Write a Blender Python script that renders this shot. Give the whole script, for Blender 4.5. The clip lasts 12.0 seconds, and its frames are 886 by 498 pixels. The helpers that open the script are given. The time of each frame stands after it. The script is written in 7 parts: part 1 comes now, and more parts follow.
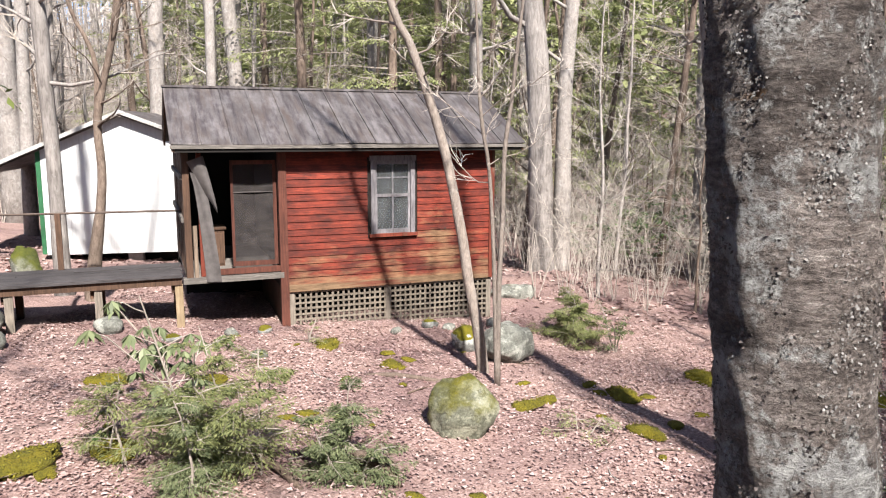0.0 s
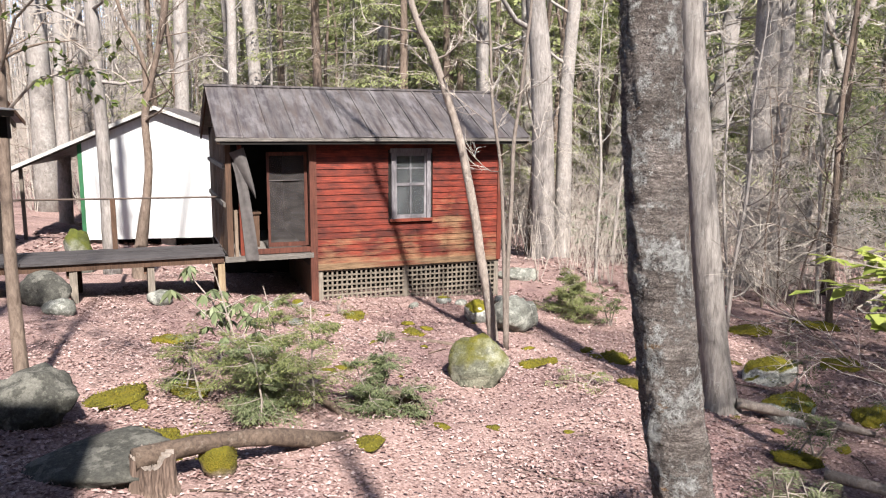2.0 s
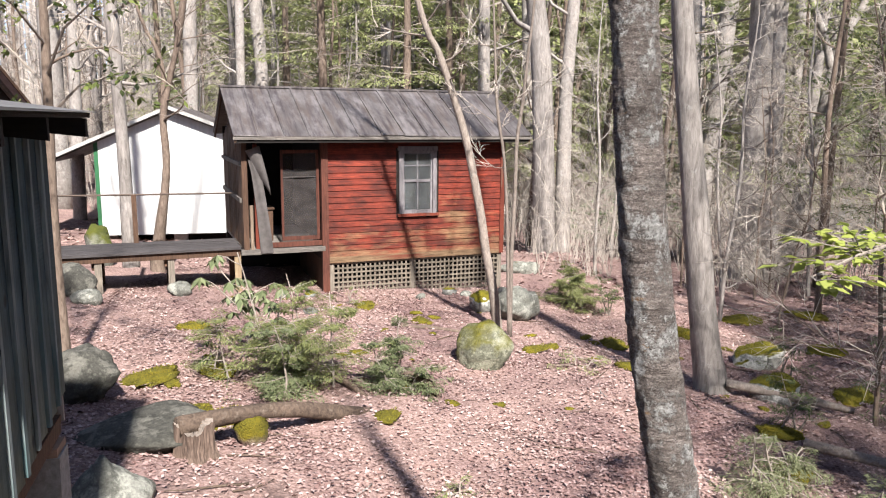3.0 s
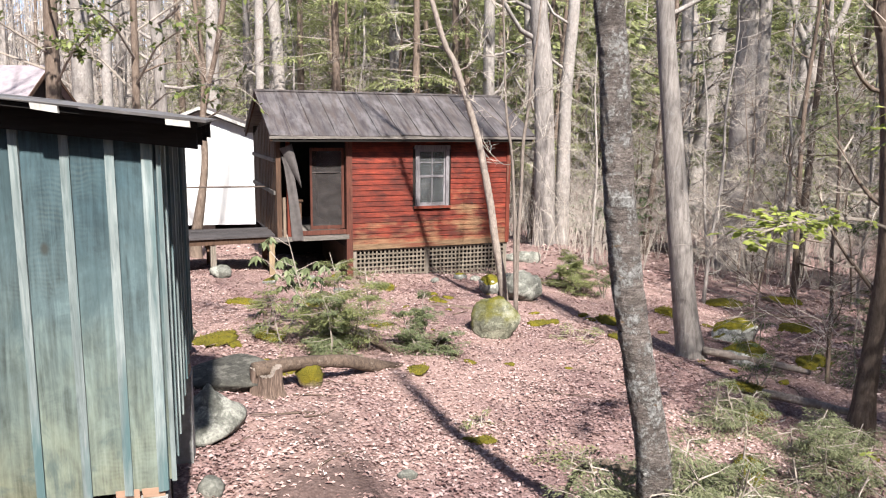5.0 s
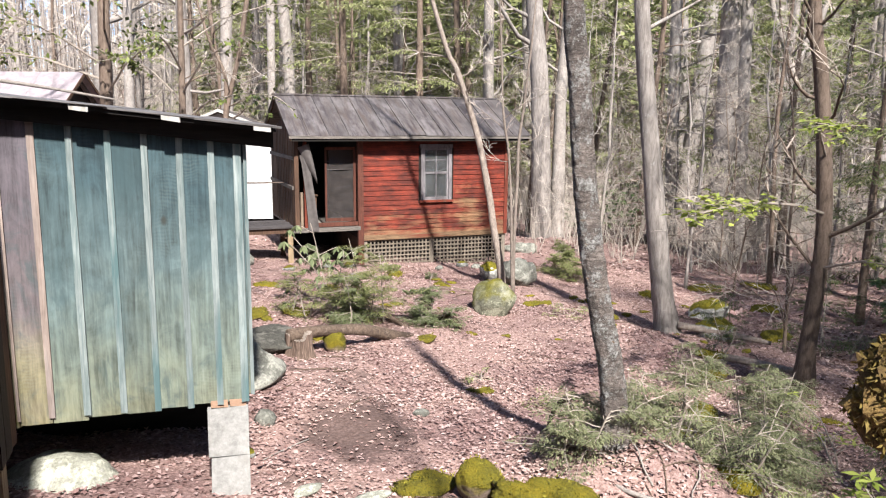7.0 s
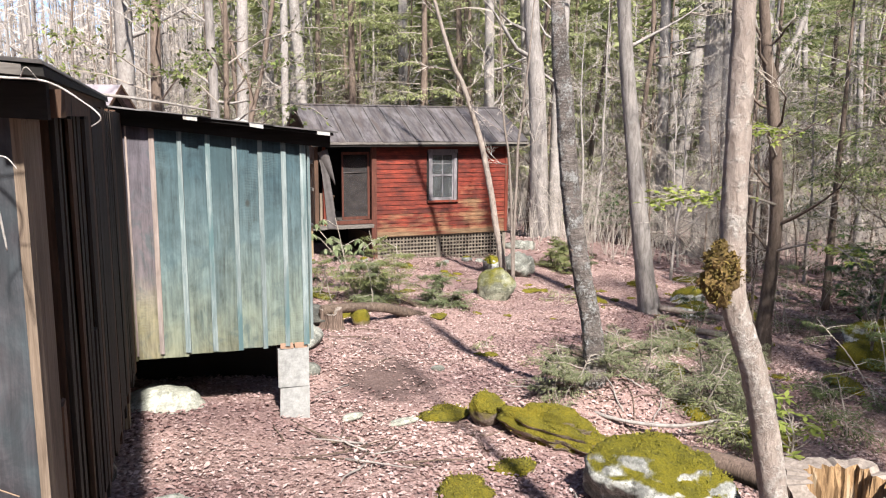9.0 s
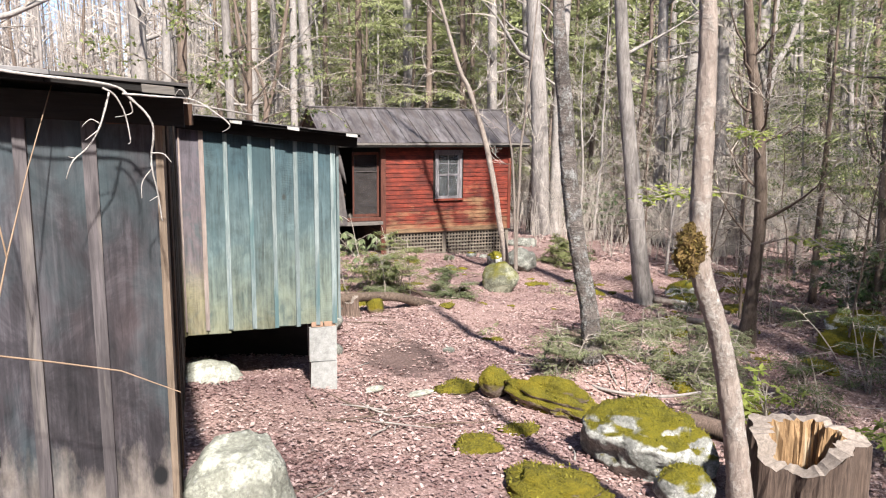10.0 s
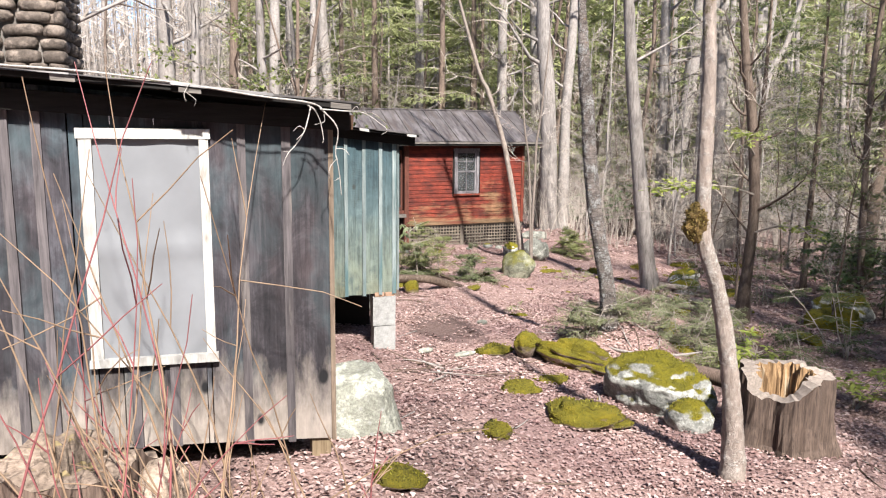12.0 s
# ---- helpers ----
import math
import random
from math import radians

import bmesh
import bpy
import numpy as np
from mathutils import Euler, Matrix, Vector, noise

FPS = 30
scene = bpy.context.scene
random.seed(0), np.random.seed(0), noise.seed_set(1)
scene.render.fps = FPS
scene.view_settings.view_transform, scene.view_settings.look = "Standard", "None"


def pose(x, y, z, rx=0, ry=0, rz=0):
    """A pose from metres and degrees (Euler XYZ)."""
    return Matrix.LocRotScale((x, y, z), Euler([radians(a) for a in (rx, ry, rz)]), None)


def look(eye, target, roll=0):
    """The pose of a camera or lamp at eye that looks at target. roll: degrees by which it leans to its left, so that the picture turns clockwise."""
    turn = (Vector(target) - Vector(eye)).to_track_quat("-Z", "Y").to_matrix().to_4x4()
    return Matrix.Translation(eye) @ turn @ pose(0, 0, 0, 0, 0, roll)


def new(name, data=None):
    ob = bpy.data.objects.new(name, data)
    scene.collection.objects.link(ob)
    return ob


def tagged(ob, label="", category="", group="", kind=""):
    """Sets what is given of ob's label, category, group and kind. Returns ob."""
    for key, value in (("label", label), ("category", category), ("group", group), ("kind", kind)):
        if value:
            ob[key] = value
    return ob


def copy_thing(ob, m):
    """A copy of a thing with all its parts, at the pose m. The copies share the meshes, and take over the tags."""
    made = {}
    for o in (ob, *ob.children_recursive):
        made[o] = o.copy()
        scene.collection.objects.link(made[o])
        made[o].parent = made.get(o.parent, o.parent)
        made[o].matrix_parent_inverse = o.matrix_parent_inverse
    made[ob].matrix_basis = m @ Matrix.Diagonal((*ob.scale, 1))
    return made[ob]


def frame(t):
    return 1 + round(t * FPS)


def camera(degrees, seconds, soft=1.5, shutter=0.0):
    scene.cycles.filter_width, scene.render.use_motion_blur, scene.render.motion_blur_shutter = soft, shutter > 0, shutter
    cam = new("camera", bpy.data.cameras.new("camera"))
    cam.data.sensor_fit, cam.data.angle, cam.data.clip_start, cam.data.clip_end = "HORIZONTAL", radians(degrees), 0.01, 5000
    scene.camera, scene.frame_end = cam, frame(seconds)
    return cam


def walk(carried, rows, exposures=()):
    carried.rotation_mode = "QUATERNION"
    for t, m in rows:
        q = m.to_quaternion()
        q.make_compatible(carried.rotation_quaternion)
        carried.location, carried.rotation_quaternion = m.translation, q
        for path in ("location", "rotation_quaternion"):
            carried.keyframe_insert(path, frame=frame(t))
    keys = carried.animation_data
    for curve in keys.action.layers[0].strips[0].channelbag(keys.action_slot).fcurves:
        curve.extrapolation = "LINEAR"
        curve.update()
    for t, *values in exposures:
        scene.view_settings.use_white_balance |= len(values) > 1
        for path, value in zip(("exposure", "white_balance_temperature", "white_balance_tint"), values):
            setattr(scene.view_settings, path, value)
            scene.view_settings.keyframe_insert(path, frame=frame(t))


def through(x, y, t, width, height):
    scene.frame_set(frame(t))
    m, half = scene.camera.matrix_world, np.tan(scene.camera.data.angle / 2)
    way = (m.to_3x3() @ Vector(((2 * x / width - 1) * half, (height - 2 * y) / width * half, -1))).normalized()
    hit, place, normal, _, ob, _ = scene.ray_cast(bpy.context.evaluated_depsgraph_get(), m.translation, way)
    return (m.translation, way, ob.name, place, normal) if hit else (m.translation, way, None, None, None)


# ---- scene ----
cam = camera(60.8, 12.0, soft=1.15)
EXPOSURE = 1.79
PATH = [
    (0, (0.001, 0.001, 1.502), (-0.050, 1.974, 1.180), 0.28),
    (0.5, (-0.024, -0.309, 1.499), (-0.078, 1.664, 1.174), 0.32),
    (1, (-0.067, -0.651, 1.494), (-0.123, 1.322, 1.169), 0.47),
    (1.5, (-0.115, -0.982, 1.491), (-0.171, 0.990, 1.163), 0.47),
    (2, (-0.181, -1.353, 1.493), (-0.233, 0.618, 1.162), 0.53),
    (2.5, (-0.243, -1.674, 1.495), (-0.293, 0.298, 1.162), 0.52),
    (3, (-0.280, -1.967, 1.502), (-0.330, 0.005, 1.167), 0.46),
    (5, (-0.515, -3.493, 1.556), (-0.560, -1.523, 1.218), 0.75),
    (5.5, (-0.562, -3.845, 1.566), (-0.606, -1.874, 1.229), 0.73),
    (6, (-0.576, -4.200, 1.591), (-0.622, -2.230, 1.249), 0.70),
    (6.5, (-0.570, -4.534, 1.594), (-0.617, -2.564, 1.253), 0.58),
    (7, (-0.539, -4.897, 1.605), (-0.586, -2.927, 1.264), 0.59),
    (9, (-0.648, -6.514, 1.593), (-0.695, -4.541, 1.272), 0.40),
    (9.5, (-0.689, -6.954, 1.604), (-0.738, -4.980, 1.286), 0.42),
    (10, (-0.762, -7.376, 1.613), (-0.810, -5.402, 1.294), 0.53),
    (10.5, (-0.864, -7.747, 1.620), (-0.912, -5.774, 1.300), 0.61),
    (11, (-1.002, -8.125, 1.627), (-1.048, -6.151, 1.305), 0.66),
    (11.5, (-1.136, -8.499, 1.637), (-1.180, -6.526, 1.313), 0.68),
    (12, (-1.258, -8.877, 1.641), (-1.303, -6.903, 1.319), 0.66),
]
walk(cam, [(t, look(eye, target, roll)) for t, eye, target, roll in PATH], exposures=[(0, EXPOSURE), (12, EXPOSURE)])

# ---- world and sun ----
SUN_FROM = Vector((0.33, -0.94, 0)).normalized()
SUN_UP = radians(45.5)
world = bpy.data.worlds.new("sky")
scene.world = world
world.use_nodes = True
sky = world.node_tree.nodes.new("ShaderNodeTexSky")
sky.sky_type, sky.sun_disc = "NISHITA", False
sky.sun_elevation = SUN_UP
sky.sun_rotation = math.atan2(SUN_FROM.x, SUN_FROM.y)
sky.air_density, sky.dust_density, sky.ozone_density = 0.5, 0.5, 0.6
world.node_tree.links.new(sky.outputs[0], world.node_tree.nodes["Background"].inputs[0])
world.node_tree.nodes["Background"].inputs[1].default_value = 0.085
sun = new("sun", bpy.data.lights.new("sun", "SUN"))
sun.data.energy, sun.data.angle, sun.data.color = 4.5, radians(2.0), (1.0, 0.952, 0.888)
sun_to = SUN_FROM * math.cos(SUN_UP) + Vector((0, 0, math.sin(SUN_UP)))
sun.matrix_basis = look(sun_to * 60, (0, 0, 0))


# ---- material helpers ----
def material(name, rough=0.85, metal=0.0, spec=0.3):
    m = bpy.data.materials.new(name)
    m.use_nodes = True
    b = m.node_tree.nodes["Principled BSDF"]
    b.inputs["Roughness"].default_value = rough
    b.inputs["Metallic"].default_value = metal
    b.inputs["Specular IOR Level"].default_value = spec
    return m, m.node_tree, b


def coords(nt, scale=(1, 1, 1), kind="Object"):
    tc, mp = nt.nodes.new("ShaderNodeTexCoord"), nt.nodes.new("ShaderNodeMapping")
    nt.links.new(tc.outputs[kind], mp.inputs[0])
    mp.inputs["Scale"].default_value = scale
    return mp.outputs[0]


def place(nt, scale=(1, 1, 1)):
    """World position, scaled."""
    g, mp = nt.nodes.new("ShaderNodeNewGeometry"), nt.nodes.new("ShaderNodeMapping")
    nt.links.new(g.outputs["Position"], mp.inputs[0])
    mp.inputs["Scale"].default_value = scale
    return mp.outputs[0]


def shifted(nt, vec, amount=7.0):
    """Moves a texture per object, so that no two pieces look alike."""
    o, v = nt.nodes.new("ShaderNodeObjectInfo"), nt.nodes.new("ShaderNodeVectorMath")
    v.operation = "MULTIPLY_ADD"
    nt.links.new(o.outputs["Random"], v.inputs[0])
    v.inputs[1].default_value = (amount, amount * 1.7, amount * 0.6)
    nt.links.new(vec, v.inputs[2])
    return v.outputs[0]


def nz(nt, vec, scale, detail=4.0, rough=0.6, dist=0.0):
    n = nt.nodes.new("ShaderNodeTexNoise")
    n.inputs["Scale"].default_value, n.inputs["Detail"].default_value = scale, detail
    n.inputs["Roughness"].default_value, n.inputs["Distortion"].default_value = rough, dist
    nt.links.new(vec, n.inputs["Vector"])
    return n.outputs["Fac"]


def cells(nt, vec, scale, feature="F1"):
    n = nt.nodes.new("ShaderNodeTexVoronoi")
    n.feature = feature
    n.inputs["Scale"].default_value = scale
    nt.links.new(vec, n.inputs["Vector"])
    return n.outputs["Distance"]


def ramp(nt, fac, stops):
    r = nt.nodes.new("ShaderNodeValToRGB")
    while len(r.color_ramp.elements) < len(stops):
        r.color_ramp.elements.new(0.5)
    for e, (p, c) in zip(r.color_ramp.elements, stops):
        e.position = p
        e.color = (*c, 1) if not isinstance(c, (int, float)) else (c, c, c, 1)
    nt.links.new(fac, r.inputs[0])
    return r.outputs[0]


def mixc(nt, fac, a, b, mode="MIX"):
    n = nt.nodes.new("ShaderNodeMix")
    n.data_type, n.blend_type = "RGBA", mode
    for s, v in ((n.inputs["Factor"], fac), (n.inputs[6], a), (n.inputs[7], b)):
        if isinstance(v, (int, float)):
            s.default_value = v
        elif isinstance(v, tuple):
            s.default_value = (*v, 1)
        else:
            nt.links.new(v, s)
    return n.outputs[2]


def maths(nt, op, a, b=0.0):
    n = nt.nodes.new("ShaderNodeMath")
    n.operation = op
    for s, v in ((n.inputs[0], a), (n.inputs[1], b)):
        if isinstance(v, (int, float)):
            s.default_value = v
        else:
            nt.links.new(v, s)
    return n.outputs[0]


def chance(nt, kind="object"):
    if kind == "object":
        return nt.nodes.new("ShaderNodeObjectInfo").outputs["Random"]
    return nt.nodes.new("ShaderNodeNewGeometry").outputs["Random Per Island"]


def upness(nt):
    g, s = nt.nodes.new("ShaderNodeNewGeometry"), nt.nodes.new("ShaderNodeSeparateXYZ")
    nt.links.new(g.outputs["Normal"], s.inputs[0])
    return s.outputs[2]


def height(nt, vec):
    s = nt.nodes.new("ShaderNodeSeparateXYZ")
    nt.links.new(vec, s.inputs[0])
    return s.outputs


def relief(nt, b, h, strength=0.4, dist=0.01):
    n = nt.nodes.new("ShaderNodeBump")
    n.inputs["Strength"].default_value, n.inputs["Distance"].default_value = strength, dist
    nt.links.new(h, n.inputs["Height"])
    nt.links.new(n.outputs[0], b.inputs["Normal"])


ALBEDO_SCALE = 0.64  # albedo scale on every surface, cuts bounced light so shadows deepen


def colour(nt, b, c):
    nt.links.new(mixc(nt, 1.0, c, (ALBEDO_SCALE, ALBEDO_SCALE, ALBEDO_SCALE), "MULTIPLY"), b.inputs["Base Color"])


def wood(name, dark, light, grain=(1, 1, 1), rough=0.85, spread=0.45, stain=None, stain_at=(0.5, 0.62), bumpy=0.5):
    """Sawn weathered board: grain stretched along the small axis of the scale, tone per piece."""
    m, nt, b = material(name, rough)
    v = shifted(nt, coords(nt, grain))
    g = nz(nt, v, 9, 6, 0.65, 0.6)
    c = ramp(nt, g, [(0.28, dark), (0.72, light)])
    big = nz(nt, shifted(nt, coords(nt, (1, 1, 1)), 3), 2.2, 4)
    c = mixc(nt, 0.75, c, ramp(nt, big, [(0.3, 0.62), (0.7, 1.25)]), "MULTIPLY")
    c = mixc(nt, spread, c, ramp(nt, chance(nt), [(0, 0.55), (1, 1.35)]), "MULTIPLY")
    if stain:
        s = ramp(nt, nz(nt, shifted(nt, coords(nt, (grain[0] * 0.5, grain[1] * 0.5, grain[2] * 0.8)), 5), 3.2, 5, 0.6), [(stain_at[0], 0.0), (stain_at[1], 1.0)])
        c = mixc(nt, s, c, stain)
    colour(nt, b, c)
    relief(nt, b, g, bumpy, 0.006)
    return m


# ---- materials ----
def red_paint():
    m, nt, b = material("worn red paint on clapboard", 0.7)
    v = shifted(nt, coords(nt, (0.5, 6, 6)), 4)
    g = nz(nt, v, 8, 6, 0.65)
    c = ramp(nt, g, [(0.25, (0.05, 0.008, 0.005)), (0.5, (0.20, 0.025, 0.011)), (0.75, (0.35, 0.058, 0.027))])
    c = mixc(nt, 0.85, c, ramp(nt, nz(nt, coords(nt, (1, 1, 1.6)), 1.9, 6, 0.7), [(0.38, 0.34), (0.62, 1.2)]), "MULTIPLY")
    c = mixc(nt, 0.6, c, ramp(nt, chance(nt), [(0, 0.45), (1, 1.3)]), "MULTIPLY")
    xyz = height(nt, coords(nt))
    du, dz = maths(nt, "ADD", xyz[0], 0.95), maths(nt, "ADD", xyz[2], 0.25)
    bare = ramp(nt, maths(nt, "ADD", maths(nt, "MULTIPLY", maths(nt, "MULTIPLY", du, du), 1.6), maths(nt, "MULTIPLY", dz, dz)), [(0.0, 0.22), (0.45, 0.0)])
    low = maths(nt, "ADD", maths(nt, "MULTIPLY", xyz[2], -0.36), bare)
    worn = maths(nt, "ADD", maths(nt, "ADD", nz(nt, coords(nt, (1.2, 2, 3.5)), 1.6, 6, 0.7), low), maths(nt, "MULTIPLY", maths(nt, "SUBTRACT", chance(nt), 0.5), 0.22))
    c = mixc(nt, ramp(nt, worn, [(0.66, 0.0), (0.92, 0.8)]), c, ramp(nt, g, [(0.3, (0.17, 0.085, 0.045)), (0.7, (0.36, 0.23, 0.12))]))
    spots = cells(nt, coords(nt, (1, 1, 1)), 3.1)
    c = mixc(nt, ramp(nt, spots, [(0.05, 0.8), (0.085, 0.0)]), c, (0.03, 0.02, 0.015))
    colour(nt, b, c)
    relief(nt, b, g, 0.5, 0.004)
    return m


def teal_stain(name="teal stained sawn board", tones=((0.235, 0.23, 0.145), (0.19, 0.222, 0.182), (0.115, 0.164, 0.172), (0.048, 0.086, 0.102))):
    m, nt, b = material(name, 0.85)
    v = shifted(nt, coords(nt, (6, 6, 0.35)), 4)
    fibre = nz(nt, v, 6, 6, 0.65, 0.5)
    blot = nz(nt, shifted(nt, coords(nt, (1.8, 1.8, 1.0)), 7), 3.4, 7, 0.72, 0.6)
    g = maths(nt, "ADD", maths(nt, "MULTIPLY", fibre, 0.5), maths(nt, "MULTIPLY", blot, 0.5))
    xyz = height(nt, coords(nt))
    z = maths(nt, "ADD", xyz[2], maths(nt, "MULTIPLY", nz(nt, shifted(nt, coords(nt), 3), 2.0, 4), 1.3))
    # tone by height, darker towards the top
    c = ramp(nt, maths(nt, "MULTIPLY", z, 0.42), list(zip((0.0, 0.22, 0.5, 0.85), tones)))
    c = mixc(nt, 0.9, c, ramp(nt, g, [(0.36, 0.38), (0.62, 1.3)]), "MULTIPLY")
    c = mixc(nt, 0.5, c, ramp(nt, chance(nt), [(0, 0.62), (1, 1.2)]), "MULTIPLY")
    saw = nt.nodes.new("ShaderNodeTexWave")
    saw.inputs["Scale"].default_value, saw.inputs["Distortion"].default_value = 11.0, 9.0
    saw.inputs["Detail"].default_value = 2.0
    saw.bands_direction = "Z"
    saw.inputs["Detail Scale"].default_value = 0.6
    nt.links.new(shifted(nt, coords(nt, (1.6, 0.6, 1.2)), 2), saw.inputs["Vector"])
    c = mixc(nt, maths(nt, "MULTIPLY", saw.outputs["Fac"], ramp(nt, nz(nt, coords(nt), 1.7), [(0.52, 0.0), (0.7, 0.12)])), c, (0.36, 0.41, 0.37))
    knots = cells(nt, shifted(nt, coords(nt, (2.2, 2.2, 1.3)), 9), 1.5)
    c = mixc(nt, ramp(nt, knots, [(0.05, 0.9), (0.085, 0.0)]), c, (0.045, 0.05, 0.045))
    c = mixc(nt, ramp(nt, nz(nt, shifted(nt, coords(nt, (1.5, 1.5, 0.8)), 13), 2.4, 5, 0.7, 1.0), [(0.53, 0.0), (0.66, 0.55)]), c, (0.055, 0.095, 0.105))
    colour(nt, b, c)
    relief(nt, b, g, 0.45, 0.005)
    return m


def dark_board():
    m, nt, b = material("dark weathered board", 0.8)
    v = shifted(nt, coords(nt, (7, 7, 0.35)), 4)
    fibre = nz(nt, v, 6, 6, 0.65, 0.8)
    blot = nz(nt, shifted(nt, coords(nt, (1.6, 1.6, 1.0)), 7), 3.2, 7, 0.72, 0.6)
    g = maths(nt, "ADD", maths(nt, "MULTIPLY", fibre, 0.34), maths(nt, "MULTIPLY", blot, 0.66))
    c = ramp(nt, g, [(0.36, (0.016, 0.015, 0.018)), (0.5, (0.05, 0.046, 0.053)), (0.63, (0.12, 0.113, 0.126))])
    c = mixc(nt, ramp(nt, nz(nt, shifted(nt, coords(nt, (1.3, 1.3, 0.7)), 11), 2.2, 5), [(0.54, 0.0), (0.7, 0.45)]), c, ramp(nt, g, [(0.35, (0.06, 0.042, 0.045)), (0.65, (0.19, 0.15, 0.155))]))
    tint = nz(nt, shifted(nt, coords(nt, (1.5, 1.5, 0.8)), 6), 1.8, 4)
    c = mixc(nt, ramp(nt, tint, [(0.48, 0.0), (0.66, 0.85)]), c, ramp(nt, g, [(0.3, (0.028, 0.047, 0.056)), (0.7, (0.10, 0.142, 0.155))]))
    c = mixc(nt, 0.6, c, ramp(nt, chance(nt), [(0, (0.55, 0.5, 0.51)), (0.5, (1.0, 0.95, 1.0)), (1, (1.3, 1.35, 1.45))]), "MULTIPLY")
    xyz = height(nt, coords(nt))
    low = maths(nt, "ADD", maths(nt, "MULTIPLY", xyz[2], -1.15), maths(nt, "MULTIPLY", nz(nt, shifted(nt, coords(nt, (3, 3, 0.9)), 5), 2.4, 6, 0.7), 1.25))
    c = mixc(nt, ramp(nt, low, [(0.45, 0.0), (0.95, 0.85)]), c, ramp(nt, g, [(0.35, (0.29, 0.245, 0.21)), (0.65, (0.54, 0.47, 0.415))]))
    knots = cells(nt, shifted(nt, coords(nt, (2.2, 2.2, 1.4)), 9), 1.5)
    c = mixc(nt, ramp(nt, knots, [(0.085, 1.0), (0.13, 0.0)]), c, (0.012, 0.012, 0.014))
    colour(nt, b, c)
    relief(nt, b, g, 0.5, 0.006)
    return m


def roof_metal():
    m, nt, b = material("weathered grey sheet metal", 0.55, 0.35, 0.4)
    v = coords(nt, (1, 0.45, 0.45))
    g = nz(nt, v, 5, 6, 0.65)
    c = ramp(nt, g, [(0.3, (0.10, 0.088, 0.088)), (0.7, (0.245, 0.222, 0.222))])
    c = mixc(nt, ramp(nt, nz(nt, coords(nt, (3.2, 0.5, 0.5)), 2.3, 6, 0.75), [(0.46, 0.0), (0.66, 0.75)]), c, (0.13, 0.095, 0.08))
    c = mixc(nt, ramp(nt, nz(nt, coords(nt, (7, 0.5, 0.5)), 1.6, 7, 0.75), [(0.47, 0.0), (0.6, 0.8)]), c, (0.065, 0.052, 0.058))
    c = mixc(nt, ramp(nt, nz(nt, coords(nt, (2.2, 1.0, 1.0)), 1.3, 6, 0.7), [(0.52, 0.0), (0.66, 0.5)]), c, (0.33, 0.305, 0.315))
    c = mixc(nt, 0.4, c, ramp(nt, chance(nt), [(0, 0.7), (1, 1.3)]), "MULTIPLY")
    colour(nt, b, c)
    relief(nt, b, nz(nt, v, 3, 3), 0.25, 0.02)
    return m


def white_paint():
    m, nt, b = material("white painted boards", 0.6)
    g = nz(nt, shifted(nt, coords(nt, (5, 5, 0.4)), 3), 5, 6, 0.6)
    c = ramp(nt, g, [(0.3, (0.66, 0.67, 0.68)), (0.7, (0.82, 0.82, 0.81))])
    c = mixc(nt, ramp(nt, nz(nt, coords(nt, (2, 2, 0.7)), 3, 6, 0.7), [(0.62, 0.0), (0.75, 0.35)]), c, (0.45, 0.43, 0.40))
    colour(nt, b, c)
    relief(nt, b, g, 0.25, 0.003)
    return m


def concrete():
    m, nt, b = material("whitewashed concrete block", 0.9)
    g = nz(nt, coords(nt), 22, 6, 0.7)
    c = ramp(nt, g, [(0.3, (0.27, 0.27, 0.265)), (0.65, (0.46, 0.46, 0.45))])
    c = mixc(nt, ramp(nt, nz(nt, coords(nt), 5, 5), [(0.55, 0.0), (0.72, 0.5)]), c, (0.30, 0.29, 0.27))
    colour(nt, b, c)
    relief(nt, b, g, 0.6, 0.008)
    return m


def plain(name, rgb, rough=0.8, metal=0.0, var=0.25, scale=6.0):
    m, nt, b = material(name, rough, metal)
    g = nz(nt, shifted(nt, coords(nt), 3), scale, 5)
    colour(nt, b, mixc(nt, 1.0, rgb, ramp(nt, g, [(0.3, 1 - var), (0.7, 1 + var)]), "MULTIPLY"))
    relief(nt, b, g, 0.3, 0.005)
    return m


def glass(name, rgb, alpha, rough=0.08):
    m, nt, b = material(name, rough, 0.0, 0.5)
    b.inputs["Base Color"].default_value = (*rgb, 1)
    b.inputs["Transmission Weight"].default_value = alpha
    return m


def screen_mesh():
    m, nt, b = material("dusty insect screen", 0.8)
    g = nz(nt, coords(nt), 7, 5)
    colour(nt, b, ramp(nt, g, [(0.3, (0.032, 0.027, 0.027)), (0.7, (0.09, 0.078, 0.076))]))
    b.inputs["Alpha"].default_value = 0.6
    return m


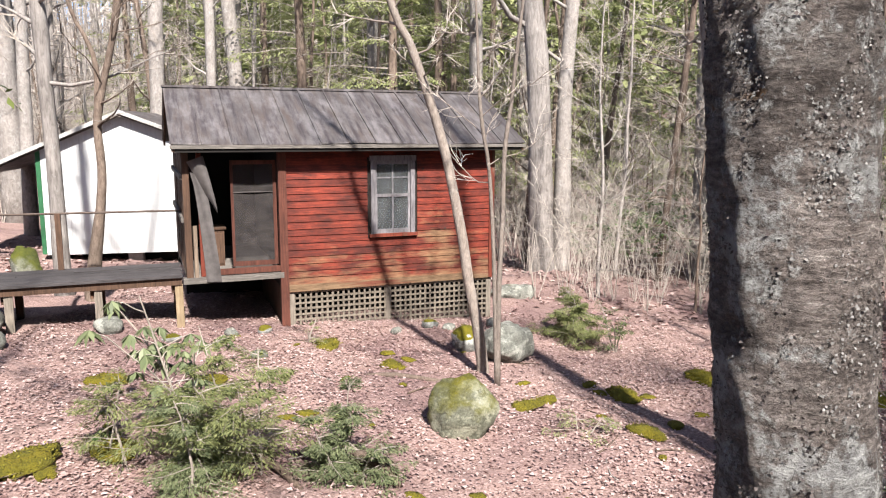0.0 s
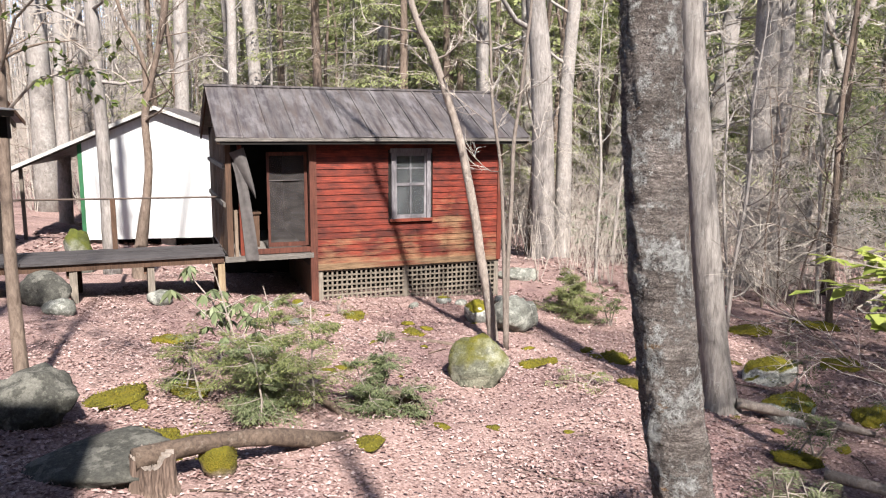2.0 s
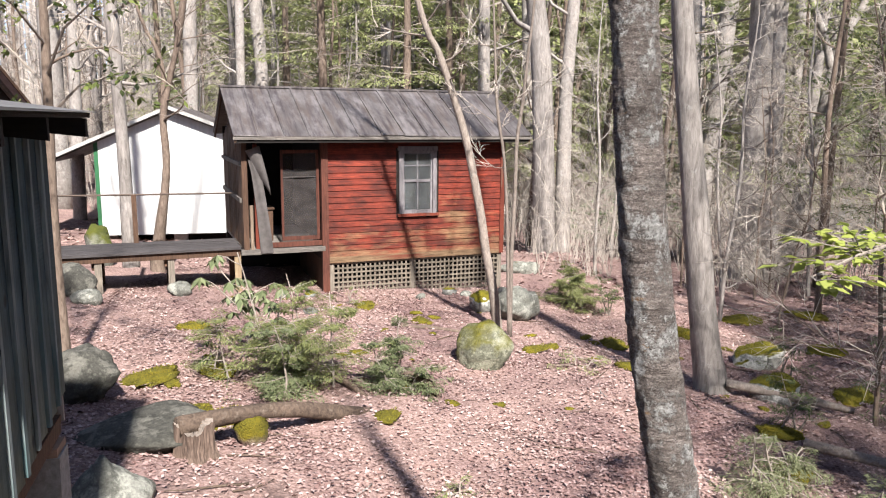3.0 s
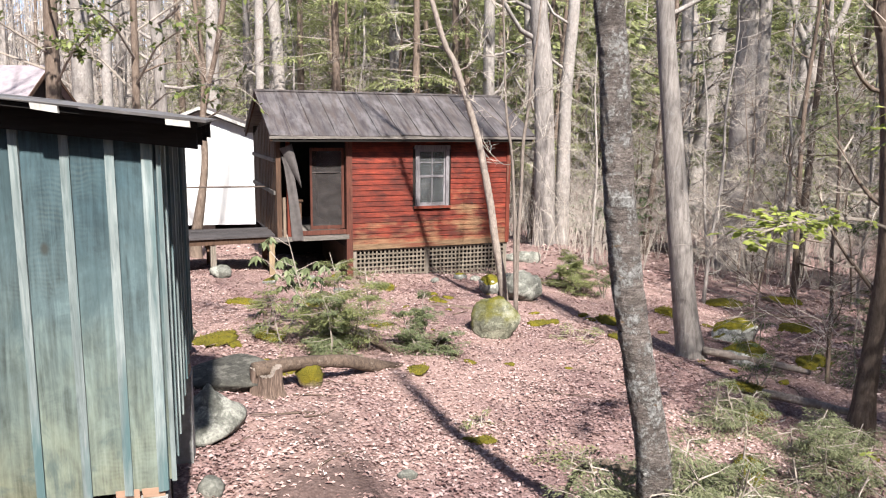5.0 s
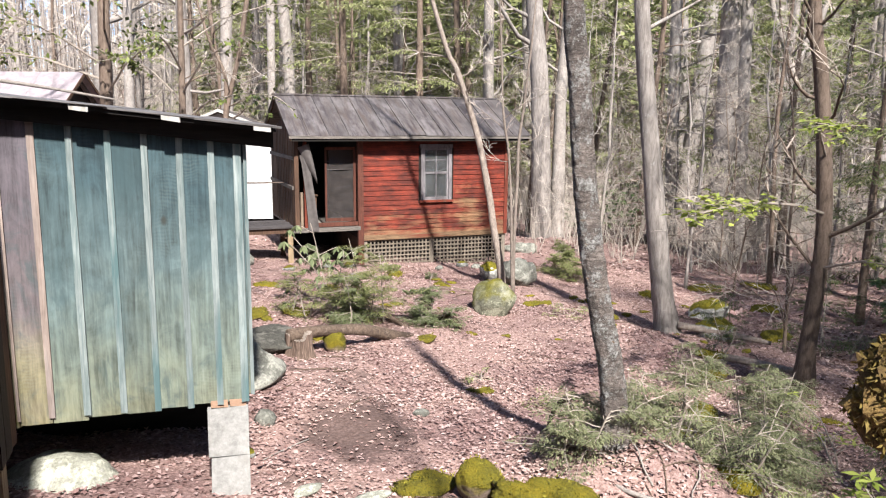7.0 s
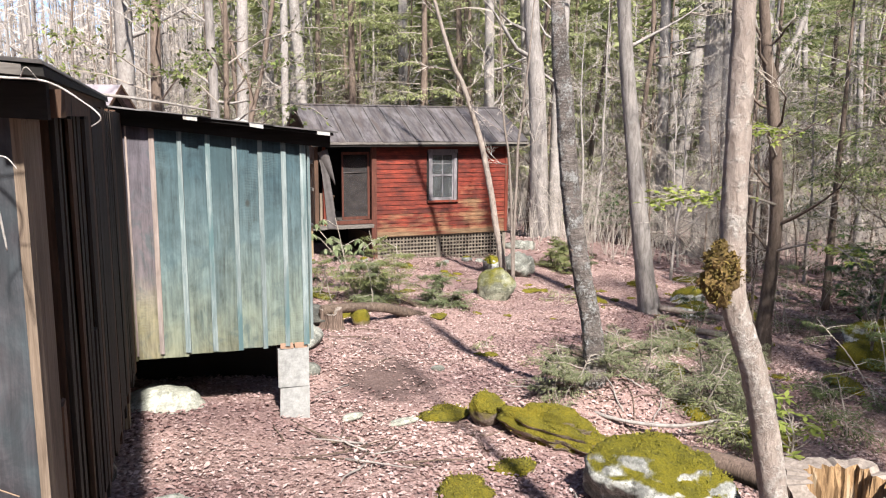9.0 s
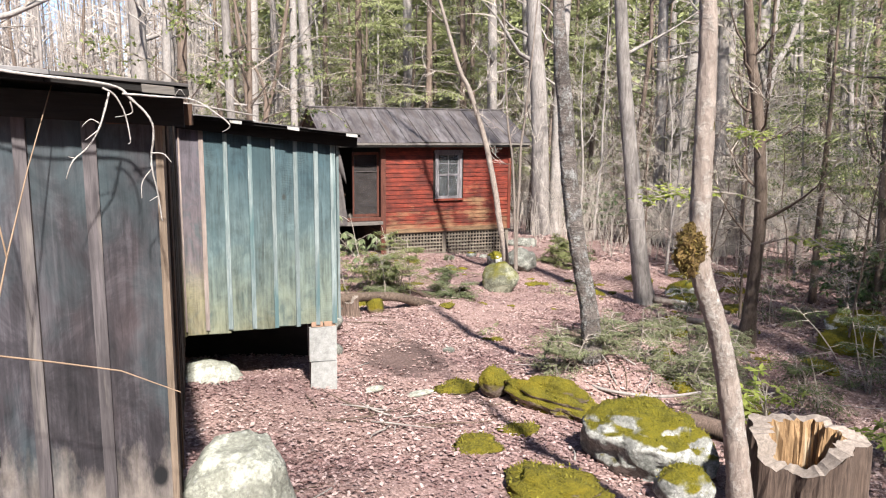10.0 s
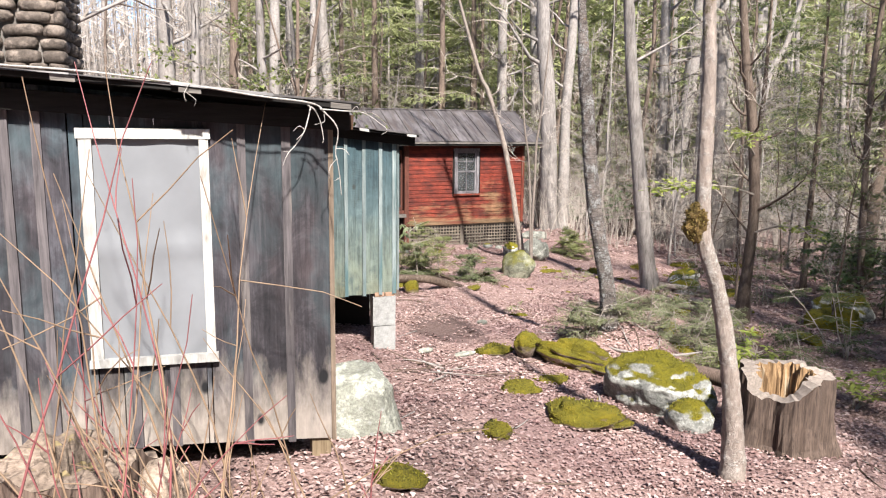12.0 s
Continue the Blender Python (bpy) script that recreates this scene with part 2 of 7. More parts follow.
def litter():
    m, nt, b = material("leaf litter on forest soil", 0.95, 0, 0.15)
    v = place(nt)
    leaf = nz(nt, v, 34, 5, 0.7, 0.8)
    c = ramp(nt, leaf, [(0.25, (0.14, 0.088, 0.08)), (0.43, (0.305, 0.205, 0.185)), (0.58, (0.475, 0.34, 0.317)), (0.75, (0.66, 0.52, 0.483))])
    chips = cells(nt, v, 30)
    c = mixc(nt, 0.7, c, ramp(nt, chips, [(0.05, 1.25), (0.5, 0.72)]), "MULTIPLY")
    big = nz(nt, v, 0.7, 5)
    c = mixc(nt, 0.8, c, ramp(nt, big, [(0.38, (0.70, 0.63, 0.66)), (0.54, (1.16, 1.12, 1.09))]), "MULTIPLY")
    soil = nz(nt, v, 1.3, 6, 0.7)
    c = mixc(nt, ramp(nt, soil, [(0.57, 0.0), (0.68, 0.75)]), c, (0.085, 0.06, 0.056))
    xyz = height(nt, v)
    du, dv = maths(nt, "MULTIPLY", maths(nt, "ADD", xyz[0], 1.45), 1.6), maths(nt, "MULTIPLY", maths(nt, "SUBTRACT", xyz[1], 1.7), 1.2)
    worn = maths(nt, "ADD", maths(nt, "ADD", maths(nt, "MULTIPLY", du, du), maths(nt, "MULTIPLY", dv, dv)), maths(nt, "MULTIPLY", maths(nt, "SUBTRACT", nz(nt, v, 3.5, 6, 0.7), 0.5), 3.0))
    c = mixc(nt, ramp(nt, worn, [(0.3, 0.75), (1.0, 0.0)]), c, (0.075, 0.052, 0.048))
    colour(nt, b, c)
    relief(nt, b, maths(nt, "ADD", leaf, chips), 0.6, 0.02)
    return m


def dead_leaf():
    m, nt, b = material("fallen dry leaf", 0.95, 0, 0.06)
    r = chance(nt, "island")
    c = ramp(nt, r, [(0.0, (0.20, 0.122, 0.112)), (0.25, (0.365, 0.245, 0.225)), (0.7, (0.515, 0.372, 0.347)), (1.0, (0.68, 0.545, 0.512))])
    c = mixc(nt, 0.5, c, ramp(nt, nz(nt, place(nt), 40, 3), [(0.3, 0.7), (0.7, 1.2)]), "MULTIPLY")
    c = mixc(nt, 0.7, c, ramp(nt, nz(nt, place(nt), 0.7, 5), [(0.40, (0.68, 0.60, 0.63)), (0.54, (1.14, 1.11, 1.09))]), "MULTIPLY")
    colour(nt, b, c)
    return m


def bark(name, dark, light, lichen=None, amount=(0.52, 0.6), scale=1.0, furrow=0.25, moss=0.0, patch=5.0):
    m, nt, b = material(name, 0.9, 0, 0.2)
    v = shifted(nt, coords(nt, (7 * scale, 7 * scale, 7 * scale * furrow)), 6)
    g = nz(nt, v, 3, 7, 0.7, 0.5)
    c = ramp(nt, g, [(0.28, dark), (0.7, light)])
    c = mixc(nt, 0.55, c, ramp(nt, nz(nt, shifted(nt, coords(nt), 4), 1.7, 4), [(0.3, 0.6), (0.7, 1.35)]), "MULTIPLY")
    c = mixc(nt, 0.4, c, ramp(nt, chance(nt), [(0, 0.65), (1, 1.3)]), "MULTIPLY")
    h = g
    if lichen:
        s = nz(nt, shifted(nt, coords(nt), 5), patch, 7, 0.72, 0.0)
        crumbs = nz(nt, shifted(nt, coords(nt), 2), patch * 4.5, 6, 0.75)
        s = maths(nt, "ADD", maths(nt, "MULTIPLY", s, 0.55), maths(nt, "MULTIPLY", crumbs, 0.45))
        mask = ramp(nt, s, [(amount[0], 0.0), (amount[1], 1.0)])
        fine = nz(nt, coords(nt), 60, 3)
        c = mixc(nt, mask, c, mixc(nt, 1.0, lichen, ramp(nt, fine, [(0.3, 0.6), (0.7, 1.2)]), "MULTIPLY"))
        h = maths(nt, "ADD", g, maths(nt, "MULTIPLY", mask, 0.35))
    if moss:
        s = nz(nt, shifted(nt, coords(nt), 8), 3.5, 6, 0.7)
        c = mixc(nt, ramp(nt, s, [(1 - moss, 0.0), (1.06 - moss, 1.0)]), c, (0.10, 0.085, 0.02))
    colour(nt, b, c)
    relief(nt, b, h, 0.9, 0.02)
    return m


def birch_bark():
    """Peeling bark banded across the trunk, crusted with pale lichen, orange where it has flaked off."""
    m, nt, b = material("peeling dark bark with lichen", 0.9, 0, 0.2)
    v = coords(nt)
    bands = nz(nt, coords(nt, (4, 4, 22)), 2.2, 7, 0.72, 0.4)
    fine = nz(nt, coords(nt, (10, 10, 40)), 3, 6, 0.75)
    crumbs = nz(nt, v, 42, 8, 0.8)
    grit = nz(nt, coords(nt, (1, 1, 1.6)), 120, 5, 0.8)
    g = maths(nt, "ADD", maths(nt, "MULTIPLY", bands, 0.55), maths(nt, "MULTIPLY", fine, 0.45))
    c = ramp(nt, g, [(0.36, (0.075, 0.058, 0.052)), (0.5, (0.28, 0.235, 0.215)), (0.64, (0.54, 0.48, 0.445))])
    c = mixc(nt, 0.8, c, ramp(nt, nz(nt, v, 5.5, 5, 0.65), [(0.36, 0.45), (0.62, 1.25)]), "MULTIPLY")
    c = mixc(nt, 0.85, c, ramp(nt, grit, [(0.36, 0.35), (0.6, 1.4)]), "MULTIPLY")
    rust = ramp(nt, nz(nt, coords(nt, (6, 6, 16)), 1.5, 3), [(0.66, 0.0), (0.70, 0.9)])
    c = mixc(nt, rust, c, ramp(nt, fine, [(0.35, (0.20, 0.10, 0.05)), (0.65, (0.46, 0.29, 0.16))]))
    crust = maths(nt, "ADD", maths(nt, "MULTIPLY", nz(nt, v, 8, 6, 0.7), 0.55), maths(nt, "MULTIPLY", crumbs, 0.45))
    mask = ramp(nt, crust, [(0.505, 0.0), (0.56, 0.9)])
    c = mixc(nt, mask, c, ramp(nt, crumbs, [(0.4, (0.34, 0.335, 0.33)), (0.64, (0.78, 0.775, 0.76))]))
    moss = ramp(nt, nz(nt, coords(nt, (5, 5, 5)), 1.9, 6, 0.7), [(0.70, 0.0), (0.73, 0.9)])
    c = mixc(nt, moss, c, (0.13, 0.125, 0.03))
    colour(nt, b, c)
    relief(nt, b, maths(nt, "ADD", maths(nt, "ADD", maths(nt, "ADD", g, crumbs), maths(nt, "MULTIPLY", grit, 0.6)), maths(nt, "MULTIPLY", mask, 0.5)), 1.0, 0.028)
    return m


def rock(name, dark, light, moss=(0.50, 0.62), moss_on=1.0, mossy=(0.20, 0.178, 0.013)):
    m, nt, b = material(name, 0.9, 0, 0.25)
    v = shifted(nt, coords(nt), 5)
    g = nz(nt, v, 9, 8, 0.72)
    c = ramp(nt, g, [(0.3, dark), (0.7, light)])
    c = mixc(nt, ramp(nt, nz(nt, v, 4, 6, 0.7), [(0.5, 0.0), (0.57, 0.75)]), c, tuple(min(0.8, t * 1.65) for t in light))
    c = mixc(nt, 0.8, c, ramp(nt, nz(nt, v, 45, 4, 0.7), [(0.3, 0.55), (0.7, 1.4)]), "MULTIPLY")
    spots = cells(nt, v, 14)
    c = mixc(nt, ramp(nt, spots, [(0.16, 0.45), (0.24, 0.0)]), c, tuple(min(0.5, t * 1.5) for t in light))
    up = maths(nt, "MULTIPLY", upness(nt), 0.45 * moss_on)
    mask = ramp(nt, maths(nt, "ADD", maths(nt, "MULTIPLY", nz(nt, v, 2.6, 6, 0.68), 0.55), up), [(moss[0], 0.0), (moss[1], 1.0)])
    fuzz = nz(nt, v, 70, 4, 0.7)
    c = mixc(nt, mask, c, ramp(nt, maths(nt, "ADD", maths(nt, "MULTIPLY", fuzz, 0.5), maths(nt, "MULTIPLY", nz(nt, v, 5, 4), 0.5)), [(0.3, (mossy[0] * 0.35, mossy[1] * 0.4, mossy[2])), (0.5, mossy), (0.72, (mossy[0] * 1.7, mossy[1] * 1.5, mossy[2] * 1.2))]))
    colour(nt, b, c)
    relief(nt, b, maths(nt, "ADD", g, maths(nt, "MULTIPLY", maths(nt, "MULTIPLY", mask, fuzz), 1.2)), 1.0, 0.03)
    return m


def leafy(name, rgb, rgb2, rough=0.5, through=0.25):
    m, nt, b = material(name, rough, 0, 0.35)
    c = mixc(nt, 1.0, ramp(nt, chance(nt, "island"), [(0, rgb), (1, rgb2)]), (ALBEDO_SCALE, ALBEDO_SCALE, ALBEDO_SCALE), "MULTIPLY")
    nt.links.new(c, b.inputs["Base Color"])
    t = nt.nodes.new("ShaderNodeBsdfTranslucent")
    nt.links.new(c, t.inputs[0])
    mx = nt.nodes.new("ShaderNodeMixShader")
    mx.inputs[0].default_value = through
    nt.links.new(b.outputs[0], mx.inputs[1])
    nt.links.new(t.outputs[0], mx.inputs[2])
    nt.links.new(mx.outputs[0], nt.nodes["Material Output"].inputs[0])
    return m


RED = red_paint()
SKIRT_WOOD = wood("bare skirt board with red traces", (0.13, 0.075, 0.04), (0.34, 0.22, 0.13), (0.5, 5, 5), stain=(0.17, 0.05, 0.03), stain_at=(0.5, 0.64))
# slat colour lowered to hold the shade of an unlit side
SHADED_SLAT = wood("dark slat with shade in its colour", (0.016, 0.012, 0.010), (0.07, 0.05, 0.04), (5, 5, 0.4))
CORNER_WOOD = wood("weathered tan brown corner timber", (0.12, 0.085, 0.06), (0.32, 0.245, 0.185), (6, 6, 0.35))
RED_TRIM = wood("dark red painted trim", (0.10, 0.02, 0.012), (0.26, 0.055, 0.03), (5, 5, 0.4), stain=(0.16, 0.11, 0.08), stain_at=(0.56, 0.7))
GREY_WOOD = wood("grey weathered timber", (0.09, 0.08, 0.072), (0.30, 0.27, 0.245), (0.5, 5, 5))
GREY_WOOD_UP = wood("grey weathered upright timber", (0.10, 0.085, 0.07), (0.33, 0.28, 0.23), (5, 5, 0.4))
DECK_WOOD = wood("dark grey deck plank", (0.022, 0.019, 0.020), (0.115, 0.102, 0.104), (0.5, 5, 5), spread=0.25)
TAN_WOOD = wood("bare tan timber", (0.22, 0.15, 0.085), (0.44, 0.34, 0.22), (5, 5, 0.4))
BROWN_WOOD = wood("brown stained timber", (0.055, 0.03, 0.02), (0.17, 0.095, 0.06), (5, 5, 0.4))
LATTICE = wood("dirty pale lattice", (0.11, 0.088, 0.068), (0.30, 0.255, 0.205), (4, 4, 0.5), spread=0.4)
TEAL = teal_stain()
PURPLE_BOARD = teal_stain("purple grey sawn board", ((0.26, 0.235, 0.10), (0.24, 0.215, 0.14), (0.155, 0.13, 0.14), (0.125, 0.11, 0.13)))
PINK_BATTEN = wood("pinkish weathered batten", (0.20, 0.15, 0.13), (0.50, 0.41, 0.37), (5, 5, 0.35), stain=(0.22, 0.2, 0.2), stain_at=(0.58, 0.72))
TEAL_BATTEN = wood("faded teal batten", (0.12, 0.165, 0.168), (0.37, 0.42, 0.42), (5, 5, 0.35), stain=(0.10, 0.17, 0.18), stain_at=(0.5, 0.65))
DARK_BOARD = dark_board()
DARK_BATTEN = wood("brown weathered batten", (0.06, 0.053, 0.058), (0.195, 0.172, 0.178), (5, 5, 0.35), stain=(0.30, 0.265, 0.24), stain_at=(0.6, 0.75))
ROOF = roof_metal()
ROOF_EDGE = plain("pale galvanised roof edge", (0.20, 0.19, 0.19), 0.6, 0.3, 0.4)
WHITE = white_paint()
PEEL_WHITE = wood("peeling white paint", (0.42, 0.40, 0.37), (0.70, 0.69, 0.67), (4, 4, 0.6), spread=0.15, stain=(0.28, 0.24, 0.20), stain_at=(0.64, 0.72))
WINDOW_GREY = wood("flaking grey window paint", (0.12, 0.105, 0.115), (0.34, 0.32, 0.335), (4, 4, 0.6), spread=0.2)
CONCRETE = concrete()
BRICK = plain("worn orange brick", (0.42, 0.27, 0.19), 0.9)
STONE = rock("brown river stone", (0.06, 0.047, 0.040), (0.24, 0.195, 0.165), (2.0, 2.2))
MORTAR = plain("grey mortar", (0.2, 0.18, 0.165), 0.95)
# near black colour that stands in for shade inside and under the buildings
SHADE_VOID = plain("near black boarding standing in for shade", (0.022, 0.018, 0.016), 0.95)
PANE = glass("old window glass", (0.62, 0.66, 0.68), 0.93)
SCREEN = screen_mesh()
PLASTIC = plain("cloudy plastic sheet", (0.265, 0.275, 0.295), 0.4, 0, 0.16, 1.6)
GREEN_TRIM = plain("green painted trim", (0.03, 0.14, 0.06), 0.7)
IRON = plain("rusty iron pipe", (0.11, 0.08, 0.065), 0.7, 0.3)
LITTER = litter()
DEAD_LEAF = dead_leaf()
BARK_LICHEN = birch_bark()
LICHEN = plain("pale grey crusty lichen", (0.26, 0.25, 0.24), 0.9, 0, 0.55, 40.0)
DARK_FLAKE = plain("curled dark bark flake", (0.12, 0.10, 0.095), 0.9, 0, 0.5, 30.0)
BARK_GREY = bark("grey furrowed bark", (0.14, 0.12, 0.11), (0.45, 0.41, 0.385), (0.52, 0.51, 0.49), (0.56, 0.68), 1.0, 0.18, 0.0, 3.0)
BARK_PALE = bark("pale smooth bark", (0.23, 0.20, 0.182), (0.50, 0.455, 0.425), (0.58, 0.56, 0.535), (0.52, 0.66), 0.8, 0.5, 0.0, 4.0)
BARK_TAN = bark("tan grey smooth bark", (0.17, 0.135, 0.115), (0.42, 0.355, 0.31), (0.5, 0.45, 0.4), (0.55, 0.68), 1.2, 0.4, 0.0, 4.0)
BARK_BROWN = bark("brown thin bark", (0.10, 0.07, 0.055), (0.30, 0.23, 0.185), None, (0.5, 0.6), 1.4, 0.3)
BARK_MOSS = bark("pale bark with brown moss", (0.22, 0.17, 0.145), (0.52, 0.44, 0.39), (0.60, 0.56, 0.52), (0.5, 0.62), 1.2, 0.4, 0.36, 5.0)
TWIG = bark("grey brown twigs", (0.27, 0.225, 0.19), (0.56, 0.49, 0.43), None, scale=1.0)
BLEACHED = bark("bleached dead vine", (0.46, 0.42, 0.39), (0.80, 0.76, 0.72), None, scale=2.0)
RED_BROWN = wood("dark red brown timber", (0.05, 0.016, 0.011), (0.17, 0.058, 0.038), (5, 5, 0.4))
TWIG_PALE = bark("pale bare twigs", (0.42, 0.365, 0.315), (0.72, 0.645, 0.58), None, scale=1.0)
SHOOT = plain("red brown shoot bark", (0.33, 0.115, 0.12), 0.5)
SHOOT_TAN = plain("tan shoot bark", (0.33, 0.225, 0.15), 0.55)
ROCK_MOSS = rock("grey boulder with green moss", (0.12, 0.122, 0.11), (0.46, 0.46, 0.43), (0.47, 0.56))
ROCK_PALE = rock("pale greenish boulder", (0.27, 0.272, 0.225), (0.42, 0.425, 0.365), (0.80, 1.0))
ROCK_OLIVE = rock("olive grey boulder", (0.085, 0.088, 0.06), (0.25, 0.25, 0.19), (0.30, 0.44), 0.3, (0.165, 0.155, 0.022))
# dark stone, its tones lowered further to hold the shed's shade
ROCK_SHADED = rock("dark mossy rock with shade in its colour", (0.035, 0.035, 0.03), (0.12, 0.115, 0.10), (0.82, 1.0))
MOSS_TUFT = leafy("moss tuft", (0.11, 0.105, 0.012), (0.33, 0.29, 0.03), 0.8, 0.2)
ROCK_GREY = rock("pale grey boulder", (0.10, 0.102, 0.088), (0.27, 0.27, 0.24), (0.78, 0.95))
MOSS = rock("yellow green moss cushion", (0.14, 0.105, 0.08), (0.28, 0.22, 0.18), (0.10, 0.26), 1.0, (0.215, 0.185, 0.016))
CURTAIN = plain("dusty grey curtain", (0.045, 0.045, 0.048), 0.9, 0, 0.2, 3.0)
TORN = plain("pale torn screen cloth", (0.115, 0.103, 0.10), 0.85, 0, 0.25, 9.0)
# the _LIT needles repeat the plain ones with sunlit brightness in the colour
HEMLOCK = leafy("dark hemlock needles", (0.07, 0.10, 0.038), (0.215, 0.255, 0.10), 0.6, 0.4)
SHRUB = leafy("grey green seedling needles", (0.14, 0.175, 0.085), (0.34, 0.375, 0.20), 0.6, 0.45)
SHRUB_LIT = leafy("yellow green seedling needles toned as sunlit", (0.17, 0.20, 0.08), (0.41, 0.43, 0.18), 0.6, 0.45)
WISP = leafy("grey olive wispy needles", (0.17, 0.19, 0.10), (0.37, 0.39, 0.22), 0.7, 0.4)
MOSS_STONE = rock("green furred stone", (0.10, 0.10, 0.085), (0.24, 0.24, 0.21), (0.22, 0.42), 1.0, (0.12, 0.135, 0.025))
HEMLOCK_LIT = leafy("yellow green hemlock needles toned as sunlit", (0.21, 0.24, 0.095), (0.50, 0.53, 0.25), 0.6, 0.45)
RHODO = leafy("glossy rhododendron leaf", (0.06, 0.115, 0.03), (0.17, 0.25, 0.085), 0.35, 0.15)
SPRING = leafy("fresh spring leaf", (0.25, 0.32, 0.055), (0.50, 0.55, 0.14), 0.5, 0.4)
# near black colour puts the eaves' shade into the roof timbers
EAVE_SHADE_WOOD = wood("dark roof timber with eave shade in its colour", (0.006, 0.005, 0.0045), (0.022, 0.018, 0.016), (0.5, 5, 5))
ROT = wood("rotten orange heartwood", (0.12, 0.06, 0.027), (0.62, 0.40, 0.21), (9, 9, 0.35), bumpy=0.9, stain=(0.5, 0.4, 0.28), stain_at=(0.58, 0.7))
STUMP_BROKEN = wood("broken rotten wood", (0.10, 0.07, 0.055), (0.40, 0.31, 0.245), (3, 3, 7), bumpy=1.0, stain=(0.42, 0.33, 0.14), stain_at=(0.58, 0.7))
STUMP_MOSS = rock("rotten wood with moss", (0.12, 0.085, 0.065), (0.36, 0.28, 0.22), (0.62, 0.78), 0.3, (0.20, 0.17, 0.02))
STUMP_TOP = wood("grey sawn stump top", (0.19, 0.155, 0.13), (0.46, 0.385, 0.335), (4, 4, 4), bumpy=0.7)
STUMP = wood("grey stump wood", (0.045, 0.03, 0.024), (0.24, 0.17, 0.135), (7, 7, 0.4), bumpy=0.9)
DRIFT = bark("dead weathered log", (0.055, 0.038, 0.03), (0.24, 0.175, 0.135), (0.34, 0.28, 0.23), (0.55, 0.7), 1.2, 0.8)


# ---- builders ----
RNG = random.Random(7)
NPR = np.random.default_rng(11)


def mesh_of(name, verts, faces, mat, smooth=False):
    me = bpy.data.meshes.new(name)
    me.from_pydata([tuple(map(float, v)) for v in verts], [], [tuple(map(int, f)) for f in faces])
    me.materials.append(mat)
    if smooth:
        me.polygons.foreach_set("use_smooth", [True] * len(me.polygons))
    me.update()
    return me


def under(ob, parent):
    ob.parent = parent
    return ob


def thing(name, m, label, category, group="", kind=""):
    ob = new(name)
    ob.matrix_basis = m
    ob.empty_display_size = 0.1
    return tagged(ob, label, category, group, kind)


BOX_FACES = [(0, 3, 2, 1), (4, 5, 6, 7), (0, 1, 5, 4), (1, 2, 6, 5), (2, 3, 7, 6), (3, 0, 4, 7)]


def box_verts(x0, x1, y0, y1, z0, z1):
    return [(x0, y0, z0), (x1, y0, z0), (x1, y1, z0), (x0, y1, z0), (x0, y0, z1), (x1, y0, z1), (x1, y1, z1), (x0, y1, z1)]


def piece(name, parent, mat, x0, x1, y0, y1, z0, z1, wob=0.0, label="", shape=None):
    """One board, block or slab as a mesh of its own, its corners a little uneven; shape moves each corner."""
    vs = [tuple(c + RNG.uniform(-wob, wob) for c in v) for v in box_verts(x0, x1, y0, y1, z0, z1)]
    if shape:
        vs = [shape(v) for v in vs]
    ob = under(new(name, mesh_of(name, vs, BOX_FACES, mat)), parent)
    return tagged(ob, label) if label else ob


def part(name, verts, faces, mat, parent, label="", smooth=False):
    ob = under(new(name, mesh_of(name, verts, faces, mat, smooth)), parent)
    return tagged(ob, label) if label else ob


def tube(points, radii, sides=6, cap=True):
    """A bent tapered tube through points: verts and faces."""
    P = np.asarray(points, float)
    R = np.broadcast_to(np.asarray(radii, float), (len(P),))
    T = np.gradient(P, axis=0)
    T /= np.linalg.norm(T, axis=1, keepdims=True) + 1e-9
    ref = np.array([0.0, 0, 1]) if abs(T[0][2]) < 0.8 else np.array([1.0, 0, 0])
    A = np.cross(T, ref)
    A /= np.linalg.norm(A, axis=1, keepdims=True) + 1e-9
    B = np.cross(T, A)
    ang = np.linspace(0, 2 * np.pi, sides, endpoint=False)
    V = P[:, None] + R[:, None, None] * (np.cos(ang)[None, :, None] * A[:, None] + np.sin(ang)[None, :, None] * B[:, None])
    n, F = len(P), []
    for i in range(n - 1):
        for j in range(sides):
            k = (j + 1) % sides
            F.append((i * sides + j, i * sides + k, (i + 1) * sides + k, (i + 1) * sides + j))
    if cap:
        F.append(tuple(range(sides))[::-1])
        F.append(tuple((n - 1) * sides + j for j in range(sides)))
    return V.reshape(-1, 3), F


class Soup:
    """Gathers pieces into one mesh."""

    def __init__(self):
        self.v, self.f, self.n = [], [], 0

    def add(self, v, f):
        v = np.asarray(v, float).reshape(-1, 3)
        self.v.append(v)
        self.f += [tuple(i + self.n for i in q) for q in f]
        self.n += len(v)

    def verts(self):
        return np.concatenate(self.v) if self.v else np.zeros((0, 3))


# ---- ground ----
def ripple(x, y):
    return (np.sin(x * 1.7 + y * 0.6 + 0.4) * np.sin(y * 1.3 - x * 0.5) * 0.05 + np.sin(x * 3.9 + 1.1) * np.sin(y * 4.3 + x) * 0.022
            + np.sin(x * 9.1 + y * 2.0) * np.sin(y * 8.3 - x * 3.1) * 0.010)


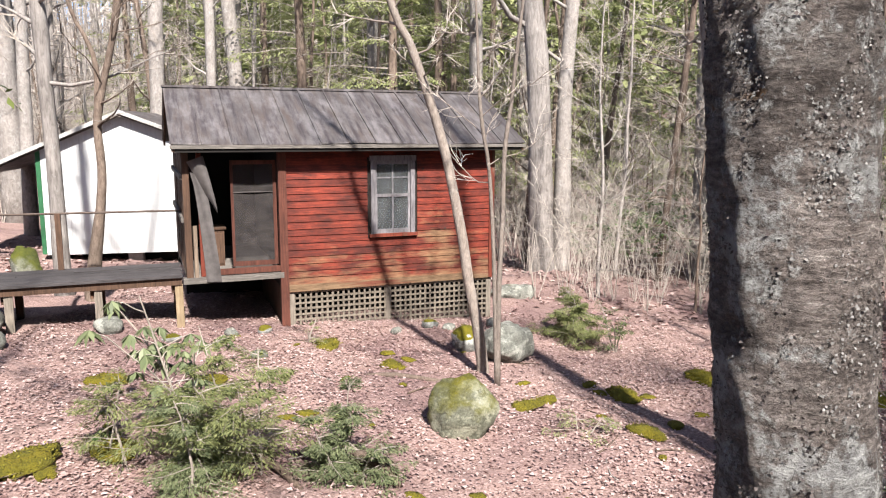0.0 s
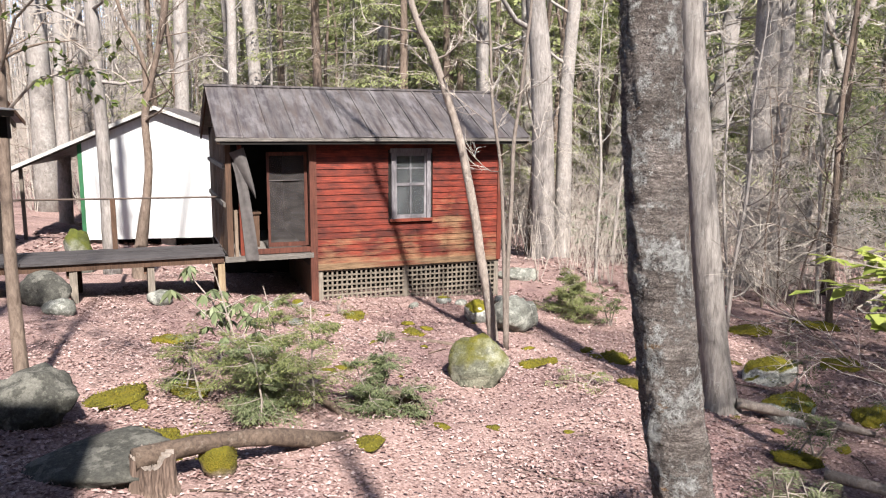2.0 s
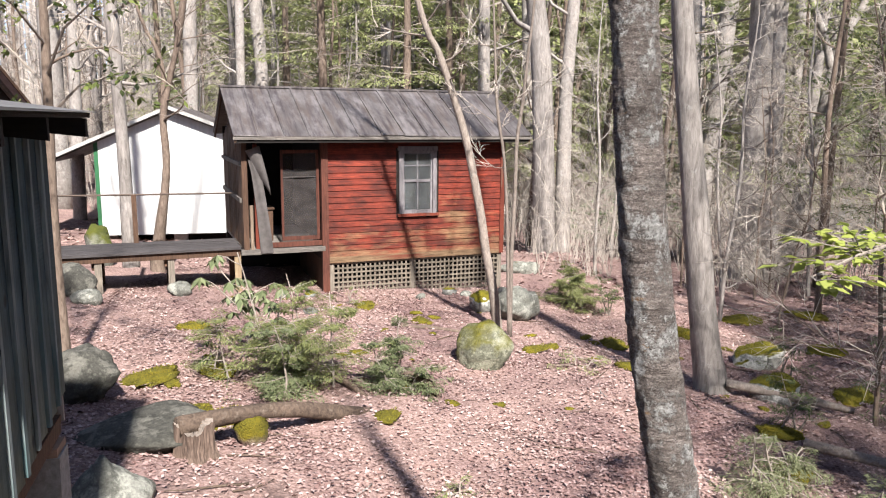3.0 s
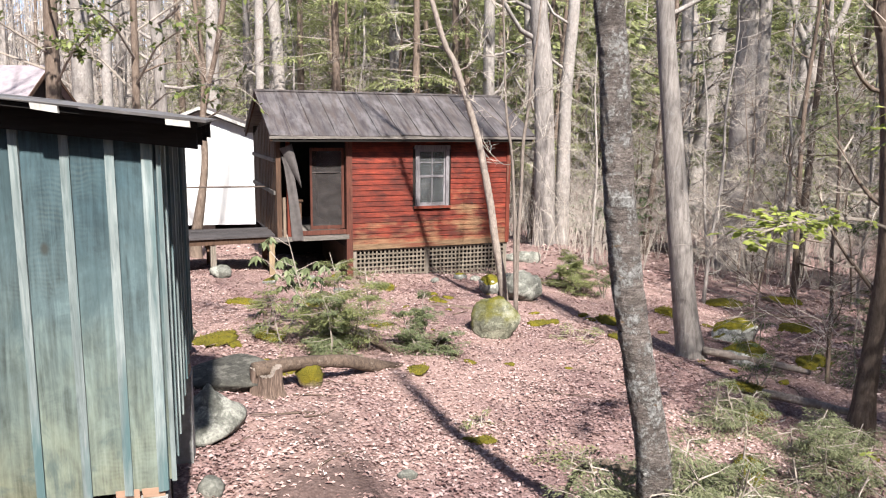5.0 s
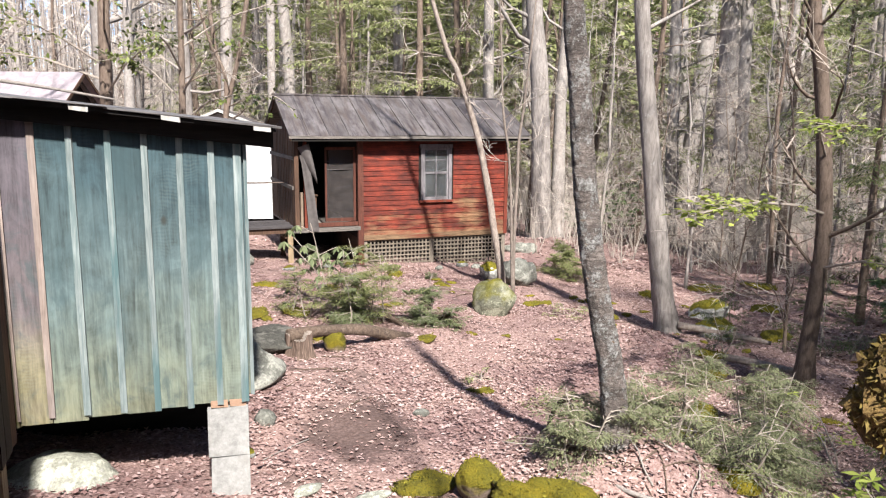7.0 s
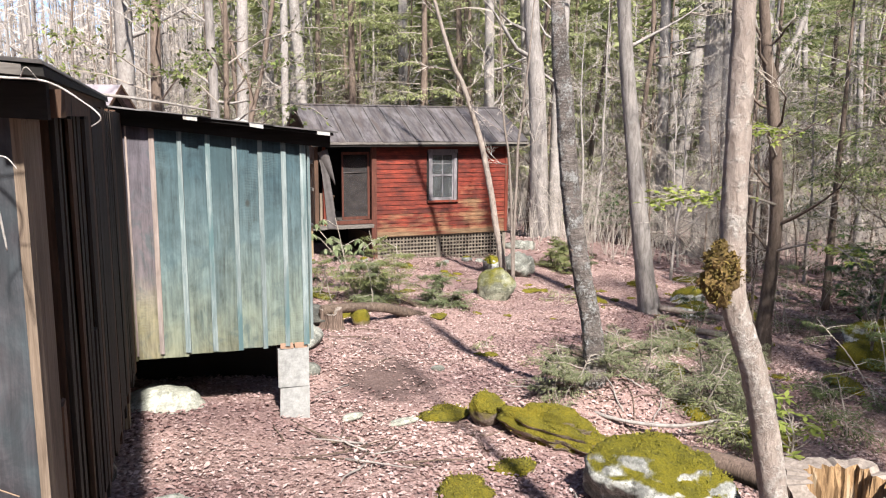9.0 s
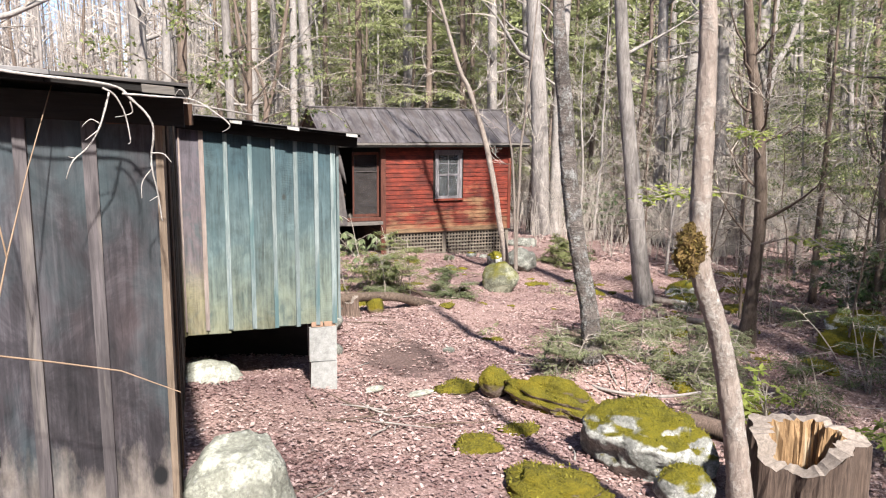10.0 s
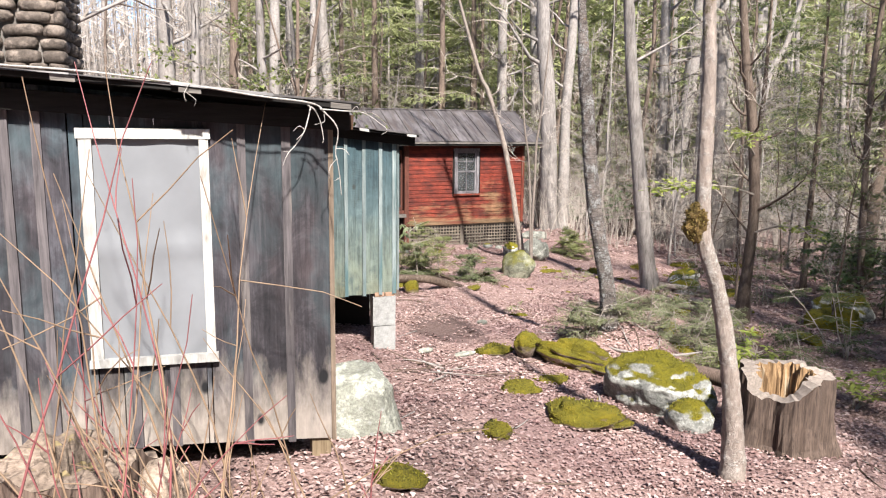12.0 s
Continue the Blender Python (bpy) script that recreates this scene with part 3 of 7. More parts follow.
def ground_z(x, y):
    x, y = np.asarray(x, float), np.asarray(y, float)
    xc, yc = np.clip(x, -14, 12), np.clip(y, -12, 22)
    z = -1.257 - 0.066 * xc - 0.044 * yc
    z = z + 0.32 * np.clip((-1 - y) / 3, 0, 1) * np.clip((0.5 - x) / 2, 0, 1)
    z = z + 0.14 * np.exp(-((x - 0.3) ** 2 + (y - 13.6) ** 2) / 8)
    z = z + 0.22 * np.exp(-((x - 2.6) ** 2 + (y - 18) ** 2) / 3)
    z = z + 0.42 * np.exp(-((x - 1.0) ** 2 + (y - 0.95) ** 2) / 0.5)
    far = np.clip((y - 26) / 60, 0, 1)
    hill = far * far * (3 - 2 * far) * 20 + np.clip(y - 86, 0, 400) * 0.16
    hill = hill * (0.22 + 0.78 * np.clip((x / np.maximum(y, 1) + 0.48) / 0.3, 0, 1))
    side = np.clip((x - 26) / 60, 0, 1) * 7
    return z + hill + side * np.clip((y + 10) / 40, 0, 1) + ripple(x, y)


def axis_steps(lo, a, b, hi, fine, grow=1.13):
    out = list(np.arange(a, b, fine))
    s, p = fine, out[-1]
    while p < hi:
        s *= grow
        p += s
        out.append(p)
    s, p = fine, a
    while p > lo:
        s *= grow
        p -= s
        out.insert(0, p)
    return np.array(out)


def build_ground():
    xs, ys = axis_steps(-600, -8, 8, 600, 0.13), axis_steps(-300, -6, 15, 900, 0.13)
    X, Y = np.meshgrid(xs, ys)
    Z = ground_z(X, Y) + NPR.normal(0, 0.008, X.shape)
    V = np.stack([X, Y, Z], -1).reshape(-1, 3)
    w = len(xs)
    i = np.arange(len(ys) - 1)[:, None] * w + np.arange(w - 1)[None]
    F = np.stack([i, i + 1, i + w + 1, i + w], -1).reshape(-1, 4)
    me = bpy.data.meshes.new("ground")
    me.vertices.add(len(V))
    me.vertices.foreach_set("co", V.ravel())
    me.loops.add(len(F) * 4)
    me.loops.foreach_set("vertex_index", F.ravel())
    me.polygons.add(len(F))
    me.polygons.foreach_set("loop_start", np.arange(len(F)) * 4)
    me.polygons.foreach_set("loop_total", np.full(len(F), 4))
    me.polygons.foreach_set("use_smooth", np.ones(len(F), bool))
    me.materials.append(LITTER)
    me.update()
    me.validate()
    tagged(new("ground", me), "forest floor of brown leaf litter sloping to a wooded hill", "ground", kind="structure")


build_ground()


def gz(x, y):
    return float(ground_z(x, y))


# ---- red cabin ----
CABIN = pose(0.484, 12.666, 0, 0, 0, math.degrees(0.406))


def to_world(m, u, v, z=0.0):
    return m @ Vector((u, v, z))


def local_ground(m, u, v):
    w = to_world(m, u, v)
    return gz(w.x, w.y)


def clapboards(parent, u0, u1, z0, z1, step, holes, mat, v=0.0, name="clapboard"):
    """Lapped boards, each thick at its lower edge; holes: (u0, u1, z0, z1)."""
    n = round((z1 - z0) / step)
    for i in range(n):
        a, b = z0 + i * step, z0 + (i + 1) * step + 0.012
        spans = [(u0, u1)]
        for h in holes:
            if a < h[3] - 0.01 and b > h[2] + 0.02:
                spans = [s for lo, hi in spans for s in ((lo, min(hi, h[0])), (max(lo, h[1]), hi)) if s[1] - s[0] > 0.02]
        for lo, hi in spans:
            sag = RNG.uniform(-0.004, 0.004)

            def lap(p, a=a, sag=sag):
                out = 0.026 if p[2] < a + 0.02 else 0.008
                return (p[0], (v - out) if p[1] < v else v + 0.004, p[2] + sag * (1 if p[0] > (u0 + u1) / 2 else -1))

            piece(name, parent, mat, lo, hi, v - 0.02, v + 0.004, a, b, 0.0025, shape=lap)


def red_cabin():
    c = thing("red_cabin", CABIN, "small red clapboard cabin with screened porch and grey metal roof", "cabin")
    L, P, D, FLOOR = -3.5, -4.9, 2.84, -0.70
    win = (-2.16, -1.33, -0.25, 1.02)
    # the room's four walls behind the boards, coloured near black as the unlit inside
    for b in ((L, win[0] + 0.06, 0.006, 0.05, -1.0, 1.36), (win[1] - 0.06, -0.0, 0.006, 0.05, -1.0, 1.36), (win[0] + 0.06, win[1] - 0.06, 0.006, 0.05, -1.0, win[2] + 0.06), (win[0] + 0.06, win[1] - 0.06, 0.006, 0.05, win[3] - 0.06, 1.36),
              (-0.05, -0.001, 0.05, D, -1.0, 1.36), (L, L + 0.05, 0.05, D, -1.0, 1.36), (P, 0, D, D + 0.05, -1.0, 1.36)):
        part("inner_wall", box_verts(*b), BOX_FACES, SHADE_VOID, c)
    clapboards(c, L + 0.08, -0.01, -0.93, 1.12, 0.108, [win], RED)
    for i in range(9):
        piece("side_board", c, RED, -0.002, 0.02, 0.02 + i * 0.31, 0.325 + i * 0.31, -1.0, 1.3, 0.003)
    piece("skirt_board", c, SKIRT_WOOD, L + 0.06, -0.005, -0.035, -0.006, -1.035, -0.93, 0.004)
    piece("corner_post", c, RED_BROWN, L - 0.045, L + 0.075, -0.05, 0.06, -1.62, 1.12, 0.004, "dark red brown corner post")
    piece("corner_board", c, RED_TRIM, -0.055, 0.03, -0.045, 0.03, -1.03, 1.16, 0.004)
    piece("floor", c, GREY_WOOD, P, 0, 0.0, D, FLOOR - 0.05, FLOOR, 0.002)
    # footing lattice
    def foot(u):
        return local_ground(CABIN, u, 0.0) - 0.03
    for i in range(39):
        u = L + 0.16 + i * 0.0865
        piece("lattice_strip", c, LATTICE, u - 0.016, u + 0.016, 0.018, 0.026, foot(u), -1.0, 0.003)
    for i in range(8):
        z = -1.06 - i * 0.087
        piece("lattice_rail", c, LATTICE, L + 0.12, -0.06, 0.009, 0.017, z - 0.016, z + 0.016, 0.003)
    piece("lattice_post", c, GREY_WOOD_UP, L + 0.06, L + 0.16, 0.0, 0.1, foot(L) - 0.05, -1.03, 0.004)
    piece("lattice_post", c, GREY_WOOD_UP, -1.86, -1.80, 0.004, 0.05, foot(-1.8), -1.03, 0.004)
    piece("lattice_post", c, GREY_WOOD_UP, -0.08, 0.01, 0.0, 0.09, foot(0) - 0.05, -1.03, 0.004)
    # black sheets stand in for the shade under the floor
    part("crawl_space_back", box_verts(P + 0.1, -0.1, D - 0.3, D - 0.26, -2.4, -0.76), BOX_FACES, SHADE_VOID, c)
    part("crawl_space_side", box_verts(-0.06, -0.02, 0.1, D - 0.2, -2.4, -1.0), BOX_FACES, SHADE_VOID, c)
    part("crawl_space_partition", box_verts(L + 0.02, L + 0.06, 0.12, D - 0.4, -2.2, -0.76), BOX_FACES, BROWN_WOOD, c)
    # window
    w = under(new("window"), c)
    tagged(w, "flaking grey six pane sash window")
    u0, u1, z0, z1 = -2.105, -1.375, -0.2, 0.965
    for nm, b in (("casing", (u0, u0 + 0.075, -0.04, 0.03, z0, z1)), ("casing", (u1 - 0.075, u1, -0.04, 0.03, z0, z1)), ("head_casing", (u0 - 0.02, u1 + 0.02, -0.042, 0.03, z1 - 0.01, z1 + 0.075)),
                  ("sill", (u0 - 0.035, u1 + 0.035, -0.075, 0.03, z0 - 0.045, z0 + 0.005)), ("meeting_rail", (u0 + 0.075, u1 - 0.075, -0.012, 0.02, 0.385, 0.435)),
                  ("bottom_rail", (u0 + 0.075, u1 - 0.075, -0.01, 0.02, z0 + 0.006, z0 + 0.075)), ("top_rail", (u0 + 0.075, u1 - 0.075, -0.004, 0.02, z1 - 0.06, z1 - 0.012)),
                  ("muntin", (-1.752, -1.728, -0.008, 0.02, z0 + 0.075, 0.385)), ("muntin", (-1.752, -1.728, -0.002, 0.02, 0.435, z1 - 0.06)), ("muntin", (u0 + 0.076, -1.753, -0.002, 0.02, 0.68, 0.70)), ("muntin", (-1.727, u1 - 0.076, -0.002, 0.02, 0.68, 0.70)),
                  ("stile", (u0 + 0.075, u0 + 0.11, -0.006, 0.02, z0 + 0.075, 0.385)), ("stile", (u1 - 0.11, u1 - 0.075, -0.006, 0.02, z0 + 0.075, 0.385)), ("stile", (u0 + 0.075, u0 + 0.105, -0.002, 0.02, 0.436, z1 - 0.06)), ("stile", (u1 - 0.105, u1 - 0.075, -0.002, 0.02, 0.436, z1 - 0.06))):
        piece(nm, w, RED_TRIM if nm == "sill" else WINDOW_GREY, *b, 0.0015)
    for a, b, lo, hi in ((u0 + 0.11, -1.752, z0 + 0.075, 0.385), (-1.728, u1 - 0.11, z0 + 0.075, 0.385), (u0 + 0.105, -1.753, 0.436, 0.68), (-1.727, u1 - 0.105, 0.436, 0.68), (u0 + 0.105, -1.753, 0.70, z1 - 0.06), (-1.727, u1 - 0.105, 0.70, z1 - 0.06)):
        piece("pane", w, PANE, a, b, 0.006, 0.010, lo, hi)
    piece("curtain", w, CURTAIN, u0 + 0.05, u1 - 0.05, 0.055, 0.06, z0 + 0.02, z1 - 0.02, 0.0, "dusty pale curtain behind the glass")
    # porch
    piece("porch_sill", c, GREY_WOOD, P - 0.05, L + 0.0, -0.05, 0.08, -0.80, -0.715, 0.005)
    piece("porch_rail_board", c, RED_BROWN, P + 0.42, L - 0.045, -0.02, 0.02, -0.70, -0.615, 0.004)
    piece("threshold", c, GREY_WOOD, P + 0.5, -4.22, 0.02, 0.25, -0.698, -0.66, 0.004)
    piece("porch_post", c, BROWN_WOOD, P, P + 0.09, -0.03, 0.07, -0.71, 1.15, 0.005)
    piece("porch_stud", c, RED_TRIM, P + 0.20, P + 0.27, -0.01, 0.05, -0.71, 1.1, 0.004)
    piece("prop_board", c, CORNER_WOOD, P + 0.11, P + 0.17, -0.05, -0.01, -0.80, 0.05, 0.006)
    for i in range(14):
        v = 0.12 + i * 0.2
        piece("end_board", c, BROWN_WOOD, P + 0.0, P + 0.025, v, v + RNG.uniform(0.12, 0.19), -0.72, 1.12 + 0.45 * (1 - abs(v - 1.42) / 1.42), 0.004)
    for z in (0.72, 0.1):
        piece("end_rail", c, GREY_WOOD, P - 0.04, P - 0.005, 0.05, D, z, z + 0.07, 0.004)
    d = under(new("screen_door"), c)
    tagged(d, "red framed screen door with dusty mesh")
    for nm, b in (("stile", (-4.225, -4.18, -0.03, 0.01, -0.61, 0.98)), ("stile", (-3.60, -3.55, -0.03, 0.01, -0.61, 0.98)), ("rail", (-4.18, -3.60, -0.03, 0.01, -0.61, -0.54)), ("rail", (-4.18, -3.60, -0.03, 0.01, 0.92, 0.98)), ("rail", (-4.18, -3.60, -0.022, 0.01, 0.50, 0.512))):
        piece(nm, d, RED_BROWN if b[0] < -4.2 else TORN if b[4] == 0.50 else RED_BROWN, b[0], b[1], b[2] + 0.16, b[3] + 0.16, b[4], b[5], 0.003)
    n = 8
    vs, fs = [], []
    for i in range(n + 1):
        for j in range(n + 1):
            a, b = i / n, j / n
            vs.append((-4.18 + 0.58 * a, 0.148 + 0.03 * math.sin(a * 3.1) * math.sin(b * 3.1), -0.54 + 1.46 * b))
    fs = [(i * (n + 1) + j, (i + 1) * (n + 1) + j, (i + 1) * (n + 1) + j + 1, i * (n + 1) + j + 1) for i in range(n) for j in range(n)]
    part("mesh", vs, fs, SCREEN, d, "sagging grey insect mesh", True)
    # torn mesh: a hanging strip and a folded flap
    vs = []
    for i in range(n + 1):
        for j in range(n + 1):
            a, b = i / n, j / n
            vs.append((P + 0.10 + 0.17 * (1 - b) ** 0.6 + a * (0.21 - 0.04 * b), -0.06 - 0.06 * a * (1 - b) - 0.02 * math.sin(a * 7 + b * 5), -0.78 + 1.62 * b - 0.1 * a * b))
    part("torn_screen", vs, fs, TORN, c, "torn grey screen hanging from the porch bay", True)
    vs = []
    for i in range(n + 1):
        for j in range(n + 1):
            a, b = i / n, j / n
            w0 = (1 - b) ** 0.8 * 0.30
            vs.append((P + 0.06 + 0.40 * b + a * w0 * 0.75, -0.07 - 0.10 * math.sin(a * 2.4) * (1 - 0.5 * b), 0.98 - 0.75 * b - 0.30 * a * w0 + 0.18 * a * (1 - b)))
    part("torn_flap", vs, fs, TORN, c, "pale flap of screen folded outward", True)
    # roof
    EY, EZ, RY, RZ, R0, R1 = -0.36, 1.225, 1.42, 2.084, -5.06, 0.43
    def slope(p):
        t = (p[1] - EY) / (RY - EY)
        return (p[0], p[1], EZ + (RZ - EZ) * t + p[2] + 0.012 * math.sin(p[0] * 2.1) * (1 - t))
    r = under(new("roof"), c)
    tagged(r, "streaked grey sheet metal roof with standing seams")
    edges = [R0 + (R1 - R0) * i / 13 for i in range(14)]
    for a, b in zip(edges, edges[1:]):
        piece("roof_panel", r, ROOF, a + 0.003, b - 0.003, EY + RNG.uniform(-0.015, 0.015), RY, 0.0, 0.014, 0.002, shape=slope)
    for a in edges[1:-1]:
        piece("seam", r, ROOF, a - 0.012, a + 0.012, EY, RY, 0.012, 0.036, 0.002, shape=slope)
    def back(p):
        t = (p[1] - RY) / (RY - EY)
        return (p[0], p[1], RZ - (RZ - EZ) * t + p[2])
    piece("back_panel", r, ROOF, R0, R1, RY, 2 * RY - EY, 0.0, 0.014, shape=back)
    piece("ridge_cap", r, ROOF, R0 - 0.01, R1 + 0.01, RY - 0.09, RY + 0.09, RZ - 0.008, RZ + 0.028, 0.004)
    piece("roof_board", r, GREY_WOOD, R0 + 0.03, R1 - 0.03, EY + 0.02, RY, -0.055, -0.025, shape=slope)
    piece("roof_board", r, GREY_WOOD, R0 + 0.03, R1 - 0.03, RY, 2 * RY - EY - 0.02, -0.03, -0.004, shape=back)
    piece("fascia", r, GREY_WOOD, R0, R1, EY - 0.01, EY + 0.02, EZ - 0.055, EZ - 0.006, 0.004)
    piece("fascia", r, EAVE_SHADE_WOOD, R0 + 0.06, R1 - 0.05, EY + 0.025, EY + 0.05, EZ - 0.105, EZ - 0.035, 0.005)
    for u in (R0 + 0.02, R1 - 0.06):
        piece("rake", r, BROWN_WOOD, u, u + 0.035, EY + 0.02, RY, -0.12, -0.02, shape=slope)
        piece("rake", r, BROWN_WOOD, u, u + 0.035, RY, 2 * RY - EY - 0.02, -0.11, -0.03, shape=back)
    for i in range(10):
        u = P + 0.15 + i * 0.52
        piece("rafter", r, EAVE_SHADE_WOOD, u, u + 0.05, EY + 0.05, RY, -0.12, -0.03, shape=slope)
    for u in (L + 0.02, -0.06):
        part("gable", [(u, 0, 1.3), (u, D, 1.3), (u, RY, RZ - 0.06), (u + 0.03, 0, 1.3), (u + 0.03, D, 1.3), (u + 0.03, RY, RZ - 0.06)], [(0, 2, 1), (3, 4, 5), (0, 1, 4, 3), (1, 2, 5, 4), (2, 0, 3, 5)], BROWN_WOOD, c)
    piece("wall_plate", c, EAVE_SHADE_WOOD, P, 0, -0.02, 0.07, 1.11, 1.2, 0.003)


red_cabin()


def chest():
    c = thing("wooden_chest", CABIN, "old brown wooden cupboard standing on the cabin porch", "cupboard")
    piece("body", c, BROWN_WOOD, -4.62, -4.28, 0.75, 1.15, -0.70, -0.12, 0.004)
    piece("door", c, BROWN_WOOD, -4.60, -4.30, 0.735, 0.748, -0.66, -0.18, 0.003)
    piece("top", c, BROWN_WOOD, -4.65, -4.25, 0.72, 1.17, -0.12, -0.085, 0.003)


chest()


# ---- boardwalk ----
def boardwalk():
    b = thing("boardwalk", CABIN, "weathered grey plank boardwalk on timber legs leading to the porch", "boardwalk")
    for k in range(8):
        v0, joint = -0.13 + k * 0.142, -7.2 + RNG.uniform(-1.2, 0.9)
        for u0, u1 in ((-9.6 + RNG.uniform(-0.05, 0.05), joint - 0.004), (joint + 0.004, -4.97 + RNG.uniform(-0.02, 0.03))):
            piece("plank", b, DECK_WOOD, u0, u1, v0 + RNG.uniform(-0.006, 0.0), v0 + 0.137 + RNG.uniform(-0.004, 0.0), -0.677, -0.637 + RNG.uniform(-0.006, 0.004), 0.005)
    for v in (-0.06, 0.42, 0.9):
        piece("beam", b, BROWN_WOOD, -9.6, -4.98, v - 0.03, v + 0.03, -0.79, -0.678, 0.004)
    for u in (-5.02, -6.1, -7.2, -8.4, -9.4):
        for v in (-0.02, 0.86):
            piece("leg", b, TAN_WOOD if v < 0 and u > -5.1 else GREY_WOOD_UP if v < 0 else BROWN_WOOD, u - 0.05, u + 0.05, v - 0.05, v + 0.05, local_ground(CABIN, u, v) - 0.1, -0.68 if v > 0 else -0.79, 0.008)
        piece("brace", b, BROWN_WOOD, u - 0.10, u - 0.055, 0.0, 0.84, -0.92, -0.80, 0.006)
    for u in (-6.62, -9.0):
        piece("rail_post", b, BROWN_WOOD, u - 0.04, u + 0.04, 0.86, 0.93, -0.8, 0.2, 0.005)
    v, f = tube([(-9.6, 0.9, 0.235), (-8, 0.9, 0.215), (-6.6, 0.9, 0.2), (-4.9, 0.9, 0.185)], 0.018, 6)
    part("handrail", v, f, IRON, b, "thin rusty handrail")


boardwalk()


# ---- white gabled building and brown outbuilding behind ----
def gabled(name, m, label, half_l, half_r, depth, base, eave, apex, wallm, roofm, over, left_ext, trim=None, boards=0):
    g = thing(name, m, label, "house")
    zl = eave
    vs = [(-half_l, 0, base), (half_r, 0, base), (half_r, 0, zl), (0, 0, apex), (-half_l, 0, zl)]
    vs += [(x, depth, z) for x, _, z in vs]
    part("wall", vs, [(0, 1, 2, 3, 4), (9, 8, 7, 6, 5), (0, 5, 6, 1), (1, 6, 7, 2), (4, 9, 5, 0)], wallm, g)
    kl, kr = (apex - zl) / half_l, (apex - zl) / half_r
    for sgn, reach, k in ((-1, half_l + left_ext, kl), (1, half_r + 0.3, kr)):
        def sl(p, sgn=sgn, k=k):
            return (p[0] * sgn, p[1], apex - k * p[0] + p[2] + 0.03)
        n = 5
        for i in range(n):
            y0, y1 = -over + (depth + 2 * over) * i / n, -over + (depth + 2 * over) * (i + 1) / n
            piece("roof_panel", g, roofm, 0, reach, y0, y1 - 0.004, 0, 0.03, shape=sl)
        piece("rake_board", g, PEEL_WHITE if wallm is WHITE else BROWN_WOOD, 0, reach, -over - 0.02, -over, -0.05, 0.035, shape=sl)
        piece("rafter", g, GREY_WOOD, 0, reach, -0.12, -0.06, -0.09, -0.002, shape=sl)
    if trim:
        piece("corner_trim", g, trim, -half_l - 0.03, -half_l + 0.06, -0.02, 0.06, base, zl - 0.02, 0.004)
    for i in range(boards):
        a = -half_l + 0.07 + (half_l + half_r - 0.08) * i / boards
        b = -half_l + 0.07 + (half_l + half_r - 0.08) * (i + 1) / boards
        def cut(p):
            top = apex - (kl * -p[0] if p[0] < 0 else kr * p[0]) - 0.04
            return (p[0], p[1], min(p[2], top))
        piece("board", g, wallm, a, b - 0.004, -0.016, -0.003, base - 0.02, 9, 0.0015, shape=cut)
    return g


WHITE_AT = pose(-7.28, 16.1, 0, 0, 0, 14)
house = gabled("white_house", WHITE_AT, "white painted gabled outbuilding raised off the ground with a grey roof", 1.7, 2.0, 5.0, -1.25, 0.98, 1.74, WHITE, ROOF, 0.25, 1.4, GREEN_TRIM, 14)
for x in (-1.5, 0.1, 1.8):
    piece("pier", house, CONCRETE, x - 0.15, x + 0.15, 0.2, 0.5, -2.2, -1.25, 0.01)
# black block stands in for the shade beneath the house
part("underfloor", box_verts(-1.65, 1.95, 0.6, 4.8, -2.3, -1.27), BOX_FACES, SHADE_VOID, house)
piece("lean_to_post", house, GREY_WOOD_UP, -2.98, -2.91, 0.0, 0.07, -2.2, 0.42, 0.005)
gabled("brown_outbuilding", pose(-9.45, 12.5, 0, 0, 0, 88), "brown boarded outbuilding with a faded pinkish metal roof", 1.15, 1.15, 4.5, -1.5, 1.6, 2.5, SHADED_SLAT, plain("faded pinkish roof metal", (0.35, 0.305, 0.33), 0.7, 0.05), 0.3, 0.3)


# ---- teal shed ----
TURN = math.degrees(0.293)
TEAL_AT = pose(-2.045, 0.22, 0, 0, 0, TURN)
DARK_AT = pose(-2.345, -4.151, 0, 0, 0, TURN)


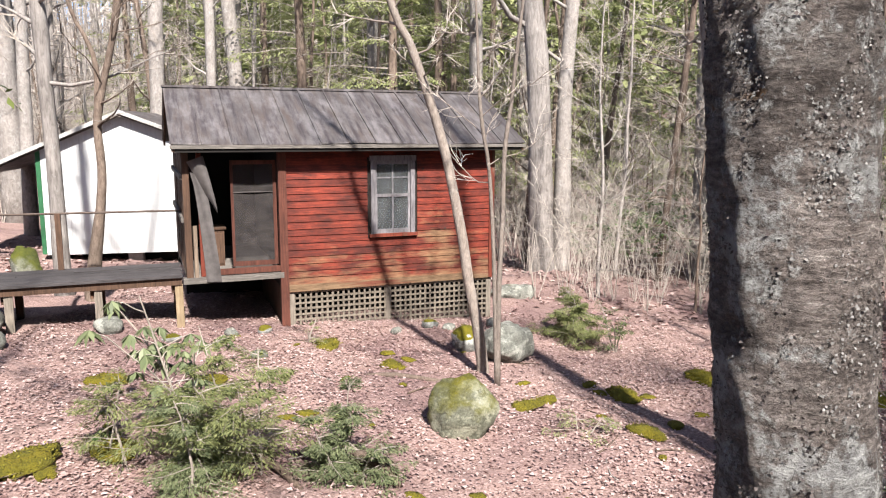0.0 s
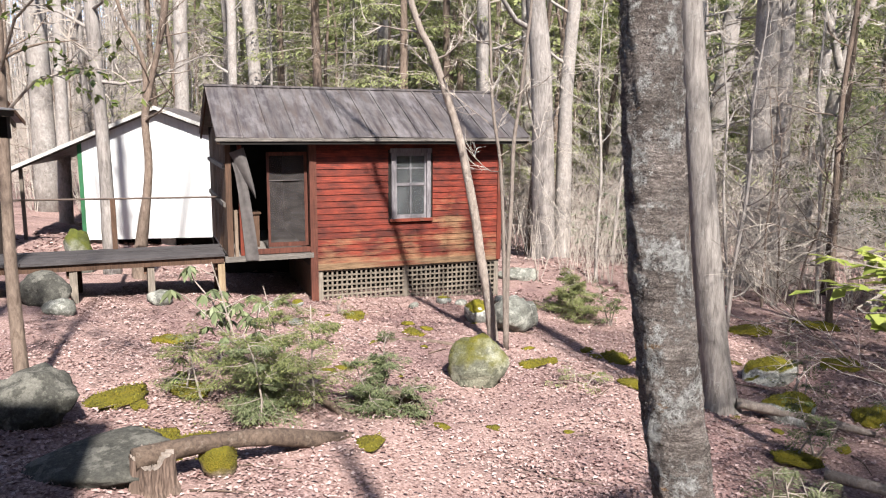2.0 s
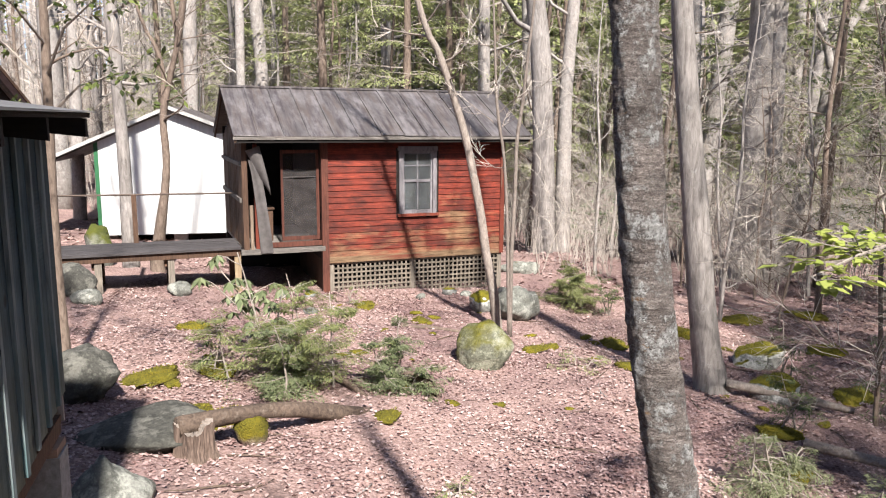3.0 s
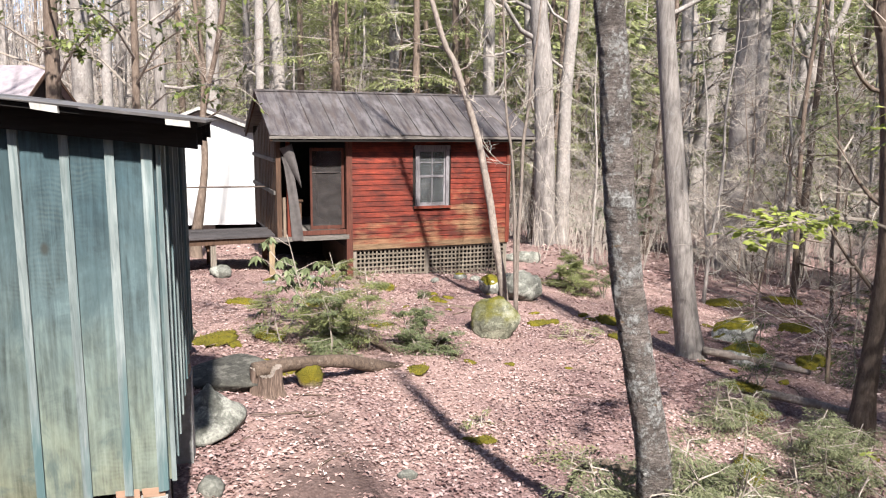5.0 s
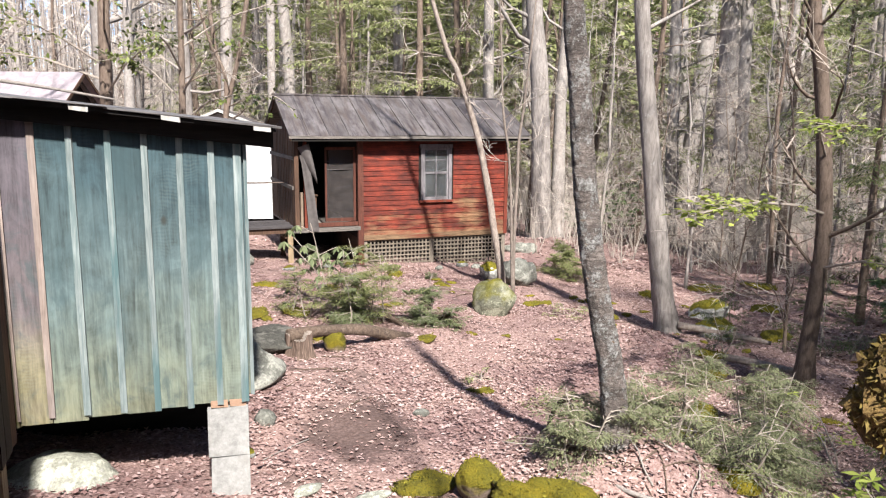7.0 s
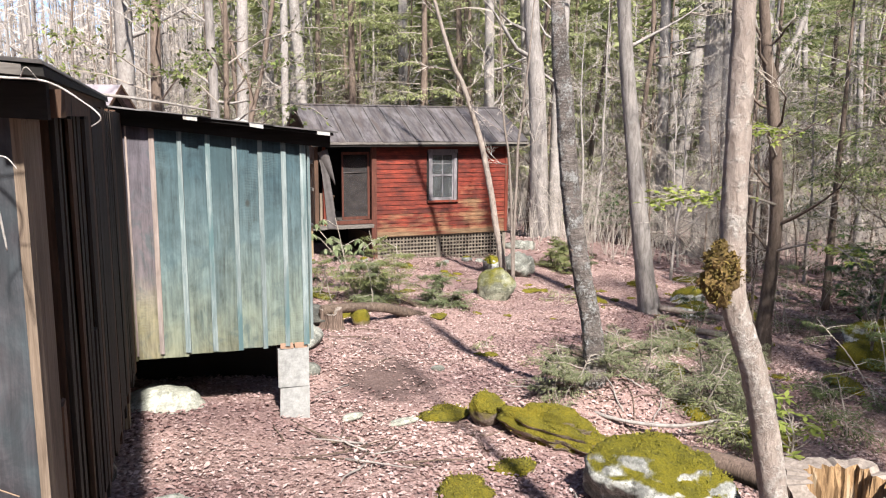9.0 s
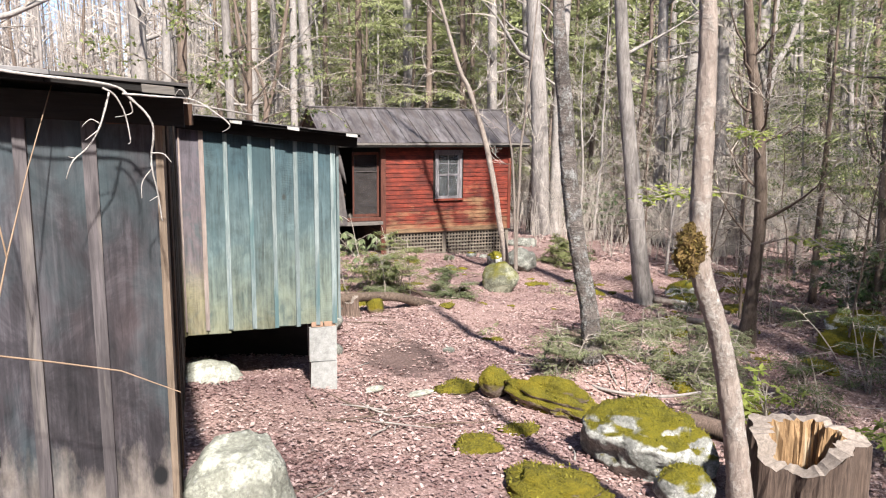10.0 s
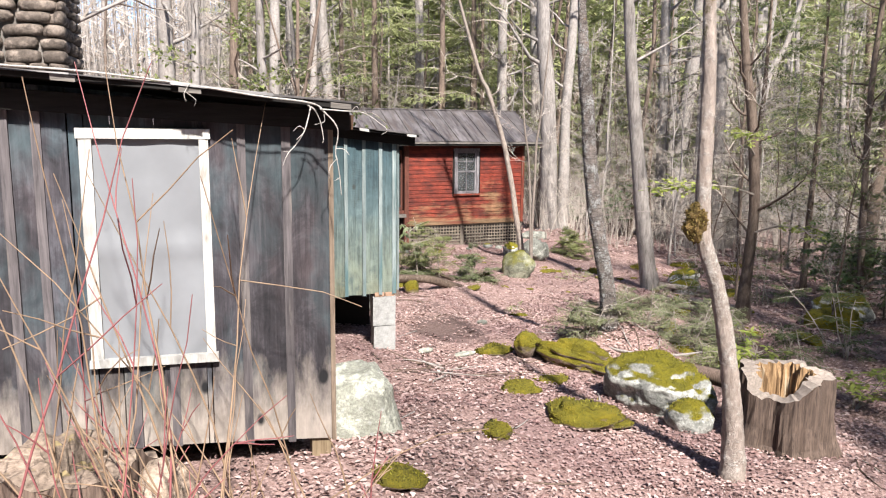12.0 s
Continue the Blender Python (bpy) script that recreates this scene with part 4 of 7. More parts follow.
def teal_shed():
    s = thing("teal_shed", TEAL_AT, "teal stained board and batten shed on concrete block piers", "shed")
    D, LEFT = 2.16, -2.7
    def top(u):
        return 1.50 - 0.109 * (u - 0.25)
    cuts = [0.0, -0.19, -0.39, -0.605, -0.826, -1.055, -1.275, -1.475, -1.72, -1.97, -2.22, -2.47, LEFT]
    for i, (b, a) in enumerate(zip(cuts, cuts[1:])):
        def fit(p):
            return (p[0], p[1], min(p[2], top(p[0]) - 0.02))
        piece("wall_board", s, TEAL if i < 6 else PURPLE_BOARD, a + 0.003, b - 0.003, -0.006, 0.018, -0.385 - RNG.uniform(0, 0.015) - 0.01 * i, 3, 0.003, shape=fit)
    for i, u in enumerate(cuts[1:-1]):
        def fit(p):
            return (p[0], p[1], min(p[2], top(p[0]) - 0.022))
        piece("batten", s, TEAL_BATTEN if i < 5 else PINK_BATTEN, u - (0.021 if i < 6 else 0.008), u + (0.021 if i < 6 else 0.008), -0.028, -0.007, -0.40 - RNG.uniform(0, 0.02), 3, 0.003, shape=fit)
    piece("corner_batten", s, TEAL_BATTEN, -0.045, 0.006, -0.026, -0.007, -0.40, top(0) - 0.02, 0.003)
    # side wall, its battens narrow
    def side(p):
        return (p[0], p[1], min(p[2], top(0) - 0.02))
    for i in range(9):
        v0 = 0.02 + i * D / 9
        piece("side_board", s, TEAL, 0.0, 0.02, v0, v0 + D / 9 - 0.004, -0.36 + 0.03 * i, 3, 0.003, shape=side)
        piece("side_batten", s, TEAL_BATTEN, 0.021, 0.042, v0 - 0.02, v0 + 0.02, -0.36 + 0.03 * i, 3, 0.003, shape=side)
    for b in ((LEFT, 0.0, D, D + 0.03, -0.3, 1.45), (LEFT, LEFT + 0.03, 0.02, D, -0.3, 1.6)):
        piece("back_wall", s, DARK_BOARD, *b, 0.003)
    piece("floor_frame", s, BROWN_WOOD, LEFT, -0.01, 0.03, D - 0.02, -0.36, -0.25, 0.003)
    # black sheet stands in for the shade below the shed
    part("crawl_space_back", box_verts(LEFT, -0.1, 1.3, 1.34, -1.4, -0.37), BOX_FACES, SHADE_VOID, s)
    def roof(p):
        return (p[0], p[1], top(p[0]) + p[2])
    n = 6
    for i in range(n):
        a, b = LEFT - 0.2 + (0.25 - LEFT + 0.2) * i / n, LEFT - 0.2 + (0.25 - LEFT + 0.2) * (i + 1) / n
        piece("roof_sheet", s, ROOF_EDGE, a, b + 0.015, -0.24 + RNG.uniform(-0.015, 0.02), D + 0.25, 0.03, 0.042, 0.006, shape=roof)
    piece("roof_deck", s, EAVE_SHADE_WOOD, LEFT - 0.15, 0.23, -0.21, D + 0.2, 0.0, 0.03, 0.003, shape=roof)
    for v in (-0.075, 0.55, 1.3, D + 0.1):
        piece("rafter", s, EAVE_SHADE_WOOD, LEFT - 0.1, 0.22, v, v + 0.05, -0.11, -0.002, 0.003, shape=roof)
    for u in (0.14, -0.42, -0.95):
        piece("lath_end", s, PEEL_WHITE, u - 0.05, u + 0.06, -0.235, -0.21, -0.002, 0.028, 0.003, shape=roof)
    # piers
    for u, v in ((-0.28, 0.0), (-0.26, 1.95), (-2.6, 0.0)):
        pz = local_ground(TEAL_AT, u + 0.1, v + 0.1)
        pier = under(new("pier"), s)
        tops = -0.44
        h = (tops - pz + 0.08) / 2
        for k in range(2):
            piece("block", pier, CONCRETE, u + 0.004 * k, u + 0.27, v - 0.02, v + 0.2, tops - h * (k + 1) + 0.008, tops - h * k, 0.008)
        for k in range(2):
            piece("brick", pier, BRICK, u + 0.02 + 0.13 * k, u + 0.14 + 0.125 * k, v - 0.012, v + 0.18, tops + 0.004, -0.385, 0.004)


teal_shed()


# ---- dark shed with the pale window ----
def dark_shed():
    s = thing("dark_shed", DARK_AT, "dark weathered board shed with white framed window and stone chimney", "cabin")
    R, LEFT, BACK, REAR = 0.262, -4.2, 4.06, 0.03
    def top(u):
        return 1.72 - 0.085 * (u - 0.4) - 0.012 * min(0, u + 0.6) ** 2
    def low(u):
        return -0.44 + 0.055 * max(0.0, R - u) ** 0.8
    wu0, wu1, wz0, wz1 = -1.19, -0.47, 0.2, 1.6
    cuts = [R, -0.01, -0.28, -0.53, -0.78, -1.02, -1.25, -1.41, -1.58, -1.85, -2.1, -2.4, -2.7, -3.0, -3.3, -3.6, -3.9, LEFT]
    for b, a in zip(cuts, cuts[1:]):
        def fit(p):
            return (p[0], p[1], min(max(p[2], low(p[0])), top(p[0]) - 0.02))
        if a < wu1 - 0.02 and b > wu0 + 0.02:
            lo, hi = max(a, wu0 + 0.03), min(b, wu1 - 0.03)
            if hi - lo > 0.02:
                piece("wall_board", s, DARK_BOARD, lo + 0.002, hi - 0.002, -0.006, 0.018, -9, wz0 + 0.03, 0.003, shape=lambda p: (p[0], p[1], max(p[2], low(p[0]))))
                piece("wall_board", s, DARK_BOARD, lo + 0.002, hi - 0.002, -0.006, 0.018, wz1 - 0.03, 3, 0.003, shape=lambda p: (p[0], p[1], min(p[2], top(p[0]) - 0.02)))
            for x0, x1 in ((a, min(b, wu0 + 0.03)), (max(a, wu1 - 0.03), b)):
                if x1 - x0 > 0.02:
                    piece("wall_board", s, DARK_BOARD, x0 + 0.003, x1 - 0.003, -0.006, 0.018, -9, 3, 0.003, shape=fit)
        else:
            piece("wall_board", s, DARK_BOARD, a + 0.003, b - 0.003, -0.006, 0.018, -9, 3, 0.003, shape=fit)
    for u in (-0.01, -0.28, -1.41, -1.58, -1.85, -2.1, -2.4, -2.7, -3.0, -3.3):
        def fit(p):
            return (p[0], p[1], min(max(p[2], low(p[0]) - 0.01), top(p[0]) - 0.022))
        piece("batten", s, DARK_BATTEN, u - 0.026, u + 0.026, -0.03, -0.007, -9, 3, 0.004, shape=fit)
    for u in (-0.95, -0.72):
        piece("batten", s, DARK_BATTEN, u - 0.026, u + 0.026, -0.03, -0.007, low(u), wz0 - 0.03, 0.004)
    piece("corner_board", s, CORNER_WOOD, R - 0.008, R + 0.018, -0.016, 0.06, -0.45, top(R) - 0.02, 0.004, "tan brown corner post")
    # window
    w = under(new("window"), s)
    tagged(w, "white framed window covered with cloudy sheeting")
    for nm, b in (("casing", (wu0, wu0 + 0.07, -0.045, 0.03, wz0, wz1)), ("casing", (wu1 - 0.055, wu1, -0.045, 0.03, wz0, wz1)), ("head_casing", (wu0 - 0.01, wu1 + 0.012, -0.05, 0.03, wz1 - 0.055, wz1 + 0.005)), ("sill", (wu0 - 0.012, wu1 + 0.015, -0.06, 0.03, wz0 - 0.035, wz0 + 0.015)),
                  ("meeting_rail", (wu0 + 0.07, wu1 - 0.055, 0.0, 0.02, 0.90, 0.94))):
        piece(nm, w, PEEL_WHITE, *b, 0.003)
    n = 28
    vs = [(wu0 + 0.06 + (wu1 - wu0 - 0.11) * i / n, -0.012 + 0.010 * math.sin(i * 0.4 + j * 0.12) * math.sin(j * 0.25) - 0.014 * math.exp(-((j - 14.2) / 1.3) ** 2), wz0 + 0.01 + (wz1 - wz0 - 0.06) * j / n) for i in range(n + 1) for j in range(n + 1)]
    fs = [(i * (n + 1) + j, (i + 1) * (n + 1) + j, (i + 1) * (n + 1) + j + 1, i * (n + 1) + j + 1) for i in range(n) for j in range(n)]
    part("sheeting", vs, fs, PLASTIC, w, "cloudy grey plastic sheeting", True)
    # slatted side, running inwards as it goes back
    def skew(p):
        return (p[0] - 0.0569 * max(p[1], 0.0), p[1], p[2])
    piece("side_sill", s, BROWN_WOOD, R - 0.07, R + 0.01, 0.06, BACK, -0.45, -0.36, 0.004, shape=skew)
    piece("side_board", s, CORNER_WOOD, R + 0.001, R + 0.022, 0.062, 0.31, -0.45, top(R) - 0.05, 0.004, "wide tan brown weathered board", shape=skew)
    piece("eave_bracket", s, BROWN_WOOD, R - 0.2, 0.41, -0.03, 0.03, 1.612, 1.70, 0.004)
    for i in range(8):
        v = 0.12 + i * 0.52
        piece("side_stud", s, BROWN_WOOD, R - 0.06, R + 0.0, v, v + 0.07, -0.4, top(R) - 0.03, 0.005, shape=skew)
    # most slats are coloured near black, as this side gets hardly any sun
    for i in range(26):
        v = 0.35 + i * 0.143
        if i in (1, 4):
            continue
        piece("side_slat", s, SHADED_SLAT if i % 5 else BROWN_WOOD, R + 0.001, R + 0.02, v, v + (RNG.uniform(0.07, 0.125) if i < 9 else 0.137), -0.45 + RNG.uniform(-0.1, 0.05), top(R) - 0.05 if i % 4 or i > 9 else 0.5, 0.005, shape=skew)
    for z in (0.25, 0.85, 1.42):
        piece("side_rail", s, GREY_WOOD_UP if z < 1 else BROWN_WOOD, R - 0.10, R - 0.062, 0.1, BACK - 0.1, z, z + 0.08, 0.004, shape=skew)
    # black sheet stands in for the unlit inside behind the slats
    part("inner_wall", box_verts(R - 1.5, R - 1.46, 0.05, BACK - 0.05, -0.45, 1.62), BOX_FACES, SHADE_VOID, s)
    part("back_wall", box_verts(LEFT, REAR - 0.021, BACK - 0.05, BACK, -0.45, 1.62), BOX_FACES, DARK_BOARD, s)
    part("end_wall", box_verts(LEFT, LEFT + 0.03, 0.02, BACK - 0.05, -0.45, 1.62), BOX_FACES, DARK_BOARD, s)
    part("floor", box_verts(LEFT, REAR - 0.03, 0.02, BACK - 0.06, -0.36, -0.30), BOX_FACES, BROWN_WOOD, s)
    def roof(p):
        u = p[0] - 0.105 * (p[1] + 0.29) * min(max((p[0] + 1.0) / 1.42, 0.0), 1.0)
        return (u, p[1], top(u) + p[2] + 0.01)
    edges = np.linspace(LEFT - 0.2, 0.42, 10)
    for a, b in zip(edges, edges[1:]):
        piece("roof_sheet", s, ROOF_EDGE, a, b + 0.02 if b < 0.4 else b, -0.29 + RNG.uniform(-0.02, 0.02), BACK, 0.03, 0.042, 0.006, shape=roof)
        piece("roof_deck", s, EAVE_SHADE_WOOD, a, b - 0.002, -0.26, BACK - 0.02, 0.0, 0.03, 0.003, shape=roof)
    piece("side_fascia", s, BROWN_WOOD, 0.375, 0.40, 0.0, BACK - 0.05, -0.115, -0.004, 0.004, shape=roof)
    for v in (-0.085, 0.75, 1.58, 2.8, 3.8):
        piece("rafter", s, EAVE_SHADE_WOOD, LEFT, 0.37 - 0.11 * v, v, v + 0.05, -0.12, -0.002, 0.003, shape=lambda p: (p[0], p[1], 1.72 - 0.085 * (p[0] - 0.4) + p[2] - (0.15 if p[0] < -1 else 0)))
    for u in (0.3, -0.55, -1.2):
        piece("lath_end", s, GREY_WOOD, u - 0.06, u + 0.06, -0.285, -0.262, -0.004, 0.026, 0.003, shape=roof)
    for u, v in ((R - 0.14, 0.02), (-1.4, 0.05), (-3.0, 0.05), (R - 0.24, 1.6), (REAR - 0.16, BACK - 0.2)):
        piece("foot_post", s, TAN_WOOD, u, u + 0.13, v, v + 0.13, local_ground(DARK_AT, u, v) - 0.12, -0.43 if v > 0.04 or u > 0 else -0.36, 0.006)
    # river stone chimney
    ch = under(new("chimney"), s)
    tagged(ch, "chimney of stacked brown river stones")
    cx0, cx1, cy0, cy1, cz0, cz1 = -2.45, -1.49, 1.22, 1.95, 1.5, 3.7
    part("chimney_core", box_verts(cx0 + 0.04, cx1 - 0.04, cy0 + 0.04, cy1 - 0.04, cz0, cz1), BOX_FACES, MORTAR, ch)
    bm = bmesh.new()
    bmesh.ops.create_icosphere(bm, subdivisions=2, radius=0.5)
    base_v = [v.co.copy() for v in bm.verts]
    base_f = [[v.index for v in f.verts] for f in bm.faces]
    bm.free()
    z = cz0
    while z < cz1:
        h = RNG.uniform(0.045, 0.095)
        for face in range(2):
            a = cx0 if face == 0 else cy0
            end = cx1 if face == 0 else cy1
            while a < end:
                wd = min(RNG.uniform(0.12, 0.34), end - a + 0.04)
                vs, tip, grow = [], RNG.uniform(-0.22, 0.22), RNG.uniform(0.92, 1.22)
                for q in base_v:
                    k = [math.copysign(abs(2 * t) ** 0.55, t) * 0.5 * RNG.uniform(0.94, 1.04) for t in q]
                    k[2] = (k[2] + tip * k[0]) * grow
                    p = (a + wd / 2 + k[0] * wd, cy0 + 0.05 + k[1] * 0.17, z + h / 2 + k[2] * h * 0.96) if face == 0 else (cx1 - 0.05 + k[1] * 0.16, a + wd / 2 + k[0] * wd, z + h / 2 + k[2] * h)
                    vs.append(p)
                part("stone", vs, base_f, STONE, ch, "", True)
                a += wd
        z += h


dark_shed()


# ---- plants: shared makers ----
def quick_mesh(name, V, F, mat, smooth=False):
    """A mesh from arrays: V (n, 3), F (m, 3 or 4)."""
    V, F = np.asarray(V, np.float32), np.asarray(F, np.int32)
    me = bpy.data.meshes.new(name)
    me.vertices.add(len(V))
    me.vertices.foreach_set("co", V.ravel())
    k = F.shape[1]
    me.loops.add(F.size)
    me.loops.foreach_set("vertex_index", F.ravel())
    me.polygons.add(len(F))
    me.polygons.foreach_set("loop_start", np.arange(len(F)) * k)
    me.polygons.foreach_set("loop_total", np.full(len(F), k))
    if smooth:
        me.polygons.foreach_set("use_smooth", np.ones(len(F), bool))
    me.materials.append(mat)
    me.update()
    return me


def unit(a):
    a = np.asarray(a, float)
    return a / (np.linalg.norm(a, axis=-1, keepdims=True) + 1e-9)


def blades(P, D, N, L, W, fold=0.15):
    """Leaves: diamonds with their base at P, along D, facing N; V and quads."""
    P, D, N = np.asarray(P, float), unit(D), unit(N)
    S = unit(np.cross(D, N))
    N = np.cross(S, D)
    L, W = np.asarray(L, float)[:, None], np.asarray(W, float)[:, None]
    mid = P + D * L * 0.45
    V = np.stack([P, mid + S * W * 0.5 + N * W * fold, P + D * L, mid - S * W * 0.5 + N * W * fold], 1).reshape(-1, 3)
    return V, np.arange(len(P) * 4).reshape(-1, 4)


def curve_path(rng, start, heading, length, n, wander=0.15, lift=0.0):
    p, d, out = np.array(start, float), unit(heading), [np.array(start, float)]
    for _ in range(n):
        d = unit(d + rng.normal(0, wander, 3) + np.array([0, 0, lift]))
        p = p + d * length / n
        out.append(p.copy())
    return np.array(out)


def sideways(rng, along, tilt):
    """A heading that leaves `along` by about tilt radians, any way round."""
    a = unit(along)
    r = unit(np.cross(a, unit(rng.normal(0, 1, 3))))
    return unit(a * math.cos(tilt) + r * math.sin(tilt))


def limbs(rng, trunk, radii, spread, count, lo, hi, reach, subs=5, twigs=4, lift=0.08, thick=0.42, level=0.35):
    """Bare branches on a trunk: limbs, side shoots, twigs. Gives a wood and a twig soup."""
    wood_s, twig_s = Soup(), Soup()
    T = np.asarray(trunk)
    for i in range(count):
        f = lo + (hi - lo) * ((i + rng.random()) / count)
        k = f * (len(T) - 1)
        a, b = int(k), min(int(k) + 1, len(T) - 1)
        start, r = T[a] + (T[b] - T[a]) * (k - a), radii[a] + (radii[b] - radii[a]) * (k - a)
        ang = rng.random() * 2 * math.pi
        up = rng.normal(level, 0.25)
        head = unit([math.cos(ang), math.sin(ang), up])
        length = reach * (1.1 - 0.75 * f) * rng.uniform(0.5, 1.2)
        path = curve_path(rng, start, head, length, 5, 0.16, lift)
        r0 = min(max(r * thick * rng.uniform(0.5, 1), 0.008), 0.09)
        wood_s.add(*tube(path, np.linspace(r0, 0.004, 6), 5, False))
        for _ in range(subs):
            q = rng.uniform(0.2, 0.98) * 5
            c = int(min(q, 4))
            p0 = path[c] + (path[c + 1] - path[c]) * (q - c)
            h2 = sideways(rng, path[c + 1] - path[c], rng.uniform(0.5, 1.0))
            l2 = length * rng.uniform(0.18, 0.45)
            sub = curve_path(rng, p0, h2, l2, 3, 0.2, lift)
            twig_s.add(*tube(sub, np.linspace(max(r0 * 0.4, 0.0045), 0.0025, 4), 3, False))
            for _ in range(twigs):
                c = rng.integers(0, 3)
                p1 = sub[c] + (sub[c + 1] - sub[c]) * rng.random()
                tw = curve_path(rng, p1, sideways(rng, sub[c + 1] - sub[c], rng.uniform(0.4, 0.9)), l2 * rng.uniform(0.3, 0.7), 1, 0.2, lift)
                twig_s.add(*tube(tw, (0.003, 0.0018), 3, False))
    return wood_s, twig_s


def rough_trunk(path, radii, sides=12, lump=0.06, seed=0, rings=3):
    """A trunk through points, resampled smooth, its bark uneven and its foot flared."""
    P, R = np.asarray(path, float), np.asarray(radii, float)
    n = (len(P) - 1) * rings + 1
    t = np.linspace(0, len(P) - 1, n)
    i = np.clip(t.astype(int), 0, len(P) - 2)
    f = (t - i)[:, None]
    p0, p1, p2, p3 = P[np.clip(i - 1, 0, None)], P[i], P[i + 1], P[np.clip(i + 2, None, len(P) - 1)]
    Q = 0.5 * ((2 * p1) + (-p0 + p2) * f + (2 * p0 - 5 * p1 + 4 * p2 - p3) * f ** 2 + (-p0 + 3 * p1 - 3 * p2 + p3) * f ** 3)
    r = np.interp(t, np.arange(len(R)), R)
    V, F = tube(Q, r, sides)
    V = V.reshape(n, sides, 3)
    rng = np.random.default_rng(seed)
    a = np.linspace(0, 2 * np.pi, sides, endpoint=False)
    k = 1 + lump * (0.6 * np.sin(a * 3 + rng.random() * 6)[None] * np.sin(np.arange(n) * 0.5 + rng.random() * 6)[:, None] + rng.normal(0, 0.5, (n, sides)))
    V = Q[:, None] + (V - Q[:, None]) * k[..., None]
    return V.reshape(-1, 3), F


def extend(path, radii, top):
    """Carries a trunk on upward to the height top."""
    P, R = [list(p) for p in path], list(radii)
    d = unit(np.array(P[-1]) - np.array(P[-3]))
    d = unit(d + np.array([0, 0, 0.35]))
    z0, r0 = P[-1][2], R[-1]
    n = max(2, int((top - z0) / 1.8))
    for i in range(n):
        P.append([P[-1][0] + d[0] * (top - z0) / n, P[-1][1] + d[1] * (top - z0) / n, P[-1][2] + (top - z0) / n])
        R.append(max(r0 * (1 - (i + 1) / n * 0.9), 0.012))
    return np.array(P), np.array(R)


def placed_tree(name, rows, top, barkm, label, seed, lump=0.05, sides=14, count=14, lo=0.45, hi=0.98, reach=2.6, twigm=None, subs=5, twigs=4, category="tree", more=(), level=0.35, thick=0.42, rings=3, grit=0.0):
    rows = np.asarray(rows, float)
    base = rows[0, :3].copy()
    foot = gz(base[0], base[1]) - 0.12
    first = np.array([[rows[0, 0], rows[0, 1], min(foot, rows[0, 2] - 0.02), rows[0, 3] * 1.25]])
    rows = np.concatenate([first, rows])
    P, R = extend(rows[:, :3], rows[:, 3], top)
    P = P - base
    ob = thing(name, Matrix.Translation(base), label, category)
    s = Soup()
    tv, tf = rough_trunk(P, R, sides, lump, seed, rings)
    if grit:
        axis = np.stack([np.interp(tv[:, 2], P[:, 2], P[:, k]) for k in (0, 1)], 1)
        for i, q in enumerate(tv):
            if q[2] < 3.6:
                w = Vector(q)
                a = noise.noise(Vector((w.x * 22, w.y * 22, w.z * 14))) + 0.6 * noise.noise(w * 48) + 0.7 * max(0, noise.noise(w * 30 + Vector((9, 0, 0))) - 0.12) * 2
                tv[i, :2] += (q[:2] - axis[i]) * grit * a
    s.add(tv, tf)
    for side in more:
        side = np.asarray(side, float)
        s.add(*rough_trunk(*(lambda a, b: (a - base, b))(*extend(side[:, :3], side[:, 3], top)), 8, lump, seed + 5))
    part("trunk", s.verts(), s.f, barkm, ob, "", True)
    rng = np.random.default_rng(seed)
    w, t = limbs(rng, P, R, 1, count, lo, hi, reach, subs, twigs, level=level, thick=thick)
    tagged(part("branching", w.verts(), w.f, barkm, ob, "", True), kind="stuff")
    if t.n:
        tagged(part("twiggery", t.verts(), t.f, twigm or TWIG, ob), kind="stuff")
    return ob


# ---- trees that stand by themselves ----
LICHEN_ROWS = [(0.71, 0.85, -0.75, 0.108), (0.66, 0.85, -0.33, 0.098), (0.56, 0.85, 0.13, 0.092), (0.475, 0.85, 0.57, 0.0905), (0.40, 0.85, 1.07, 0.088), (0.36, 0.84, 1.45, 0.085), (0.325, 0.84, 1.86, 0.082), (0.27, 0.84, 2.28, 0.08)]
placed_tree("lichen_tree", LICHEN_ROWS,
            4.3, BARK_LICHEN, "dark barked tree crusted with pale grey lichen, leaning slightly", 1, 0.012, 84, 7, 0.93, 0.99, 1.4, rings=26, grit=0.085)
placed_tree("grey_tree", [(2.83, 7.05, -1.74, 0.22), (2.75, 7.05, -1.33, 0.176), (2.63, 7.05, -0.56, 0.16), (2.48, 7.04, 0.51, 0.15), (2.35, 7.04, 1.55, 0.136), (2.23, 7.04, 2.48, 0.126), (2.15, 7.03, 3.23, 0.117)],
            16, BARK_GREY, "grey furrowed forest tree rising from the leaf litter", 2, 0.05, 18, 12, 0.4, 0.98, 3.2)
placed_tree("tall_grey_tree", [(1.98, 18.6, -2.35, 0.40), (1.96, 18.6, -1.78, 0.32), (1.94, 18.6, -0.93, 0.305), (1.86, 18.59, 1.15, 0.285), (1.74, 18.59, 3.15, 0.27), (1.6, 18.59, 4.45, 0.253)],
            20, BARK_GREY, "thick grey trunk with a mossy foot beside the cabin", 3, 0.05, 16, 14, 0.3, 0.98, 4.0)
